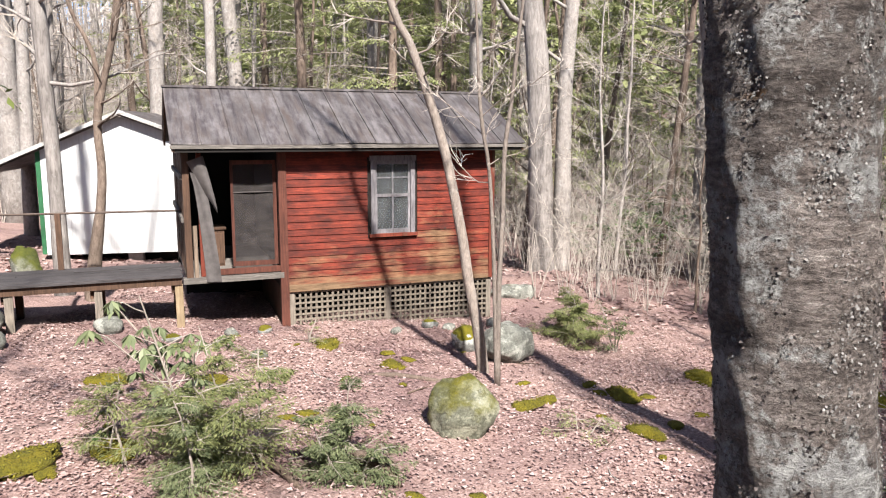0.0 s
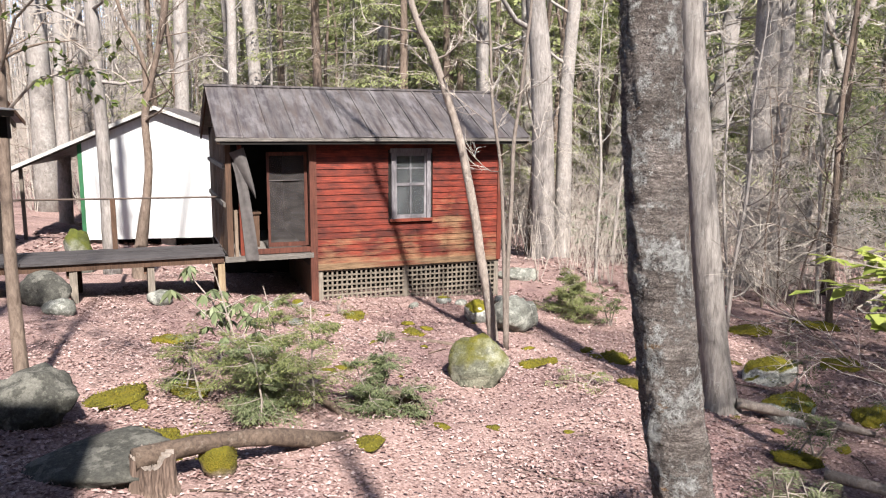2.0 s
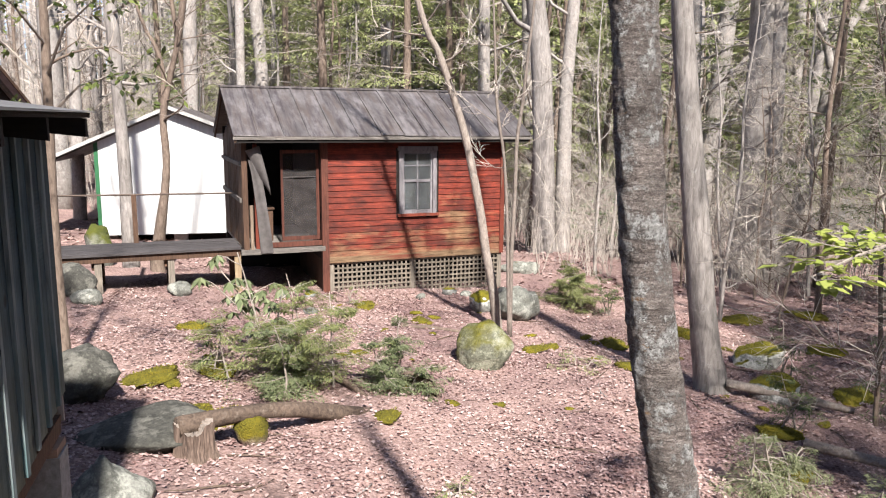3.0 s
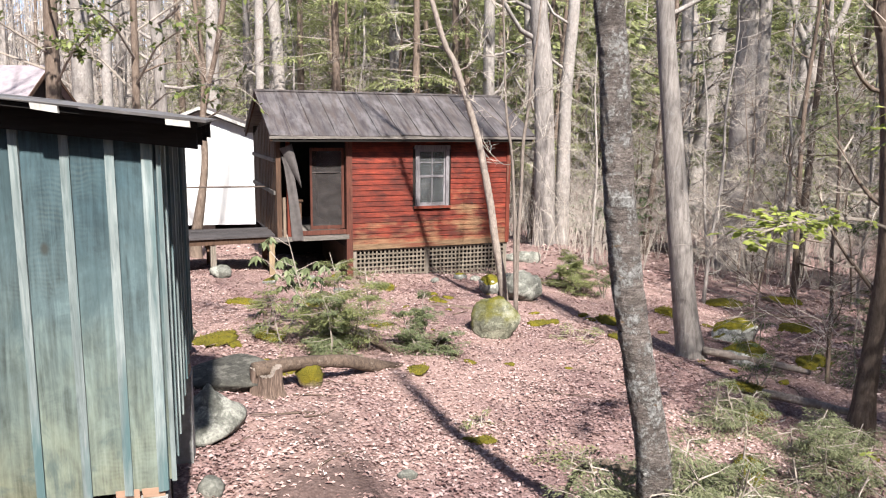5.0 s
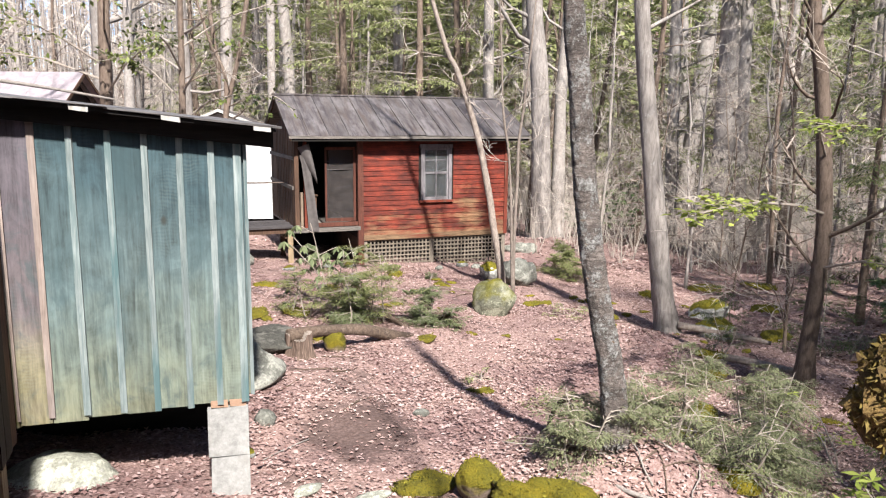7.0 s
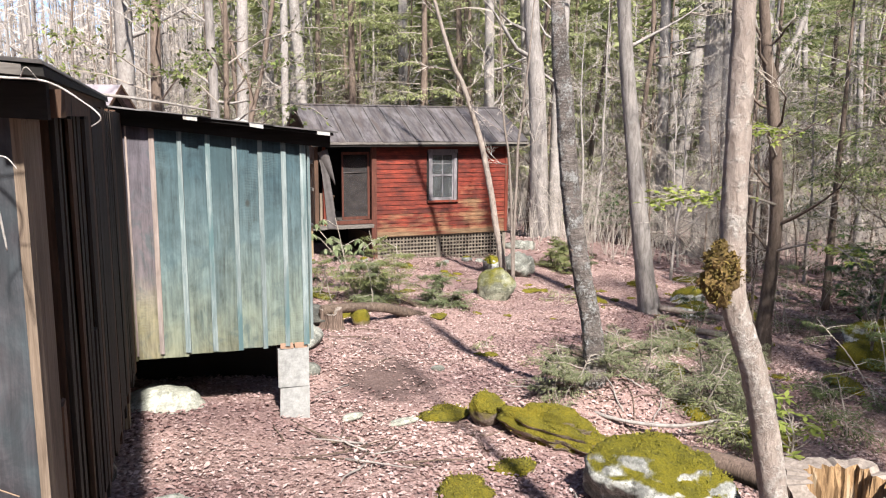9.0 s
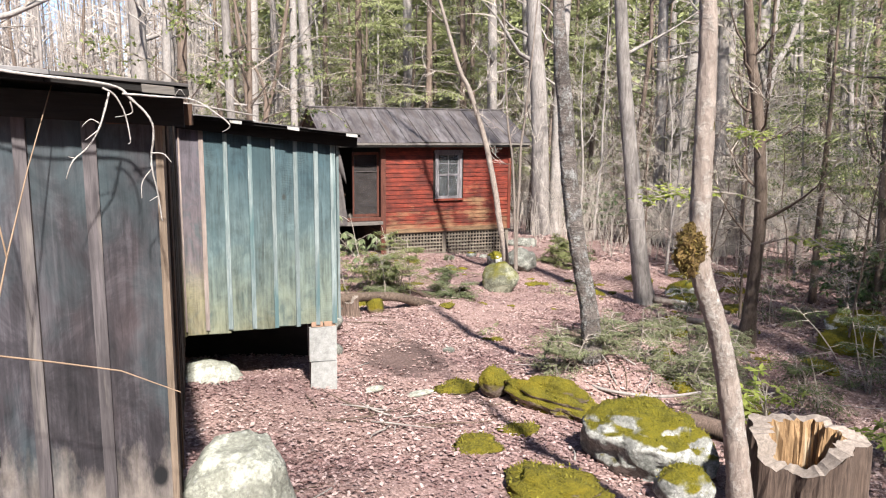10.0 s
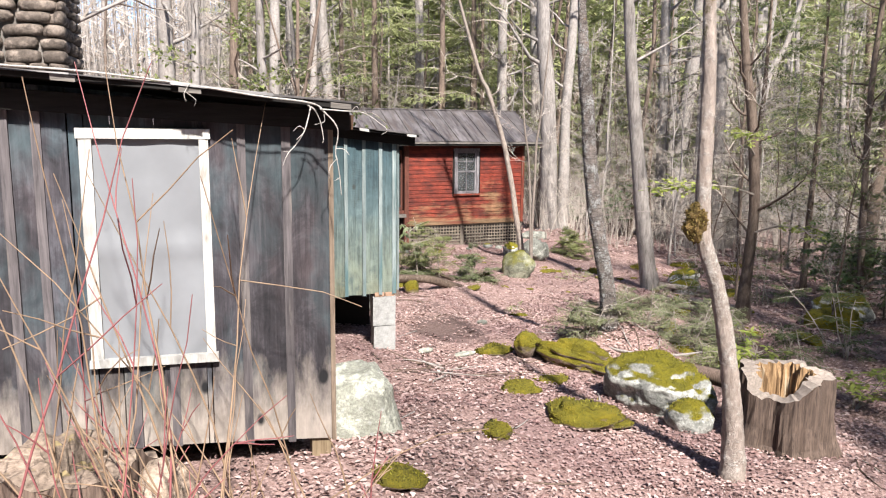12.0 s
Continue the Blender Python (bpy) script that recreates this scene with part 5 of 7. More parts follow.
placed_tree("tall_pale_tree", [(2.47, 18.8, -2.35, 0.265), (2.47, 18.8, -0.95, 0.222), (2.46, 18.8, 0.73, 0.195), (2.47, 18.8, 2.5, 0.178), (2.59, 18.8, 4.48, 0.162)],
            18, BARK_PALE, "slimmer pale trunk standing against a thick grey one", 4, 0.05, 14, 12, 0.3, 0.98, 3.6)
placed_tree("bent_sapling", [(0.30, 9.5, -1.78, 0.085), (0.21, 9.5, -1.07, 0.074), (0.09, 9.5, -0.48, 0.069), (0.0, 9.49, 0.11, 0.066), (-0.13, 9.49, 0.75, 0.063), (-0.24, 9.49, 1.24, 0.061), (-0.39, 9.48, 1.73, 0.058), (-0.53, 9.48, 2.14, 0.055), (-0.68, 9.48, 2.54, 0.052), (-0.9, 9.47, 3.0, 0.048)],
            7.5, BARK_TAN, "slender pale tree leaning over the cabin front", 5, 0.05, 10, 8, 0.62, 0.98, 1.9, TWIG_PALE)
placed_tree("twin_stem_sapling", [(0.45, 9.0, -1.76, 0.036), (0.41, 9.0, -0.79, 0.028), (0.37, 9.0, 0.18, 0.024), (0.31, 9.0, 1.0, 0.022), (0.23, 8.99, 1.46, 0.023), (0.18, 8.99, 1.91, 0.02), (0.15, 8.99, 2.55, 0.016)],
            5.5, BARK_TAN, "thin pale sapling with two stems before the cabin corner", 6, 0.05, 8, 14, 0.4, 0.98, 1.6, TWIG_PALE, more=([(0.45, 9.0, -1.73, 0.040), (0.45, 9.0, -0.51, 0.033), (0.48, 9.0, 0.46, 0.029), (0.49, 9.0, 1.2, 0.028), (0.56, 9.0, 1.79, 0.025), (0.63, 9.0, 2.55, 0.022), (0.67, 9.0, 2.93, 0.02)],))
placed_tree("crooked_tree", [(-6.05, 12.0, -1.0, 0.125), (-5.85, 12.0, 0.15, 0.075), (-5.79, 12.01, 0.79, 0.068), (-5.81, 12.0, 1.5, 0.066), (-5.68, 12.01, 2.12, 0.058), (-5.51, 12.01, 2.72, 0.05), (-5.37, 12.02, 3.4, 0.061)],
            8, BARK_BROWN, "crooked grey brown tree behind the boardwalk", 7, 0.05, 10, 10, 0.4, 0.98, 2.2, more=([(-5.81, 12.0, 1.5, 0.063), (-5.77, 12.01, 2.38, 0.044), (-5.93, 12.0, 2.89, 0.035), (-6.14, 12.0, 3.36, 0.031)],))
placed_tree("straight_grey_tree", [(-6.71, 12.3, -0.9, 0.14), (-6.72, 12.3, 0.3, 0.115), (-6.73, 12.3, 1.13, 0.114), (-6.76, 12.3, 2.13, 0.112), (-6.77, 12.3, 2.92, 0.122), (-6.79, 12.3, 3.45, 0.117)],
            13, BARK_GREY, "straight grey tree behind the boardwalk rail", 8, 0.05, 12, 12, 0.35, 0.98, 2.8)
placed_tree("pale_trunk_tree", [(-8.95, 22.0, -1.9, 0.24), (-8.91, 22.02, 0.2, 0.216), (-8.85, 22.02, 1.83, 0.213), (-8.82, 22.02, 3.43, 0.21), (-8.77, 22.02, 4.98, 0.208)], 20, BARK_PALE, "tall pale straight trunk behind the white house", 9, 0.03, 12, 10, 0.4, 0.98, 4)
placed_tree("pale_trunk_tree", [(-6.8, 23.0, -2.0, 0.23), (-6.82, 23.0, 1.18, 0.206), (-6.83, 23.0, 2.69, 0.204), (-6.91, 23.0, 4.01, 0.21), (-7.0, 23.0, 5.14, 0.208)], 20, BARK_PALE, "tall pale trunk curving behind the cabin roof", 10, 0.03, 12, 10, 0.4, 0.98, 4)
placed_tree("pale_trunk_tree", [(-7.3, 22.0, -2.0, 0.15), (-7.25, 22.01, 1.19, 0.14), (-7.26, 22.01, 2.64, 0.138), (-7.22, 22.01, 4.98, 0.144)], 17, BARK_PALE, "slim pale trunk behind the cabin roof", 11, 0.03, 10, 12, 0.3, 0.98, 3)
placed_tree("pale_trunk_tree", [(-11.1, 19.0, -1.6, 0.19), (-11.05, 19.0, 0.36, 0.173), (-10.99, 19.0, 2.47, 0.155), (-10.92, 19.0, 4.51, 0.139)], 16, BARK_PALE, "grey pale trunk beside the white house", 12, 0.04, 10, 12, 0.3, 0.98, 3)
placed_tree("flared_tree", [(7.02, 17.59, -2.55, 0.50), (7.06, 17.59, -2.08, 0.392), (7.08, 17.59, -1.05, 0.36), (7.13, 17.6, 0.66, 0.34), (7.13, 17.6, 2.47, 0.321), (7.11, 17.6, 4.48, 0.315)], 22, BARK_PALE, "big pale trunk with a flared mossy foot", 13, 0.05, 16, 12, 0.35, 0.98, 4)
placed_tree("pale_trunk_tree", [(7.71, 17.4, -2.5, 0.26), (7.59, 17.4, -1.45, 0.214), (7.55, 17.4, 0.4, 0.204), (7.48, 17.4, 2.46, 0.193), (7.42, 17.4, 4.45, 0.183)], 18, BARK_PALE, "pale trunk close beside a bigger one", 14, 0.04, 12, 10, 0.35, 0.98, 3.4)
placed_tree("forked_tree", [(8.43, 18.5, -2.7, 0.198), (8.61, 18.5, -1.46, 0.181), (8.86, 18.51, 0.04, 0.171), (9.11, 18.52, 1.37, 0.162), (9.34, 18.52, 2.81, 0.146), (9.54, 18.53, 3.66, 0.101), (10.02, 18.54, 4.64, 0.086)], 12, BARK_PALE, "leaning pale tree that forks high up", 15, 0.04, 12, 12, 0.4, 0.98, 3, more=([(9.34, 18.52, 2.81, 0.116), (9.03, 18.51, 3.79, 0.101), (8.66, 18.5, 4.62, 0.086)],))
placed_tree("dark_sapling", [(3.64, 3.97, -1.45, 0.135), (3.65, 3.97, -1.16, 0.108), (3.68, 3.97, -0.54, 0.094), (3.71, 3.97, 0.37, 0.088), (3.61, 3.97, 1.41, 0.085), (3.49, 3.96, 2.24, 0.079), (3.38, 3.96, 2.78, 0.072)], 8, BARK_BROWN, "dark brown tree with the first fresh leaves", 16, 0.05, 12, 12, 0.35, 0.98, 2.2)
placed_tree("burl_tree", [(1.0, -2.99, -0.96, 0.092), (0.95, -3.0, -0.48, 0.07), (0.87, -3.0, -0.01, 0.065), (0.76, -3.0, 0.45, 0.06), (0.65, -3.0, 0.76, 0.06), (0.62, -3.0, 1.03, 0.058), (0.61, -3.0, 1.55, 0.055), (0.60, -3.0, 2.1, 0.05), (0.57, -3.0, 2.59, 0.046)],
            5.2, BARK_MOSS, "pale crooked tree with a brown mossy burl", 17, 0.05, 28, 6, 0.88, 0.98, 1.4, rings=10, grit=0.09)

# crusts of lichen and curled bark on the dark tree
def flakes(tree, rows, n, z0, z1, mat, name, seed, size, clump, shade_side=0.0):
    """Small curled scales that stand off a leaning trunk, gathered in colonies, thicker on its shaded side if asked."""
    rng = np.random.default_rng(seed)
    rows = np.asarray(rows, float)
    z, a = rng.uniform(z0, z1, n * 3), rng.uniform(0, 2 * np.pi, n * 3)
    field = np.sin(z * 9 + 2 * np.sin(a * 2 + seed)) + np.sin(a * 3 + z * 5 + seed) + 0.8 * np.sin(z * 23 - a * 4) + shade_side * np.cos(a - 2.9)
    keep = np.flatnonzero(field + rng.normal(0, 0.5, n * 3) > clump)[:n]
    z, a = z[keep], a[keep]
    m = len(z)
    x, y, r = (np.interp(z, rows[:, 2], rows[:, k]) for k in (0, 1, 3))
    N = np.stack([np.cos(a), np.sin(a), np.zeros(m)], 1)
    P = np.stack([x, y, z], 1) + N * (r * rng.uniform(0.985, 1.03, m))[:, None] - np.array(tree.location)
    D = np.stack([-np.sin(a), np.cos(a), rng.normal(0, 1.2, m)], 1) * rng.choice((-1, 1), m)[:, None] + N * rng.uniform(0.0, 0.8, m)[:, None]
    L = size * rng.uniform(0.4, 1.3, m)
    V, F = blades(P, D, N + rng.normal(0, 0.45, (m, 3)), L, L * rng.uniform(0.5, 1.1, m), 0.25)
    tagged(under(new(name, quick_mesh(name, V, F, mat)), tree), kind="stuff")


lichen_tree = bpy.data.objects["lichen_tree"]
flakes(lichen_tree, LICHEN_ROWS, 26000, -0.9, 2.6, LICHEN, "lichen_crust", 5, 0.0036, 0.1)
# dark scales crowd the left flank, putting its shade into the bark
flakes(lichen_tree, LICHEN_ROWS, 20000, -0.9, 2.6, DARK_FLAKE, "bark_scale", 9, 0.0045, -0.2, 1.0)

# the burl
burl = bpy.data.objects["burl_tree"]
bm = bmesh.new()
bmesh.ops.create_icosphere(bm, subdivisions=3, radius=1)
for v in bm.verts:
    k = 1 + 0.5 * noise.noise(v.co * 2.2) + 0.45 * noise.noise(v.co * 6)
    v.co = Vector((v.co.x * 0.085, v.co.y * 0.075, v.co.z * 0.14)) * k + Vector((0.575, -3.02, 0.93)) - burl.location
me = bpy.data.meshes.new("burl")
bm.to_mesh(me)
bm.free()
me.materials.append(rock("brown burl moss", (0.07, 0.045, 0.02), (0.17, 0.11, 0.04), (0.3, 0.5), 0.3, (0.13, 0.095, 0.02)))
burl_part = under(new("burl", me), burl)
nr = np.random.default_rng(12)
pick = nr.integers(0, len(me.polygons), 1500)
C, N = np.array([me.polygons[i].center for i in pick]), np.array([me.polygons[i].normal for i in pick])
V, F = blades(C - N * 0.004, N + nr.normal(0, 0.8, (1500, 3)), nr.normal(0, 1, (1500, 3)), nr.uniform(0.012, 0.035, 1500), nr.uniform(0.006, 0.013, 1500))
tagged(under(new("moss_fuzz", quick_mesh("moss_fuzz", V, F, leafy("brown olive moss", (0.10, 0.065, 0.015), (0.27, 0.2, 0.05), 0.8, 0.2))), burl_part), kind="stuff")


# ---- forest: a few kinds, copied ----
def forest_kind(name, seed, height_m, r0, barkm, twigm, label, count, lo, reach, subs, twigs, lean=0.05, level=0.3, sides=9):
    rng = np.random.default_rng(seed)
    n = 9
    z = np.linspace(-0.3, height_m, n)
    off = np.cumsum(rng.normal(0, lean, (n, 2)), 0) * np.linspace(0, 1, n)[:, None]
    P = np.concatenate([off, z[:, None]], 1)
    R = r0 * np.array([1.35, 1.0, 0.94, 0.88, 0.8, 0.68, 0.52, 0.33, 0.1])
    ob = thing(name, Matrix.Translation((0, 0, -900)), label, "tree", "forest trees")
    v, f = rough_trunk(P, R, sides, 0.04, seed, 2)
    part("trunk", v, f, barkm, ob, "", True)
    w, t = limbs(rng, P, R, 1, count, lo, 0.97, reach, subs, twigs, level=level)
    tagged(part("branching", w.verts(), w.f, barkm, ob, "", True), kind="stuff")
    tagged(part("twiggery", t.verts(), t.f, twigm, ob), kind="stuff")
    return ob


def needles_on(rng, path, width, n, size, droop=0.25, flat=0.25):
    """Flat sprays to both sides of a branch."""
    path = np.asarray(path)
    k = rng.uniform(0.12, 1.0, n) * (len(path) - 1)
    i = np.clip(k.astype(int), 0, len(path) - 2)
    P = path[i] + (path[i + 1] - path[i]) * (k - i)[:, None]
    A = unit(path[i + 1] - path[i])
    S = unit(np.cross(A, [0, 0, 1.0])) * np.where(rng.random(n) < 0.5, 1, -1)[:, None]
    taper = (1.05 - k / (len(path) - 1))[:, None] ** 0.6
    out = rng.random((n, 1)) * width * taper
    P = P + S * out + A * out * 0.6 + np.array([0, 0, -1]) * out * droop + rng.normal(0, size * 0.3, (n, 3))
    D = A * rng.uniform(0.3, 1.1, (n, 1)) + S * rng.uniform(0.2, 1.0, (n, 1)) + np.array([0, 0, -1]) * rng.uniform(0, 0.7, (n, 1))
    N = np.array([0, 0, 1.0]) + rng.normal(0, flat, (n, 3))
    L = size * rng.uniform(0.6, 1.4, n)
    return blades(P, D, N, L, L * rng.uniform(0.2, 0.34, n))


def hemlock_kind(name, seed, height_m, r0, label, first, branches, reach, sprays, size, mat, category="hemlock", group="hemlock trees", gaps=0.0):
    rng = np.random.default_rng(seed)
    P = np.array([[0, 0, -0.25], [0.02, 0, height_m * 0.3], [-0.03, 0.02, height_m * 0.65], [0.01, 0, height_m]])
    P[1:3, :2] += rng.normal(0, 0.02 * height_m * 0.3, (2, 2))
    R = np.array([r0 * 1.2, r0 * 0.8, r0 * 0.5, 0.008])
    ob = thing(name, Matrix.Translation((0, 0, -900)), label, category, group)
    v, f = rough_trunk(P, R, 8, 0.05, seed, 3)
    part("trunk", v, f, BARK_BROWN, ob, "", True)
    w, VV, FF, n0 = Soup(), [], [], 0
    for b in range(branches):
        t = first + (0.98 - first) * (b + rng.random()) / branches
        z = t * height_m
        x, y = np.interp(z, P[:, 2], P[:, 0]), np.interp(z, P[:, 2], P[:, 1])
        ang = rng.random() * 6.283
        ln = reach * (1.08 - t) ** 0.7 * rng.uniform(0.55, 1.15)
        path = curve_path(rng, (x, y, z), (math.cos(ang), math.sin(ang), rng.uniform(0.0, 0.35)), ln, 5, 0.09, -0.06)
        w.add(*tube(path, np.linspace(max(0.004, r0 * 0.18 * (1 - t)), 0.002, 6), 3, False))
        if rng.random() < gaps:
            continue
        V, F = needles_on(rng, path, ln * 0.38, int(sprays * (0.4 + ln / reach)), size)
        VV.append(V)
        FF.append(F + n0)
        n0 += len(V)
    tagged(part("branching", w.verts(), w.f, TWIG, ob), kind="stuff")
    under(new("crown", quick_mesh("crown", np.concatenate(VV), np.concatenate(FF), mat)), ob)
    return ob


KINDS = [
    forest_kind("forest_tree", 101, 19, 0.21, BARK_PALE, TWIG, "tall bare forest tree with pale bark", 16, 0.18, 3.6, 6, 3),
    forest_kind("forest_tree", 102, 17, 0.16, BARK_GREY, TWIG, "tall bare forest tree with grey bark", 18, 0.14, 3.2, 6, 3),
    forest_kind("forest_tree", 103, 15, 0.12, BARK_GREY, TWIG_PALE, "slim bare forest tree with grey bark", 20, 0.12, 2.6, 6, 3, 0.09),
    forest_kind("forest_tree", 104, 20, 0.28, BARK_PALE, TWIG, "stout bare forest tree with pale bark", 12, 0.2, 4.2, 6, 4, 0.03),
    forest_kind("forest_tree", 105, 12, 0.075, BARK_BROWN, TWIG, "thin bare brown forest tree", 22, 0.1, 2.2, 6, 4, 0.10),
]
SAPLINGS = [
    forest_kind("bare_sapling", 111, 6.5, 0.035, BARK_PALE, TWIG_PALE, "bare sapling with a haze of pale twigs", 24, 0.1, 2.0, 7, 4, 0.10, 0.45, 6),
    forest_kind("bare_sapling", 112, 5.0, 0.026, BARK_BROWN, TWIG_PALE, "bare sapling with fine grey twigs", 22, 0.08, 1.7, 7, 4, 0.12, 0.3, 6),
    forest_kind("bare_sapling", 113, 7.5, 0.045, BARK_GREY, TWIG, "bare sapling with spreading brown twigs", 26, 0.08, 2.4, 7, 4, 0.08, 0.12, 6),
]
HEMLOCKS = [
    hemlock_kind("hemlock_tree", 121, 9, 0.10, "evergreen hemlock with drooping feathery boughs", 0.12, 46, 2.3, 170, 0.105, HEMLOCK, gaps=0.1),
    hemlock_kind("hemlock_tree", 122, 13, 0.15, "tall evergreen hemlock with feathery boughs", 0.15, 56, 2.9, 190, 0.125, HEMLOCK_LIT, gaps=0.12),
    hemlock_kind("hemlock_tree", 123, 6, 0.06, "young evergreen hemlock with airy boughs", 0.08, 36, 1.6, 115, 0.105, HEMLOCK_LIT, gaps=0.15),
]


def clear_of(x, y):
    """True where a forest tree may stand: off the buildings, the open floor and the camera's lane."""
    if -9 < y < 12 and -4.5 < x < 4.2:
        return False
    if y < 14.5 and -9.5 < x < 1.5 and y > -6:
        return False
    if 10 < y < 22 and -11 < x < 1.2 and y < 21.5:
        return False
    if -15.5 < x < -8.5 and 10 < y < 21:
        return False
    return True


def scatter(kinds, n, box, seed, weights=None, smin=0.8, smax=1.25, gap=0.8, keep=None):
    rng = np.random.default_rng(seed)
    done, tries = [], 0
    while len(done) < n and tries < n * 40:
        tries += 1
        x, y = rng.uniform(box[0], box[1]), rng.uniform(box[2], box[3])
        if abs(x + 0.02 * y) > 8 + 0.68 * max(y + 9, 0) or not clear_of(x, y) or (keep and not keep(x, y)):
            continue
        if any((x - a) ** 2 + (y - b) ** 2 < gap * gap for a, b in done):
            continue
        done.append((x, y))
        k = kinds[rng.choice(len(kinds), p=weights)]
        s = rng.uniform(smin, smax)
        o = copy_thing(k, Matrix.Translation((x, y, gz(x, y))) @ pose(0, 0, 0, rng.normal(0, 2), rng.normal(0, 2), rng.uniform(0, 360)))
        o.scale = (s, s, s)


scatter(KINDS, 40, (-22, 24, 19, 36), 1, [0.14, 0.14, 0.3, 0.04, 0.38], gap=1.2)
scatter(KINDS, 80, (-36, 45, 30, 60), 2, [0.22, 0.2, 0.26, 0.06, 0.26], gap=1.3)
scatter(SAPLINGS, 90, (-18, 22, 14, 34), 3, [0.4, 0.3, 0.3], gap=0.6)
scatter(SAPLINGS, 34, (4.2, 15, 2, 16), 4, [0.35, 0.35, 0.3], 0.6, 1.05, gap=0.6)
scatter(KINDS, 8, (6.0, 16, 5, 16), 5, [0.0, 0.0, 0.3, 0.0, 0.7], 0.7, 0.95, gap=1.4)
scatter(HEMLOCKS, 26, (-8, 5, 23, 38), 6, [0.05, 0.65, 0.3], gap=1.3)
scatter(HEMLOCKS, 24, (3, 26, 18, 36), 7, [0.15, 0.6, 0.25], gap=1.6)
scatter(HEMLOCKS, 10, (5.6, 15, 4.5, 17), 8, [0.6, 0.2, 0.2], gap=1.5)
scatter(HEMLOCKS, 4, (-26, -10, 26, 45), 9, [0.4, 0.4, 0.2], gap=2)
# those at negative y are unseen, added to shade the floor at right
for x, y, k in ((7.6, 3.4, 0), (6.5, 0.0, 0), (7.6, 1.4, 0), (5.7, -7.2, 0), (7.3, -5.2, 0), (4.9, -5.4, 0), (6.4, -2.4, 0)):
    copy_thing(HEMLOCKS[k], Matrix.Translation((x, y, gz(x, y))) @ pose(0, 0, 0, 0, 0, 77 * x))
scatter(KINDS, 9, (-24, -9.8, 4, 22), 10, [0.25, 0.25, 0.2, 0.15, 0.15], gap=1.5)
# unseen bare trees added behind the camera to cast dappled shade
for x, y, k, h in ((9.5, -20, 0, 1.3), (13, -15, 1, 1.2), (11.2, -14.5, 4, 1.3), (12.5, -25, 0, 1.35), (15, -8, 0, 1.1), (5.5, -23, 0, 1.4), (-9, -22, 3, 1.2), (8.5, -12.5, 2, 1.3)):
    o = copy_thing(KINDS[k], Matrix.Translation((x, y, gz(x, y))) @ pose(0, 0, 0, 0, 0, 40 * k + 13 * x))
    o.scale = (h, h, h)
# unseen tall hemlocks added to shade the ground and trunks at right
for x, y, k, h in ((8.0, -5.8, 1, 1.35), (10.2, -6.2, 1, 1.15), (11.8, -3.6, 1, 1.2), (12.6, -0.4, 1, 1.0), (13.5, -7.5, 1, 1.2), (10.6, -9.2, 1, 1.2)):
    o = copy_thing(HEMLOCKS[k], Matrix.Translation((x, y, gz(x, y))) @ pose(0, 0, 0, 0, 0, 61 * x))
    o.scale = (h, h, h)
for k in KINDS + SAPLINGS + HEMLOCKS:
    for o in (*k.children_recursive, k):
        bpy.data.objects.remove(o)


# ---- the woods on the hill ----
def far_woods():
    rng = np.random.default_rng(61)
    s, tw = Soup(), Soup()
    VV, FF, n0 = [], [], 0
    for i in range(1500):
        y = rng.uniform(46, 150)
        x = (rng.uniform(-0.72, 0.72) if i < 1150 else rng.uniform(-0.62, -0.25)) * (y + 9)
        z, h, r = gz(x, y), rng.uniform(10, 17), rng.uniform(0.05, 0.17)
        lean = rng.normal(0, 0.35, 2)
        p = np.array([[x, y, z - 0.3], [x + lean[0] * 0.4, y + lean[1] * 0.4, z + h * 0.5], [x + lean[0], y + lean[1], z + h]])
        s.add(*tube(p, (r, r * 0.7, 0.03), 5, False))
        for _ in range(10):
            t = rng.uniform(0.08, 0.95)
            q = p[0] + (p[2] - p[0]) * t
            a = rng.random() * 6.28
            e = q + np.array([math.cos(a), math.sin(a), rng.uniform(0.2, 0.9)]) * rng.uniform(1, 3)
            tw.add(*tube([q, (q + e) / 2 + rng.normal(0, 0.15, 3), e], (0.04, 0.03, 0.012), 3, False))
    for i in range(560):
        y = rng.uniform(34, 105)
        x = rng.uniform(-0.3, 0.7) * (y + 9) if i % 3 else rng.uniform(-0.3, 0.2) * (y + 9)
        z, h = gz(x, y), rng.uniform(7, 14)
        n = 260
        t = rng.random(n) ** 1.4
        a, rad = rng.random(n) * 6.28, (1 - t) * h * 0.24 * np.sqrt(rng.random(n)) + 0.1
        P = np.stack([x + rad * np.cos(a), y + rad * np.sin(a), z + 0.8 + t * h + rng.normal(0, 0.15, n)], 1)
        D = np.stack([np.cos(a), np.sin(a), rng.uniform(-0.8, 0.1, n)], 1)
        V, F = blades(P, D, rng.normal(0, 0.4, (n, 3)) + np.array([0, 0, 1]), rng.uniform(0.4, 0.95, n), rng.uniform(0.16, 0.34, n))
        VV.append(V)
        FF.append(F + n0)
        n0 += len(V)
        s.add(*tube([(x, y, z - 0.3), (x, y, z + h)], (0.14, 0.02), 5, False))
    tagged(new("far_trunks", mesh_of("far_trunks", s.verts(), s.f, BARK_PALE, True)), "distant bare trunks on the wooded hill", "woods", kind="stuff")
    tagged(new("far_twigs", mesh_of("far_twigs", tw.verts(), tw.f, TWIG_PALE)), "distant bare boughs on the wooded hill", "woods", kind="stuff")
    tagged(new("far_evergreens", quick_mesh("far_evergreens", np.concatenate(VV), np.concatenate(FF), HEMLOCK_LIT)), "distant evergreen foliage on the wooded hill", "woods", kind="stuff")


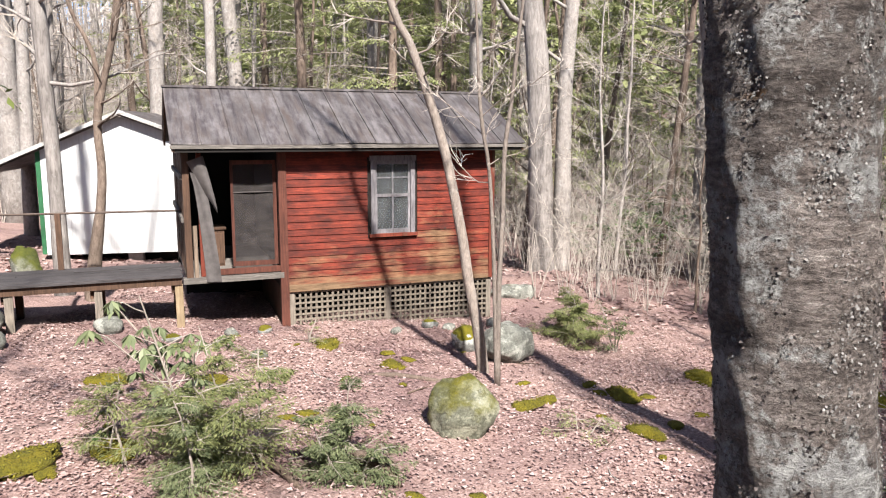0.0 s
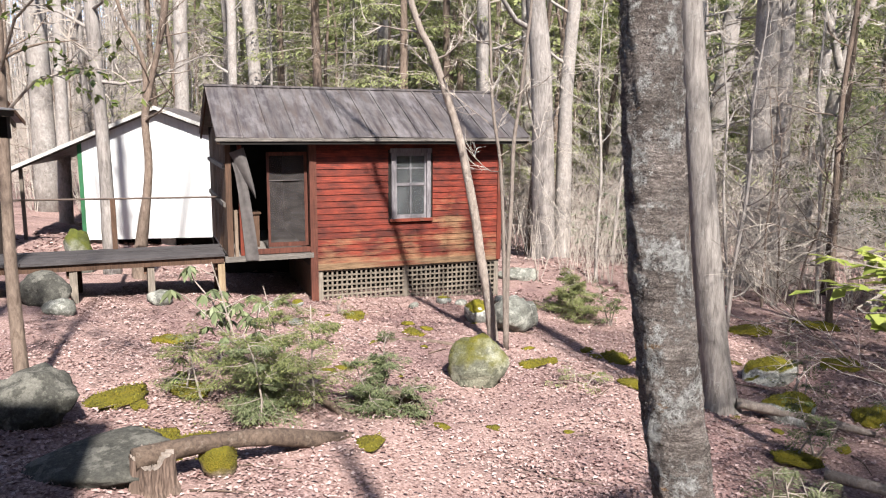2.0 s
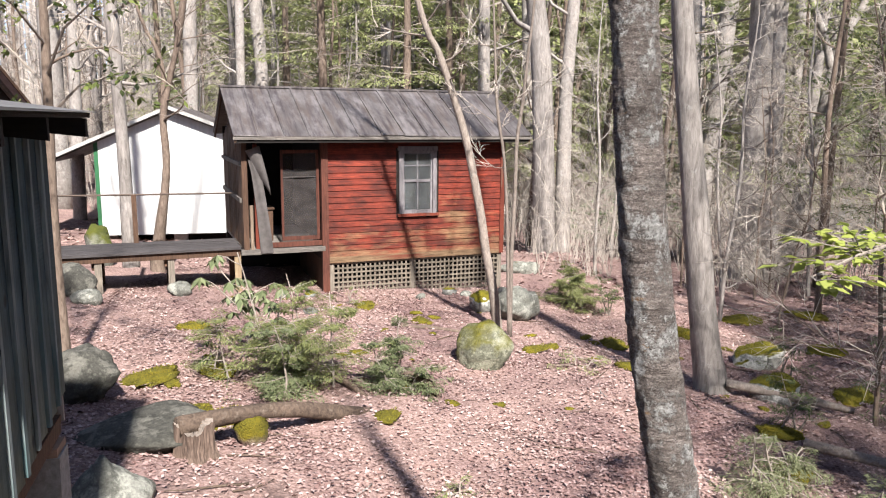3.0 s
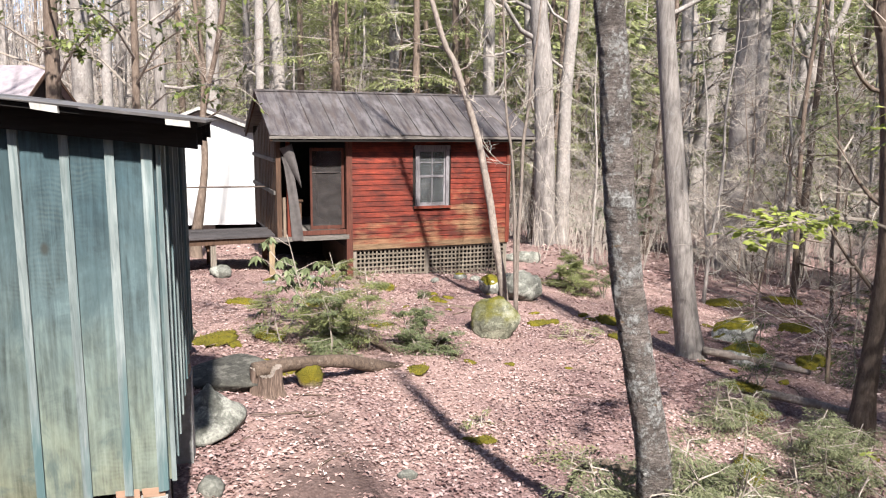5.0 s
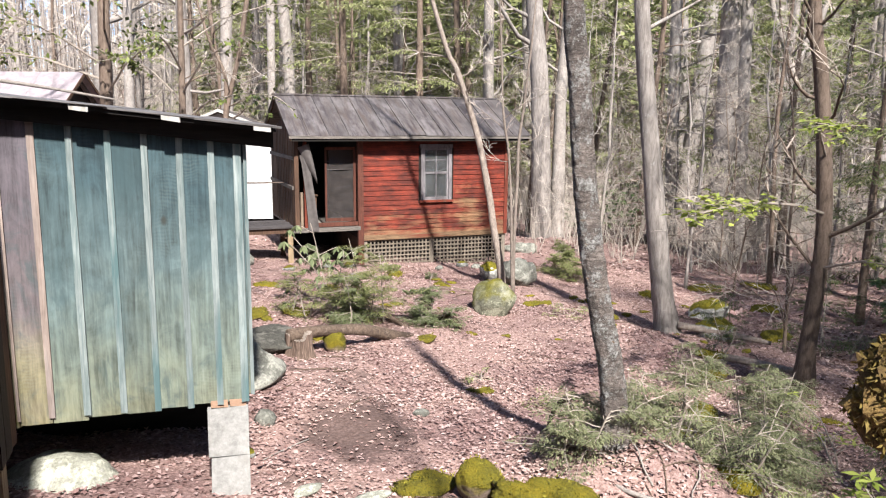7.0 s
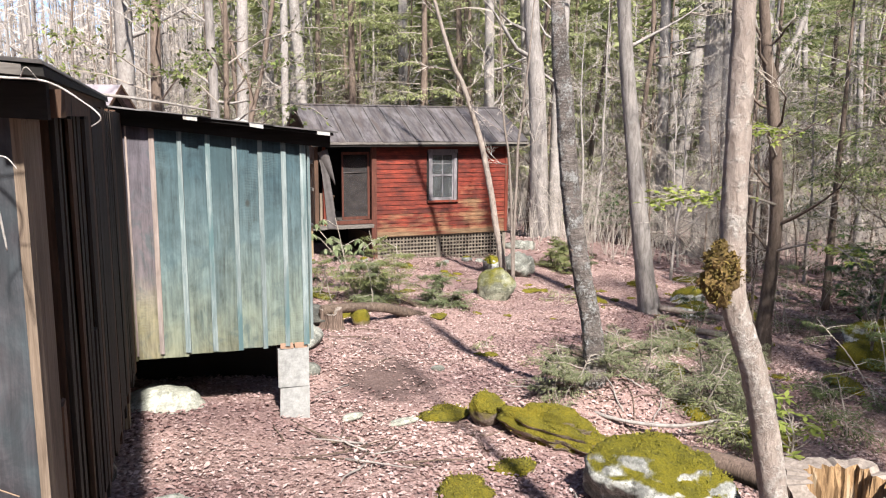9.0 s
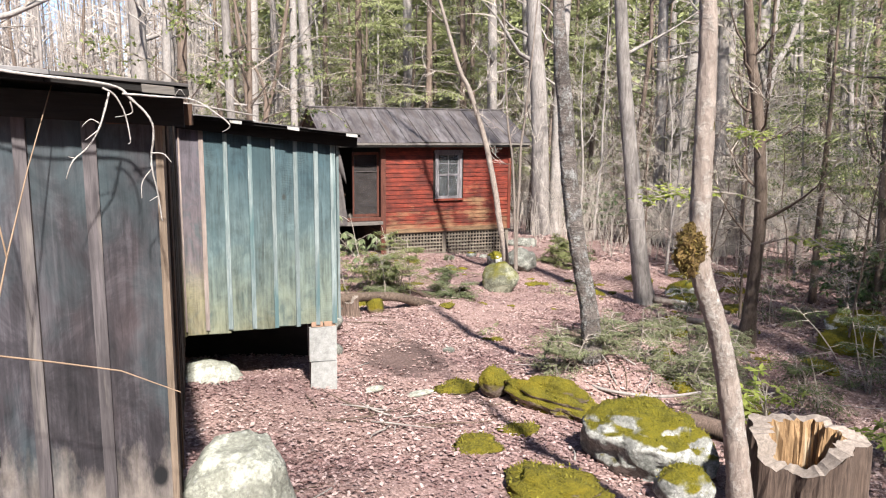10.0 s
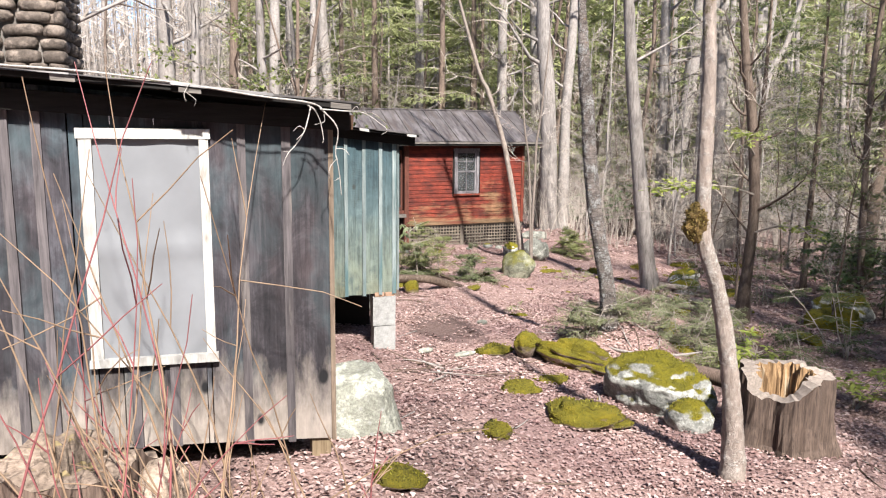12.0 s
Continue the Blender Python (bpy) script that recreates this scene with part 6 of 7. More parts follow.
def brushwood():
    """Thin bare brush that stands between the trunks of the wood."""
    rng = np.random.default_rng(83)
    s, n = Soup(), 0
    while n < 3400:
        y = rng.uniform(14.5, 62)
        x = rng.uniform(-0.68, 0.68) * (y + 9)
        if not clear_of(x, y):
            continue
        n += 1
        z, k = gz(x, y), 0.6 + y / 40
        for _ in range(5):
            a, h = rng.random() * 6.28, rng.uniform(0.7, 2.4) * k
            out = rng.uniform(0.15, 0.7)
            mid = np.array([x + math.cos(a) * h * out * 0.4, y + math.sin(a) * h * out * 0.4, z + h * 0.6])
            tip = np.array([x + math.cos(a) * h * out, y + math.sin(a) * h * out, z + h * rng.uniform(0.75, 1.1)])
            s.add(*tube([(x, y, z - 0.1), mid, tip], (0.006 * k, 0.0045 * k, 0.002 * k), 3, False))
            for _ in range(3):
                b = rng.random() * 6.28
                q = mid + (tip - mid) * rng.random()
                s.add(*tube([q, q + np.array([math.cos(b), math.sin(b), rng.uniform(-0.1, 0.9)]) * h * rng.uniform(0.15, 0.4)], (0.0035 * k, 0.0015 * k), 3, False))
    tagged(new("brushwood", mesh_of("brushwood", s.verts(), s.f, TWIG_PALE)), "bare grey brush between the forest trunks", "brush", kind="stuff")


def sky_blocking_woods():
    """Unseen woods added on the clearing's sunny side to block low sky light."""
    rng = np.random.default_rng(77)
    s, VV, FF, n0 = Soup(), [], [], 0
    for i in range(300):
        a = rng.uniform(-1.9, 1.9) - math.pi / 2
        d = rng.uniform(22, 48)
        x, y = d * math.cos(a), d * math.sin(a) + 2
        z, h, r = gz(x, y), d * rng.uniform(0.38, 0.52), rng.uniform(0.08, 0.2)
        s.add(*tube([(x, y, z - 0.3), (x, y, z + h)], (r, 0.03), 5, False))
        n = 90
        t = rng.random(n)
        b, rad = rng.random(n) * 6.28, (1.1 - t) * h * 0.26 * np.sqrt(rng.random(n)) + 0.1
        P = np.stack([x + rad * np.cos(b), y + rad * np.sin(b), z + 0.5 + t * h], 1)
        D = np.stack([np.cos(b), np.sin(b), rng.uniform(-0.8, 0.1, n)], 1)
        V, F = blades(P, D, rng.normal(0, 0.6, (n, 3)) + np.array([0, 0, 1]), rng.uniform(0.7, 1.5, n), rng.uniform(0.25, 0.5, n))
        VV.append(V)
        FF.append(F + n0)
        n0 += len(V)
    tagged(new("far_trunks", mesh_of("far_trunks", s.verts(), s.f, BARK_GREY, True)), "unseen trunks added on the clearing's sunny side to block sky light", "woods", kind="stuff")
    tagged(new("far_evergreens", quick_mesh("far_evergreens", np.concatenate(VV), np.concatenate(FF), HEMLOCK)), "unseen evergreen foliage added on the clearing's sunny side to block sky light", "woods", kind="stuff")


far_woods()
brushwood()
sky_blocking_woods()


# ---- stones, moss ----
def boulder(name, x, y, rx, ry, rz, mat, label, seed, sink=0.25, turn=0, sub=4, flat=0.0, group="", category="rock", rough=0.16, top=None, boxy=1.0, taper=0.0, facet=0.55):
    rng = random.Random(seed)
    off = Vector((rng.uniform(0, 50), rng.uniform(0, 50), rng.uniform(0, 50)))
    bm = bmesh.new()
    bmesh.ops.create_icosphere(bm, subdivisions=sub, radius=1)
    for v in bm.verts:
        d = v.co.normalized()
        k = 1 + rough * 1.5 * noise.noise(d * 1.1 + off) + rough * noise.noise(d * 2.6 + off) + rough * 0.4 * noise.noise(d * 6 + off) + rough * 0.22 * noise.noise(d * 15 + off)
        # broad facets, as split stone has
        for i in range(6):
            n = Vector((math.sin(seed + i * 2.1), math.cos(seed * 1.7 + i * 1.3), 0.5 * math.sin(i + seed))).normalized()
            lim = 0.70 + 0.1 * math.sin(seed + i)
            if d.dot(n) * k > lim:
                k = k * (1 - facet) + facet * lim / d.dot(n)
        e = Vector([math.copysign(abs(t) ** boxy, t) for t in d])
        p = Vector((e.x * rx * (1 - taper * e.z), e.y * ry * (1 - taper * e.z), e.z * rz)) * k
        if flat and p.z > rz * (1 - flat):
            p.z = rz * (1 - flat) + (p.z - rz * (1 - flat)) * 0.3
        v.co = p
    me = bpy.data.meshes.new(name)
    bm.to_mesh(me)
    bm.free()
    me.materials.append(mat)
    me.polygons.foreach_set("use_smooth", [True] * len(me.polygons))
    ob = new(name, me)
    z = gz(x, y) + rz * (1 - 2 * sink) if top is None else top - rz
    ob.matrix_basis = Matrix.Translation((x, y, z)) @ pose(0, 0, 0, rng.uniform(-6, 6), rng.uniform(-6, 6), turn)
    if mat in (MOSS, ROCK_MOSS) and max(rx, ry) > 0.15:
        nr = np.random.default_rng(seed)
        faces = [(f.center.copy(), f.normal.copy()) for f in me.polygons if f.normal.z > (0.05 if mat == MOSS else 0.62)]
        m = int((2600 if mat == MOSS else 1500) * rx * ry * 2.4)
        if faces and m:
            pick = nr.integers(0, len(faces), m)
            C = np.array([faces[i][0] for i in pick]) + nr.normal(0, 0.012, (m, 3))
            N = np.array([faces[i][1] for i in pick])
            D = N + nr.normal(0, 0.7, (m, 3))
            V, F = blades(C - N * 0.006, D, nr.normal(0, 1, (m, 3)), nr.uniform(0.012, 0.034, m), nr.uniform(0.008, 0.016, m))
            tagged(under(new("moss_fuzz", quick_mesh("moss_fuzz", V, F, MOSS_TUFT)), ob), kind="stuff")
    return tagged(ob, label, category, group)


boulder("boulder", 0.02, 7.38, 0.38, 0.36, 0.34, ROCK_OLIVE, "rounded olive grey boulder with green moss round its foot", 3, 0.22)
boulder("boulder", 0.62, 10.15, 0.40, 0.34, 0.32, ROCK_GREY, "smooth pale grey boulder behind a slender tree", 4, 0.2)
boulder("boulder", 0.10, 10.45, 0.27, 0.25, 0.22, ROCK_MOSS, "small mossy stone beside the pale boulder", 5, 0.25)
boulder("boulder", -2.06, -3.22, 0.37, 0.34, 0.42, ROCK_PALE, "pale greenish split boulder by the dark shed's corner", 6, 0.15, 14, 5, top=-0.25, boxy=0.55, taper=0.14, rough=0.1)
boulder("boulder", -2.7, 2.78, 0.3, 0.3, 0.25, ROCK_GREY, "pale pointed boulder beside the teal shed", 7, 0.2, 40, taper=0.75, rough=0.14, boxy=0.9)
# this slab and the next boulder carry the shed's shade in their colour
boulder("flat_rock", -3.0, 4.2, 0.62, 0.5, 0.16, ROCK_SHADED, "flat grey rock slab with yellow moss, darkened for shade", 8, 0.3, 10, flat=0.4)
boulder("boulder", -4.05, 5.0, 0.42, 0.34, 0.30, ROCK_SHADED, "mossy boulder coloured dark for the shed's shade", 9, 0.25)
boulder("boulder", -4.95, 10.15, 0.24, 0.2, 0.13, ROCK_GREY, "pale stone under the boardwalk", 10, 0.2, 0, 3)
boulder("boulder", -6.35, 9.4, 0.42, 0.32, 0.3, ROCK_SHADED, "dark stone in the shade under the boardwalk end", 11, 0.2)
boulder("boulder", -5.85, 8.85, 0.26, 0.22, 0.15, ROCK_GREY, "pale stone at a boardwalk leg", 12, 0.25, 0, 3)
boulder("standing_stone", -7.25, 12.2, 0.26, 0.24, 0.5, MOSS_STONE, "upright stone furred with green moss", 13, 0.2)
boulder("boulder", -0.36, 0.50, 0.2, 0.2, 0.19, MOSS, "small boulder wrapped in yellow moss", 14, 0.25)
boulder("boulder", 0.2, 0.1, 0.56, 0.22, 0.18, MOSS, "long boulder wrapped in thick yellow moss", 15, 0.25, -32, 5, rough=0.26, facet=0.1)
boulder("boulder", 0.88, -1.2, 0.55, 0.40, 0.36, ROCK_MOSS, "big boulder with a moss cap and bare grey face", 16, 0.22, -22, 5, top=-0.70, rough=0.17, facet=0.15)
boulder("boulder", 0.97, -1.9, 0.25, 0.2, 0.2, ROCK_MOSS, "small grey stone with moss beside the big boulder", 17, 0.25, 0, 4, top=-0.93)
boulder("boulder", -3.42, 0.18, 0.46, 0.32, 0.26, ROCK_PALE, "pale grey boulder under the teal shed", 18, 0.25, 5, top=-0.80, taper=0.25, rough=0.08)
boulder("boulder", 6.0, 5.3, 0.6, 0.45, 0.34, ROCK_MOSS, "mossy boulder under the hemlocks", 19, 0.25)
boulder("boulder", 5.3, 4.2, 0.5, 0.4, 0.26, MOSS, "low boulder fully covered with moss", 20, 0.3)
boulder("boulder", 3.55, 6.9, 0.34, 0.28, 0.22, ROCK_MOSS, "mossy stone by a fallen branch", 21, 0.3)
boulder("boulder", 3.95, 8.5, 0.4, 0.3, 0.22, ROCK_MOSS, "mossy stone in the leaf litter", 22, 0.3)
boulder("boulder", -2.12, 4.3, 0.16, 0.15, 0.17, MOSS, "mossy stone under the fallen log", 23, 0.2, 0, 3)
boulder("boulder", 1.0, 14.6, 0.5, 0.36, 0.2, ROCK_GREY, "low pale stone beside the cabin", 24, 0.3)
boulder("boulder", -3.35, -1.6, 0.3, 0.24, 0.2, ROCK_GREY, "pale stone beside the dark shed", 25, 0.25, 0, 3)
for x, y, a in ((-1.18, 0.38, 30), (-1.68, 0.42, 60)):
    boulder("flat_stone", x, y, 0.17, 0.08, 0.03, ROCK_PALE, "flat pale stone lying on the leaf litter", 140 + a, 0.2, a, 3, group="flat stones")
for i, (x, y, r) in enumerate(((-0.5, 11.6, 0.16), (-0.2, 11.5, 0.13), (-1.0, 11.25, 0.12), (-2.9, 10.75, 0.15), (-3.3, 10.4, 0.13), (-2.6, 9.3, 0.14), (-4.0, 10.0, 0.14), (0.5, 11.9, 0.17), (-2.3, 1.6, 0.14), (-2.3, 0.95, 0.1), (-0.9, 2.2, 0.09))):
    boulder("stone", x, y, r, r * 0.8, r * 0.55, ROCK_GREY if i % 3 else ROCK_MOSS, "small half buried stone in the leaf litter", 40 + i, 0.3, i * 37, 2, group="small stones")
for i, (x, y, rx, h) in enumerate(((-0.05, -2.0, 0.40, 0.17), (-0.6, -1.27, 0.23, 0.08), (-0.92, -2.86, 0.16, 0.08), (-1.63, -4.35, 0.2, 0.06), (-0.8, 0.62, 0.25, 0.09), (-3.62, 5.75, 0.34, 0.08), (-3.05, 6.15, 0.26, 0.07), (-3.0, 4.9, 0.3, 0.07), (-2.55, 4.75, 0.28, 0.07), (-0.98, 5.05, 0.16, 0.05),
                                     (1.95, 7.55, 0.19, 0.08), (0.75, 8.2, 0.18, 0.07), (1.0, 8.6, 0.16, 0.05), (2.75, 4.6, 0.2, 0.07), (3.1, 5.6, 0.25, 0.07), (4.6, 7.1, 0.3, 0.1), (2.0, 8.9, 0.22, 0.06), (3.3, 9.8, 0.3, 0.09), (5.4, 9.5, 0.35, 0.1), (-1.9, 10.2, 0.24, 0.05), (-0.9, 9.5, 0.2, 0.05),
                                     (-3.9, 7.9, 0.24, 0.06), (-2.9, 8.3, 0.2, 0.05), (1.7, 0.9, 0.22, 0.09), (2.3, 0.4, 0.25, 0.1), (1.5, 2.0, 0.3, 0.09), (2.1, 2.9, 0.22, 0.08), (2.4, -3.6, 0.35, 0.1), (-0.3, 3.2, 0.14, 0.04), (-0.2, -0.6, 0.2, 0.05), (4.2, 2.8, 0.3, 0.1), (6.4, 12.4, 0.4, 0.12), (4.8, 11.5, 0.35, 0.1))):
    boulder("moss_patch", x, y, rx * 1.15, rx * 0.85, h * 0.8, MOSS, "low cushion of yellow green moss on the ground", 70 + i, 0.3, i * 51, 3, group="moss cushions", category="moss", rough=0.42)

for i in range(34):
    rr = random.Random(4200 + i)
    x, y = (rr.uniform(-4.3, 1.6), rr.uniform(4.9, 10.4)) if i < 20 else (rr.uniform(1.3, 4.6), rr.uniform(2.2, 9.5))
    r = rr.uniform(0.05, 0.12)
    boulder("moss_patch", x, y, r * 1.3, r * 0.8, r * 0.3, MOSS, "low cushion of yellow green moss on the ground", 300 + i, 0.3, i * 67, 2, group="moss cushions", category="moss", rough=0.45)


# ---- stumps and logs ----
def hollow_stump(x, y, r, top, label, seed, inner=0.68, notch=2.2, squat=1.0, hollow_mat=ROT, rim_mat=STUMP_TOP, broken=0.0):
    rng = np.random.default_rng(seed)
    base = gz(x, y)
    ob = thing("stump", Matrix.Translation((x, y, base)), label, "stump")
    n, h = 72, top - base
    a = np.linspace(0, 2 * np.pi, n, endpoint=False)
    lobes = 1 + 0.07 * np.sin(a * 5 + seed) + 0.05 * np.sin(a * 9 + 2 * seed) + 0.015 * np.sin(a * 23 + seed) + rng.normal(0, 0.007, n)
    rim = h * (1 - 0.24 * np.exp(-(((a - notch + np.pi) % (2 * np.pi) - np.pi) / 0.75) ** 4)) + rng.normal(0, 0.008, n) + broken * (np.sin(a * 3 + 1) + 0.7 * np.sin(a * 7 + 2) + 0.5 * np.sin(a * 13)) 
    rings = []
    for t, f in ((-0.15, 1.3), (0.0, 1.18), (0.2, 1.04), (0.5, 0.99), (0.8, 0.98), (1.0, 0.97)):
        rr = r * f * (1 + (lobes - 1) * (1.6 if t < 0.3 else 1)) + rng.normal(0, 0.006, n)
        rings.append(np.stack([rr * np.cos(a), rr * np.sin(a) * squat, t * rim], 1))
    V = np.concatenate(rings)
    F = [(i * n + j, i * n + (j + 1) % n, (i + 1) * n + (j + 1) % n, (i + 1) * n + j) for i in range(5) for j in range(n)]
    part("shell", V, F, STUMP, ob, "weathered grey outer wood")
    inn = []
    for t, f in ((1.0, 0.97), (1.01, inner + 0.06), (0.82, inner), (0.45, inner * 0.9), (0.12, inner * 0.8)):
        rr = r * f * lobes + (rng.normal(0, 0.011, n) + 0.018 * np.sin(a * 17 + 3 * t) if f < 0.7 else 0)
        inn.append(np.stack([rr * np.cos(a), rr * np.sin(a) * squat, t * rim + 0.001], 1))
    F = [(j, n + j, n + (j + 1) % n, (j + 1) % n)[::-1] for j in range(n)]
    part("rim", np.concatenate(inn[:2]), F, rim_mat, ob, "grey weathered sawn rim")
    V = np.concatenate(inn + [np.array([[0, 0, 0.08 * h]])])
    F = [(i * n + j, (i + 1) * n + j, (i + 1) * n + (j + 1) % n, i * n + (j + 1) % n)[::-1] for i in range(1, 4) for j in range(n)]
    F += [(4 * n + j, 4 * n + (j + 1) % n, 5 * n) for j in range(n)]
    part("hollow", V, F, hollow_mat, ob, "rotten hollow heartwood")
    return ob


hollow_stump(1.76, -2.1, 0.40, -0.56, "broad hollow tree stump with rotten orange heartwood", 3, 0.55, notch=4.1)
hollow_stump(-3.35, -5.05, 0.40, -0.16, "low rotten stump with split grey wood and moss", 5, 0.42, 1.0, hollow_mat=STUMP_BROKEN, rim_mat=STUMP_BROKEN, broken=0.028)
boulder("stump_chunk", -2.92, -5.0, 0.22, 0.2, 0.22, STUMP_MOSS, "mossy lump of rotten wood beside the stump", 61, 0.2)
hollow_stump(-2.5, 3.95, 0.16, -0.98, "small rotten snag under the log's end", 8, 0.4, 5.0)


def log(name, pts, r, mat, label, seed, category="log", sides=12, lump=0.09):
    P = np.array(pts, float)
    base = P[0].copy()
    ob = thing(name, Matrix.Translation(base), label, category)
    v, f = rough_trunk(P - base, r, sides, lump, seed, 5)
    part("stem", v, f, mat, ob, "", True)
    return ob


log("fallen_log", [(-2.6, 3.85, -1.0), (-2.25, 4.2, -1.03), (-1.85, 4.55, -1.11), (-1.5, 4.9, -1.27), (-1.2, 5.25, -1.42), (-1.05, 5.4, -1.5)], [0.085, 0.075, 0.07, 0.08, 0.065, 0.03], DRIFT, "barkless fallen log resting on a rotten snag", 1)
log("fallen_branch", [(-1.75, 6.1, -1.30), (-1.45, 5.85, -1.35), (-1.15, 5.5, -1.45)], [0.03, 0.035, 0.02], DRIFT, "dead branch on the leaf litter", 2)
log("driftwood", [(-1.05, 6.2, -1.42), (-0.85, 6.1, -1.32), (-0.62, 5.95, -1.36), (-0.5, 5.85, -1.46)], [0.05, 0.07, 0.05, 0.03], DRIFT, "bleached root wood under a shrub", 3)
log("fallen_branch", [(-1.2, 9.0, -1.58), (-0.8, 8.9, -1.53), (-0.1, 8.85, -1.6)], [0.03, 0.035, 0.02], BARK_BROWN, "dark fallen branch on the slope", 4)
log("fallen_log", [(2.95, 6.9, -1.62), (3.4, 6.75, -1.66), (3.9, 6.5, -1.70), (4.2, 6.3, -1.72)], [0.06, 0.055, 0.05, 0.03], BARK_TAN, "pale fallen branch beside the grey tree", 5)
log("fallen_log", [(3.0, 4.9, -1.5), (3.4, 4.6, -1.5), (3.9, 4.2, -1.5)], [0.05, 0.05, 0.03], BARK_TAN, "pale fallen branch in the undergrowth", 6)
log("arched_branch", [(0.28, 1.75, -1.25), (0.36, 1.7, -0.98), (0.52, 1.62, -0.86), (0.72, 1.5, -0.88), (0.92, 1.35, -0.98), (1.1, 1.2, -1.0)], [0.012, 0.022, 0.028, 0.03, 0.03, 0.02], BARK_BROWN, "dark arched dead branch by the tree's foot", 9)
log("fallen_branch", [(0.3, 1.0, -1.1), (0.75, 0.35, -1.12), (1.3, 0.1, -1.1), (1.75, 0.2, -1.08)], [0.012, 0.018, 0.018, 0.01], BARK_PALE, "long pale dead branch on the mossy bank", 10)
log("fallen_log", [(1.15, -0.75, -1.0), (1.5, -1.05, -0.98), (1.75, -1.45, -0.98)], [0.09, 0.09, 0.08], STUMP, "short grey log behind the mossy boulder", 7)
for i in range(110):
    rr = np.random.default_rng(500 + i)
    if i < 16:
        x, y = -1.45 + rr.normal(0, 0.22), -0.45 + rr.normal(0, 0.2)
    elif i < 30:
        x, y = 1.0 + rr.normal(0, 0.5), 0.8 + rr.normal(0, 0.45)
    else:
        x, y = rr.uniform(-2.5, 5) - (1.4 if i > 80 else 0), rr.uniform(-4, 9) + (1.5 if i > 80 else 0)
    ang, ln = rr.uniform(0, 6.28), rr.uniform(0.25, 0.75)
    p = curve_path(rr, (x, y, 0), (math.cos(ang), math.sin(ang), 0), ln, 4, 0.18)
    p[:, 2] = ground_z(p[:, 0], p[:, 1]) + 0.012 + rr.uniform(0, 0.10 if i < 30 else 0.02) * np.linspace(0, 1, 5)
    ob = new("stick", mesh_of("stick", *tube(p - p[0], np.linspace(rr.uniform(0.006, 0.013), 0.004, 5), 5), DRIFT if i % 3 else BARK_PALE, True))
    ob.location = p[0]
    tagged(ob, "dry broken stick lying on the leaves", "stick", "fallen sticks")


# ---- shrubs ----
# lighter copy of the rhododendron leaf, sunlit brightness put into its colour
RHODO_LIT = leafy("pale green rhododendron leaf toned as sunlit", (0.13, 0.165, 0.075), (0.30, 0.34, 0.18), 0.5, 0.3)
def hemlock_shrub(x, y, h, spread, seed, mat, label, dens=1.0, size=0.055, stems=3):
    rng = np.random.default_rng(seed)
    ob = thing("hemlock_shrub", Matrix.Translation((x, y, gz(x, y))), label, "shrub", "evergreen shrubs")
    w, VV, FF, n0 = Soup(), [], [], 0
    for s in range(stems):
        ang = rng.random() * 6.28
        stem = curve_path(rng, (rng.normal(0, spread * 0.18), rng.normal(0, spread * 0.18), -0.05), (math.cos(ang) * 0.35, math.sin(ang) * 0.35, 1), h * rng.uniform(0.7, 1.05), 6, 0.1)
        w.add(*tube(stem, np.linspace(0.014, 0.004, 7), 5, False))
        for b in range(int(15 * dens)):
            t = rng.uniform(0.1, 0.98)
            k = t * 6
            c = int(min(k, 5))
            p0 = stem[c] + (stem[c + 1] - stem[c]) * (k - c)
            a = rng.random() * 6.28
            ln = spread * (1.1 - 0.7 * t) * rng.uniform(0.5, 1.2)
            br = curve_path(rng, p0, (math.cos(a), math.sin(a), rng.uniform(-0.1, 0.4)), ln, 5, 0.12, -0.05)
            w.add(*tube(br, np.linspace(0.006, 0.0015, 6), 3, False))
            V, F = needles_on(rng, br, ln * 0.42, int(170 * dens), size * 0.72)
            VV.append(V)
            FF.append(F + n0)
            n0 += len(V)
    tagged(part("branching", w.verts(), w.f, TWIG, ob), kind="stuff")
    under(new("foliage", quick_mesh("foliage", np.concatenate(VV), np.concatenate(FF), mat)), ob)
    return ob


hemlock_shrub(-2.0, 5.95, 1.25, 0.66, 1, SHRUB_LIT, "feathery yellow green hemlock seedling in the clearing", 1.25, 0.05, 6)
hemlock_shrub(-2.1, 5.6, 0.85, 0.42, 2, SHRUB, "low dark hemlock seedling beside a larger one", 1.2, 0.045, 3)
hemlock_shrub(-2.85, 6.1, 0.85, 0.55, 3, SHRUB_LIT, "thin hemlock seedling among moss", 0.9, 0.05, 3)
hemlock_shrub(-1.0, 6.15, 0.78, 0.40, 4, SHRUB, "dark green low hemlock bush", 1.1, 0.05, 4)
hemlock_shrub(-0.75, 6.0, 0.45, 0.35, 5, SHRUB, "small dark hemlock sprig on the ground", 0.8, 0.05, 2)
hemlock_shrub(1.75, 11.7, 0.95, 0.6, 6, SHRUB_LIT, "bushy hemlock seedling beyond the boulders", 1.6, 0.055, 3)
hemlock_shrub(2.35, 11.2, 0.9, 0.4, 7, HEMLOCK, "thin dark hemlock seedling", 0.5, 0.055, 3)
hemlock_shrub(1.1, 1.1, 0.6, 0.55, 8, WISP, "wispy evergreen growth round the lichen tree's foot", 0.9, 0.042, 5)
hemlock_shrub(0.45, 0.95, 0.55, 0.5, 9, WISP, "wispy evergreen seedling at the foot of a tree", 0.9, 0.042, 4)
hemlock_shrub(1.6, 1.6, 0.6, 0.6, 10, WISP, "loose evergreen seedling on the mossy bank", 0.9, 0.042, 4)
hemlock_shrub(2.35, 3.95, 0.7, 0.5, 11, WISP, "grey green evergreen seedling near the path", 0.9, 0.042, 4)
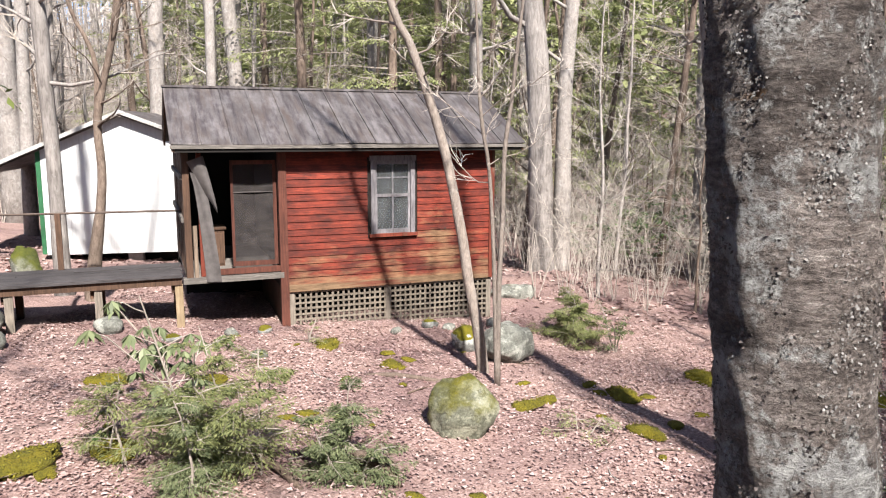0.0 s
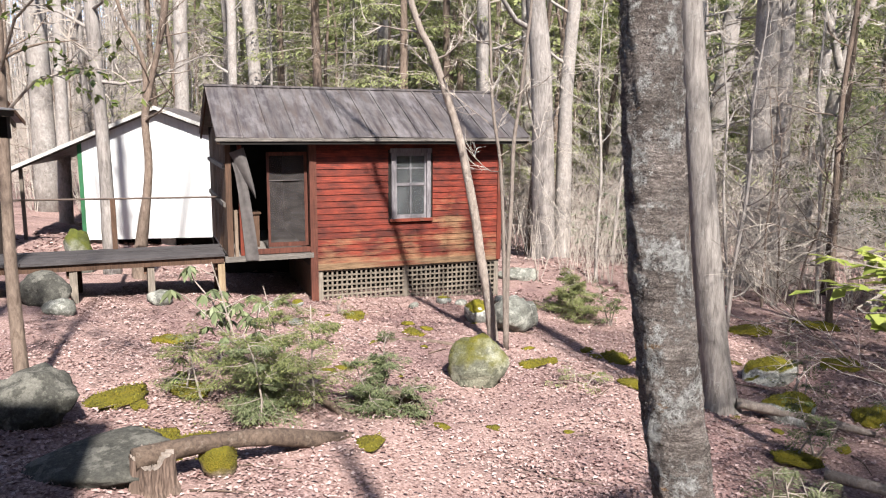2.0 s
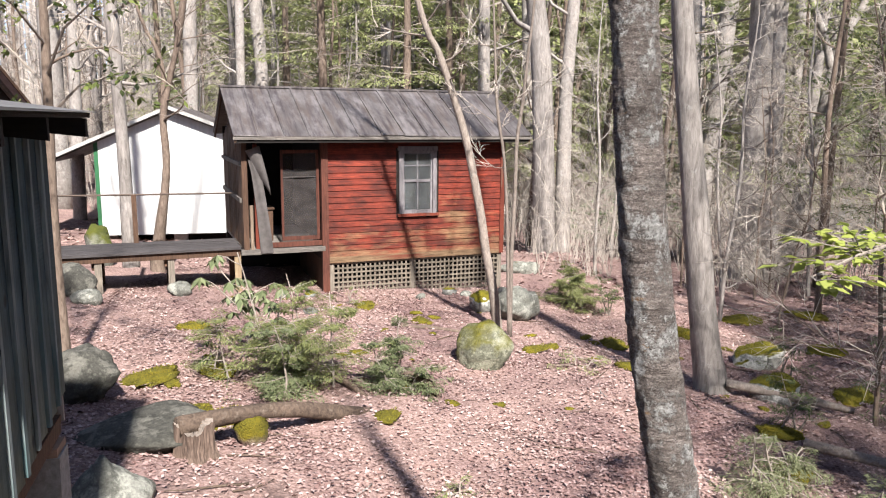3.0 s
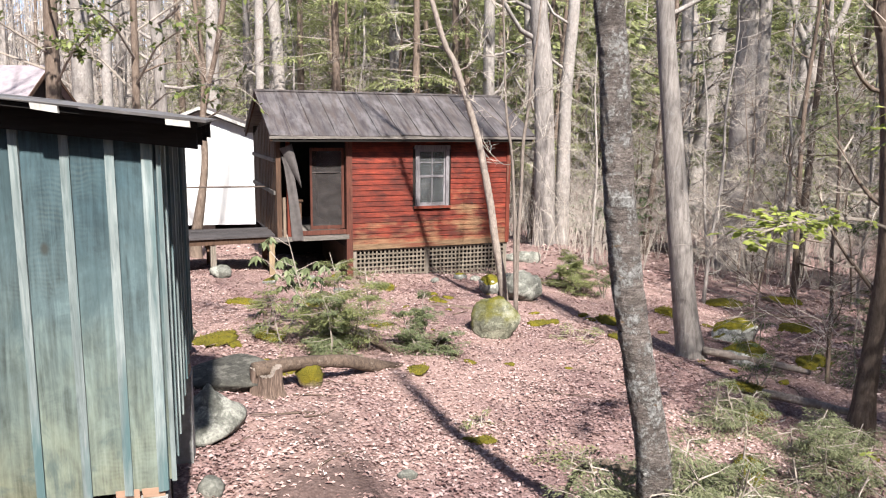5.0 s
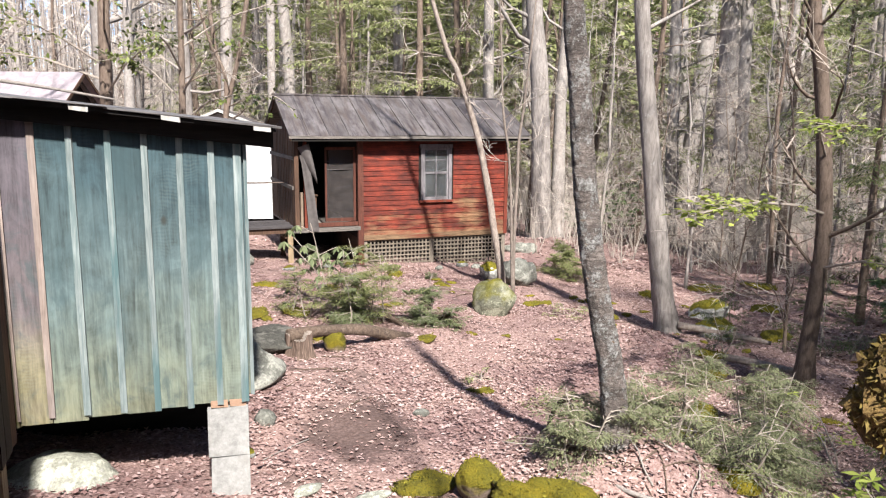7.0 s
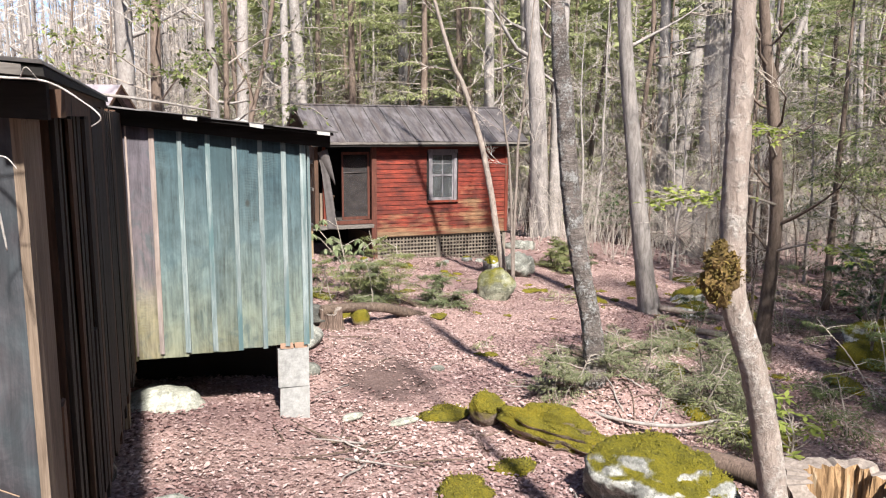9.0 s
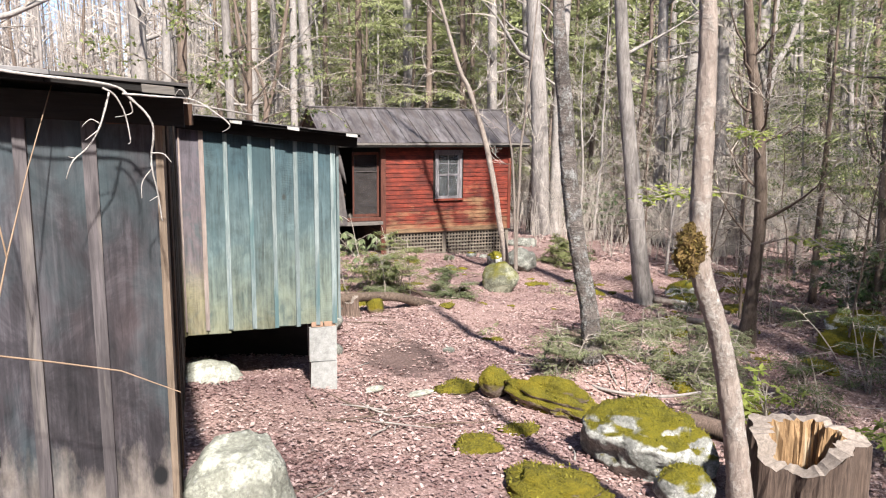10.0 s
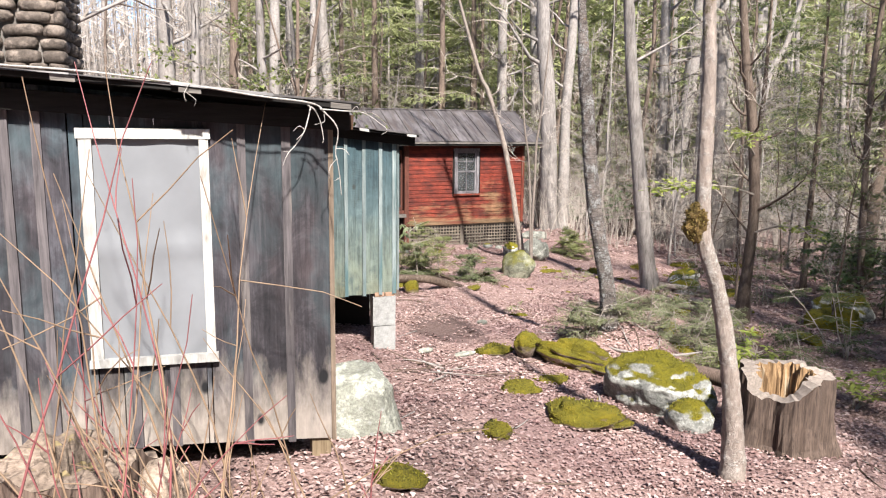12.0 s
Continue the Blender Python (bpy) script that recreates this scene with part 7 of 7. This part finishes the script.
hemlock_shrub(2.9, 3.2, 0.6, 0.5, 12, WISP, "grey green evergreen seedling on the bank", 0.9, 0.042, 4)
hemlock_shrub(3.3, 5.6, 0.7, 0.4, 13, HEMLOCK, "slender evergreen seedling in the litter", 0.5, 0.05, 3)
hemlock_shrub(1.9, 0.3, 0.5, 0.5, 14, HEMLOCK_LIT, "low evergreen seedling by the mossy stones", 0.5, 0.045, 4)
hemlock_shrub(3.9, 7.6, 0.9, 0.4, 15, HEMLOCK, "slender evergreen seedling among stones", 0.5, 0.05, 3)
hemlock_shrub(0.55, 2.6, 0.25, 0.4, 16, HEMLOCK_LIT, "creeping evergreen sprig in the litter", 0.5, 0.045, 2)
hemlock_shrub(-0.35, 3.6, 0.18, 0.3, 17, HEMLOCK_LIT, "creeping evergreen sprig in the litter", 0.4, 0.045, 2)
hemlock_shrub(1.3, 7.5, 0.3, 0.35, 18, HEMLOCK_LIT, "creeping evergreen sprig in the litter", 0.5, 0.045, 2)
hemlock_shrub(3.2, 0.9, 0.8, 0.6, 19, HEMLOCK, "evergreen seedling in the shade", 0.6, 0.05, 4)
hemlock_shrub(4.3, 1.8, 1.3, 0.7, 20, HEMLOCK, "evergreen seedling in the shade", 0.7, 0.055, 4)
hemlock_shrub(-2.2, 10.3, 0.45, 0.25, 21, HEMLOCK_LIT, "tiny evergreen seedling before the lattice", 0.4, 0.04, 2)
hemlock_shrub(1.75, 0.95, 0.75, 0.55, 23, WISP, "wispy grey green seedling on the mossy bank", 0.9, 0.042, 5)
hemlock_shrub(2.35, 1.5, 0.7, 0.5, 24, WISP, "wispy grey green seedling on the mossy bank", 0.9, 0.042, 4)
hemlock_shrub(1.0, 1.75, 0.6, 0.5, 25, WISP, "thin evergreen seedling behind the lichen tree", 0.9, 0.042, 4)
hemlock_shrub(2.7, 2.5, 0.7, 0.5, 26, WISP, "thin evergreen seedling in the litter", 0.9, 0.042, 4)
hemlock_shrub(5.0, 6.2, 1.5, 0.8, 22, HEMLOCK, "evergreen seedling under tall trees", 0.7, 0.06, 4)


def broadleaf(name, x, y, h, spread, seed, mat, label, size, clusters, per, droop, stems=3, z0=None, category="shrub"):
    """Stems that end in whorls of long leaves."""
    rng = np.random.default_rng(seed)
    base = gz(x, y) if z0 is None else z0
    ob = thing(name, Matrix.Translation((x, y, base)), label, category)
    w, PP, DD, NN = Soup(), [], [], []
    for s in range(stems):
        ang = rng.random() * 6.28
        stem = curve_path(rng, (0, 0, -0.05), (math.cos(ang) * 0.4, math.sin(ang) * 0.4, 1), h * rng.uniform(0.6, 0.9), 5, 0.12)
        w.add(*tube(stem, np.linspace(0.013, 0.006, 6), 5, False))
        for c in range(clusters):
            k = rng.uniform(1.5, 5)
            i = int(min(k, 4))
            p0 = stem[i] + (stem[i + 1] - stem[i]) * (k - i)
            a = rng.random() * 6.28
            tw = curve_path(rng, p0, (math.cos(a), math.sin(a), 0.6), spread * rng.uniform(0.4, 1), 3, 0.15)
            w.add(*tube(tw, np.linspace(0.006, 0.003, 4), 4, False))
            for q in range(per):
                b = q / per * 6.28 + rng.random()
                PP.append(tw[-1])
                DD.append((math.cos(b), math.sin(b), droop + rng.normal(0, 0.25)))
                NN.append((rng.normal(0, 0.2), rng.normal(0, 0.2), 1))
    tagged(part("branching", w.verts(), w.f, TWIG, ob), kind="stuff")
    n = len(PP)
    L = size * rng.uniform(0.7, 1.25, n)
    V, F = blades(PP, DD, NN, L, L * 0.34, 0.2)
    tagged(under(new("leaf_mass", quick_mesh("leaf_mass", V, F, mat)), ob), kind="stuff")
    return ob


broadleaf("rhododendron", -2.5, 6.7, 1.75, 0.35, 1, RHODO_LIT, "rhododendron with drooping green leaves among hemlock", 0.155, 8, 11, -1.1, 4)
broadleaf("rhododendron", -3.15, 6.3, 0.6, 0.15, 2, RHODO, "small rhododendron shoot with drooping leaves", 0.15, 2, 8, -1.0, 1)
for i, (x, y, h) in enumerate(((4.4, 19.5, 2.4), (5.3, 20.3, 2.6), (6.3, 6.0, 1.6), (6.9, 6.6, 1.8), (3.6, 20.2, 2.0))):
    broadleaf("rhododendron", x, y, h, 0.7, 10 + i, RHODO, "dark glossy rhododendron bush at the wood's edge", 0.17, 14, 9, -0.35, 6)
broadleaf("leafy_sprig", 2.2, -0.32, 0.75, 0.32, 30, SPRING, "sprig of fresh yellow green leaves", 0.115, 9, 7, -0.1, 3, category="plant")
broadleaf("leafy_sprig", 3.15, -0.75, 0.5, 0.4, 31, SPRING, "low sprig of fresh green leaves", 0.12, 9, 7, -0.1, 3, category="plant")
broadleaf("leafy_sprig", 2.9, 1.6, 0.7, 0.35, 32, SPRING, "sprig of fresh green leaves in the shade", 0.08, 6, 5, 0.0, 2, category="plant")


def leafy_bough(parent, pts, r, mat, seed, size, n_side, per, spread, lie=0.45):
    """A long bough with leafy side shoots, a part of its tree."""
    rng = np.random.default_rng(seed)
    P = np.array(pts, float) - np.array(parent.location)
    w = Soup()
    w.add(*tube(P, np.linspace(r, 0.004, len(P)), 5, False))
    PP, DD, NN = [], [], []
    for s in range(n_side):
        k = rng.uniform(0.25, 1.0) * (len(P) - 1)
        i = int(min(k, len(P) - 2))
        p0 = P[i] + (P[i + 1] - P[i]) * (k - i)
        sh = curve_path(rng, p0, sideways(rng, P[i + 1] - P[i], 0.9) * np.array([1, 1, lie]), spread * rng.uniform(0.4, 1.1), 4, 0.15)
        w.add(*tube(sh, np.linspace(0.005, 0.002, 5), 3, False))
        for q in range(per):
            t = rng.uniform(0.25, 1) * 4
            c = int(min(t, 3))
            PP.append(sh[c] + (sh[c + 1] - sh[c]) * (t - c))
            DD.append((unit(sh[c + 1] - sh[c]) + rng.normal(0, 0.6, 3)) * np.array([1, 1, lie / 0.45]) + np.array([0, 0, -0.15]))
            NN.append((rng.normal(0, 0.35), rng.normal(0, 0.35), 1))
    L = size * rng.uniform(0.6, 1.3, len(PP))
    bough = part("bough", w.verts(), w.f, TWIG, parent)
    V, F = blades(PP, DD, NN, L, L * 0.55, 0.12)
    tagged(under(new("leaf_mass", quick_mesh("leaf_mass", V, F, mat)), bough), kind="stuff")


dark_sap = bpy.data.objects["dark_sapling"]
leafy_bough(dark_sap, [(3.71, 3.97, 0.55), (3.1, 3.3, 0.72), (2.4, 2.6, 0.82), (1.8, 2.0, 0.82), (1.38, 1.6, 0.78)], 0.02, SPRING, 1, 0.085, 44, 10, 0.42, 0.12)
leafy_bough(dark_sap, [(3.65, 3.97, 1.2), (3.2, 3.2, 1.5), (2.9, 2.4, 1.6), (2.7, 1.7, 1.55)], 0.018, SPRING, 2, 0.08, 22, 9, 0.42, 0.15)
leafy_bough(dark_sap, [(3.69, 3.97, -0.1), (3.9, 3.4, 0.1), (4.0, 2.8, 0.15), (3.9, 2.2, 0.1)], 0.018, SPRING, 3, 0.08, 22, 9, 0.4, 0.15)
holly = placed_tree("holly_tree", [(-4.4, 5.49, -1.0, 0.074), (-4.41, 5.49, -0.44, 0.062), (-4.41, 5.49, 0.29, 0.055), (-4.39, 5.49, 1.01, 0.049), (-4.36, 5.49, 1.8, 0.045), (-4.34, 5.49, 2.57, 0.042)],
                    6, BARK_BROWN, "thin tree with small dark glossy leaves beside the teal shed", 31, 0.05, 10, 6, 0.6, 0.98, 1.4)
HOLLY = leafy("glossy holly leaf", (0.05, 0.075, 0.025), (0.26, 0.31, 0.09), 0.35, 0.35)
for i, p in enumerate(([(-4.38, 5.49, 1.5), (-3.9, 5.2, 1.8), (-3.3, 4.8, 1.9), (-2.8, 4.3, 1.85)], [(-4.36, 5.49, 1.9), (-3.9, 5.0, 2.3), (-3.4, 4.6, 2.5), (-3.0, 4.0, 2.5)], [(-4.35, 5.49, 2.2), (-4.3, 4.9, 2.5), (-4.2, 4.2, 2.6), (-4.1, 3.5, 2.5)],
                           [(-4.36, 5.49, 1.8), (-4.8, 5.6, 2.2), (-5.2, 5.8, 2.4), (-5.6, 6.1, 2.4)], [(-4.38, 5.49, 1.2), (-4.9, 5.8, 1.5), (-5.3, 6.3, 1.6), (-5.5, 6.8, 1.6)], [(-4.35, 5.49, 2.5), (-3.8, 5.6, 2.9), (-3.2, 5.7, 3.1), (-2.6, 5.6, 3.1)])):
    leafy_bough(holly, p, 0.016, HOLLY, 40 + i, 0.07, 16, 10, 0.45)


beech = placed_tree("leafing_tree", [(-5.9, 6.4, -1.0, 0.11), (-5.88, 6.4, 0.3, 0.10), (-5.84, 6.4, 1.6, 0.092), (-5.8, 6.4, 2.9, 0.085), (-5.76, 6.4, 4.0, 0.078)],
                    8, BARK_BROWN, "brown tree with fresh yellow green leaves behind the teal shed", 33, 0.05, 12, 6, 0.6, 0.98, 1.6)
FRESH = leafy("fresh pale green leaf", (0.17, 0.22, 0.06), (0.42, 0.47, 0.17), 0.5, 0.45)
for i, p in enumerate(([(-5.82, 6.4, 1.9), (-5.3, 5.9, 2.3), (-4.8, 5.4, 2.5), (-4.3, 4.9, 2.5)], [(-5.8, 6.4, 2.3), (-6.2, 5.8, 2.7), (-6.5, 5.2, 2.9), (-6.7, 4.6, 2.9)], [(-5.8, 6.4, 2.8), (-5.4, 5.6, 3.2), (-5.2, 4.8, 3.3), (-5.1, 4.0, 3.2)], [(-5.82, 6.4, 2.1), (-6.6, 6.2, 2.4), (-7.3, 6.1, 2.5), (-7.9, 6.0, 2.4)])):
    leafy_bough(beech, p, 0.018, FRESH, 60 + i, 0.08, 20, 12, 0.55)
log("roof_branch", [(-4.7, -0.95, 1.93), (-4.0, -0.62, 1.86), (-3.3, -0.36, 1.80), (-2.7, -0.18, 1.70)], [0.018, 0.016, 0.012, 0.006], BARK_PALE, "dead branch lying on the teal shed's roof", 12, "branch")


# ---- bare red shoots before the dark shed ----
for i in range(56):
    rr = np.random.default_rng(930 + i)
    x, y = -2.72 + rr.normal(0, 0.42), -5.35 + rr.normal(0, 0.24)
    z = gz(x, y)
    h = rr.uniform(0.8, 2.6) if i < 28 else rr.uniform(0.5, 1.3)
    p = curve_path(rr, (0, 0, -0.04), (rr.normal(0, 0.34), rr.normal(0, 0.15), 1), h, 7, 0.07, (0.0, -0.10, 0.03, -0.05)[i % 4])
    s = Soup()
    s.add(*tube(p, np.linspace(rr.uniform(0.0045, 0.0075), 0.002, 8), 6, False))
    for _ in range(rr.integers(0, 4)):
        c = rr.integers(2, 6)
        s.add(*tube(curve_path(rr, p[c], unit(p[c + 1] - p[c]) + rr.normal(0, 0.5, 3), h * rr.uniform(0.12, 0.3), 3, 0.1), (0.004, 0.0035, 0.003, 0.002), 4, False))
    ob = new("bare_shoot", mesh_of("bare_shoot", s.verts(), s.f, SHOOT if rr.random() < 0.4 else SHOOT_TAN, True))
    ob.location = (x, y, z)
    tagged(ob, "long bare reddish shoot without leaves", "shoot", "bare shoots")

# dead vine that hangs over the dark shed's eave
VINE = [([(-1.5, 1.93), (-1.1, 1.91), (-0.6, 1.86), (-0.2, 1.80), (0.116, 1.765), (0.20, 1.71), (0.274, 1.616), (0.262, 1.481), (0.267, 1.43), (0.283, 1.33), (0.292, 1.225)], 0.0095),
        ([(0.12, 1.74), (0.083, 1.61), (0.033, 1.525), (-0.02, 1.47), (-0.05, 1.40)], 0.006), ([(0.083, 1.61), (0.05, 1.63), (0.015, 1.60)], 0.004), ([(0.075, 1.59), (0.03, 1.55)], 0.004), ([(-0.01, 1.48), (-0.04, 1.485)], 0.003),
        ([(0.10, 1.75), (0.14, 1.725), (0.174, 1.654), (0.19, 1.553), (0.18, 1.535)], 0.006), ([(0.195, 1.70), (0.20, 1.66), (0.165, 1.645), (0.14, 1.64)], 0.004),
        ([(0.17, 1.73), (0.30, 1.722), (0.43, 1.712), (0.53, 1.65), (0.57, 1.61), (0.54, 1.585)], 0.006), ([(0.36, 1.72), (0.385, 1.75), (0.41, 1.71)], 0.003),
        ([(0.265, 1.50), (0.31, 1.497), (0.34, 1.463)], 0.004), ([(0.265, 1.44), (0.225, 1.385), (0.22, 1.32)], 0.004), ([(0.283, 1.33), (0.25, 1.31)], 0.003),
        ([(-0.55, 1.86), (-0.58, 1.80), (-0.57, 1.76)], 0.004), ([(-0.57, 1.81), (-0.52, 1.77), (-0.53, 1.735)], 0.003)]
vine = thing("dead_vine", DARK_AT, "pale dead vine hanging over the shed's roof edge", "vine")
rr = np.random.default_rng(77)
for pts, r in VINE:
    P = np.array([(u, -0.31 + rr.normal(0, 0.012), z) for u, z in pts])
    v, f = rough_trunk(P, np.linspace(r * 0.7, r * 0.28, len(P)), 7, 0.25, int(r * 9e4) + len(pts), 5)
    part("stem", v, f, BLEACHED, vine, "", True)


# ---- parked car far off between the trees ----
def far_car(x, y, turn):
    c = thing("car", Matrix.Translation((x, y, gz(x, y))) @ pose(0, 0, 0, 0, 0, turn), "silver car parked far off between the trees", "car")
    paint = plain("silver car paint", (0.55, 0.57, 0.60), 0.3, 0.4, 0.03)
    prof = [(-2.1, 0.35), (2.1, 0.35), (2.15, 0.62), (1.95, 0.82), (0.95, 0.95), (0.35, 1.38), (-1.0, 1.42), (-1.65, 1.02), (-2.12, 0.95), (-2.16, 0.6)]
    V = [(a, s * (0.82 if b < 1 else 0.66), b) for s in (-1, 1) for a, b in prof]
    n = len(prof)
    part("body", V, [tuple(range(n)), tuple(range(n, 2 * n))[::-1]] + [(i, i + n, (i + 1) % n + n, (i + 1) % n) for i in range(n)], paint, c)
    for s in (-1, 1):
        part("side_window", [(0.8, s * 0.80, 0.98), (0.3, s * 0.70, 1.32), (-0.95, s * 0.70, 1.34), (-1.4, s * 0.80, 1.02)], [(0, 1, 2, 3)], glass("dark car glass", (0.03, 0.035, 0.04), 0.0), c)
        for a in (-1.3, 1.3):
            v, f = tube([(a, s * 0.66, 0.33), (a, s * 0.86, 0.33)], 0.33, 18)
            w = part("wheel", v, f, plain("tyre rubber", (0.02, 0.02, 0.02)), c)
            v, f = tube([(a, s * 0.862, 0.33), (a, s * 0.87, 0.33)], 0.2, 14)
            part("rim", v, f, paint, w)


far_car(15.5, 28.5, 35)


# ---- fallen leaves ----
def leaves_on_ground():
    def batch(n, box, seed, size):
        rng = np.random.default_rng(seed)
        x, y = rng.uniform(box[0], box[1], n), rng.uniform(box[2], box[3], n)
        u = rng.random(n)
        keep = u < 0.35 + 0.65 * np.clip(0.5 + 0.8 * np.sin(x * 1.9 + np.sin(y * 1.3)) * np.sin(y * 1.7 + 0.5 * x), 0, 1)
        bare = np.exp(-(((x + 1.45) / 0.55) ** 2 + ((y - 1.7) / 0.75) ** 2)) * (1 + 0.6 * np.sin(x * 9) * np.sin(y * 7))
        keep &= rng.random(n) > 0.85 * bare
        x, y = x[keep], y[keep]
        m = len(x)
        ang = rng.random(m) * 6.283
        D = np.stack([np.cos(ang), np.sin(ang), rng.normal(0.03, 0.12, m)], 1)
        N = np.stack([rng.normal(0, 0.28, m), rng.normal(0, 0.28, m), np.ones(m)], 1)
        P = np.stack([x, y, ground_z(x, y) + 0.005 + rng.random(m) * 0.016], 1)
        L = size * rng.uniform(0.55, 1.3, m)
        return blades(P, D, N, L, L * rng.uniform(0.35, 0.75, m), 0.3)
    VV, FF, n0 = [], [], 0
    for args in ((110000, (-4.5, 4.5, -5.5, 4.5), 1, 0.046), (90000, (-6, 6, 4.5, 13), 2, 0.046), (24000, (4.5, 10, -3, 13), 3, 0.085), (14000, (-11, 12, 13, 24), 4, 0.12)):
        V, F = batch(*args)
        VV.append(V)
        FF.append(F + n0)
        n0 += len(V)
    ob = new("fallen_leaves", quick_mesh("fallen_leaves", np.concatenate(VV), np.concatenate(FF), DEAD_LEAF))
    tagged(ob, "dry brown and pinkish leaves strewn over the forest floor", "leaves", kind="stuff")


leaves_on_ground()
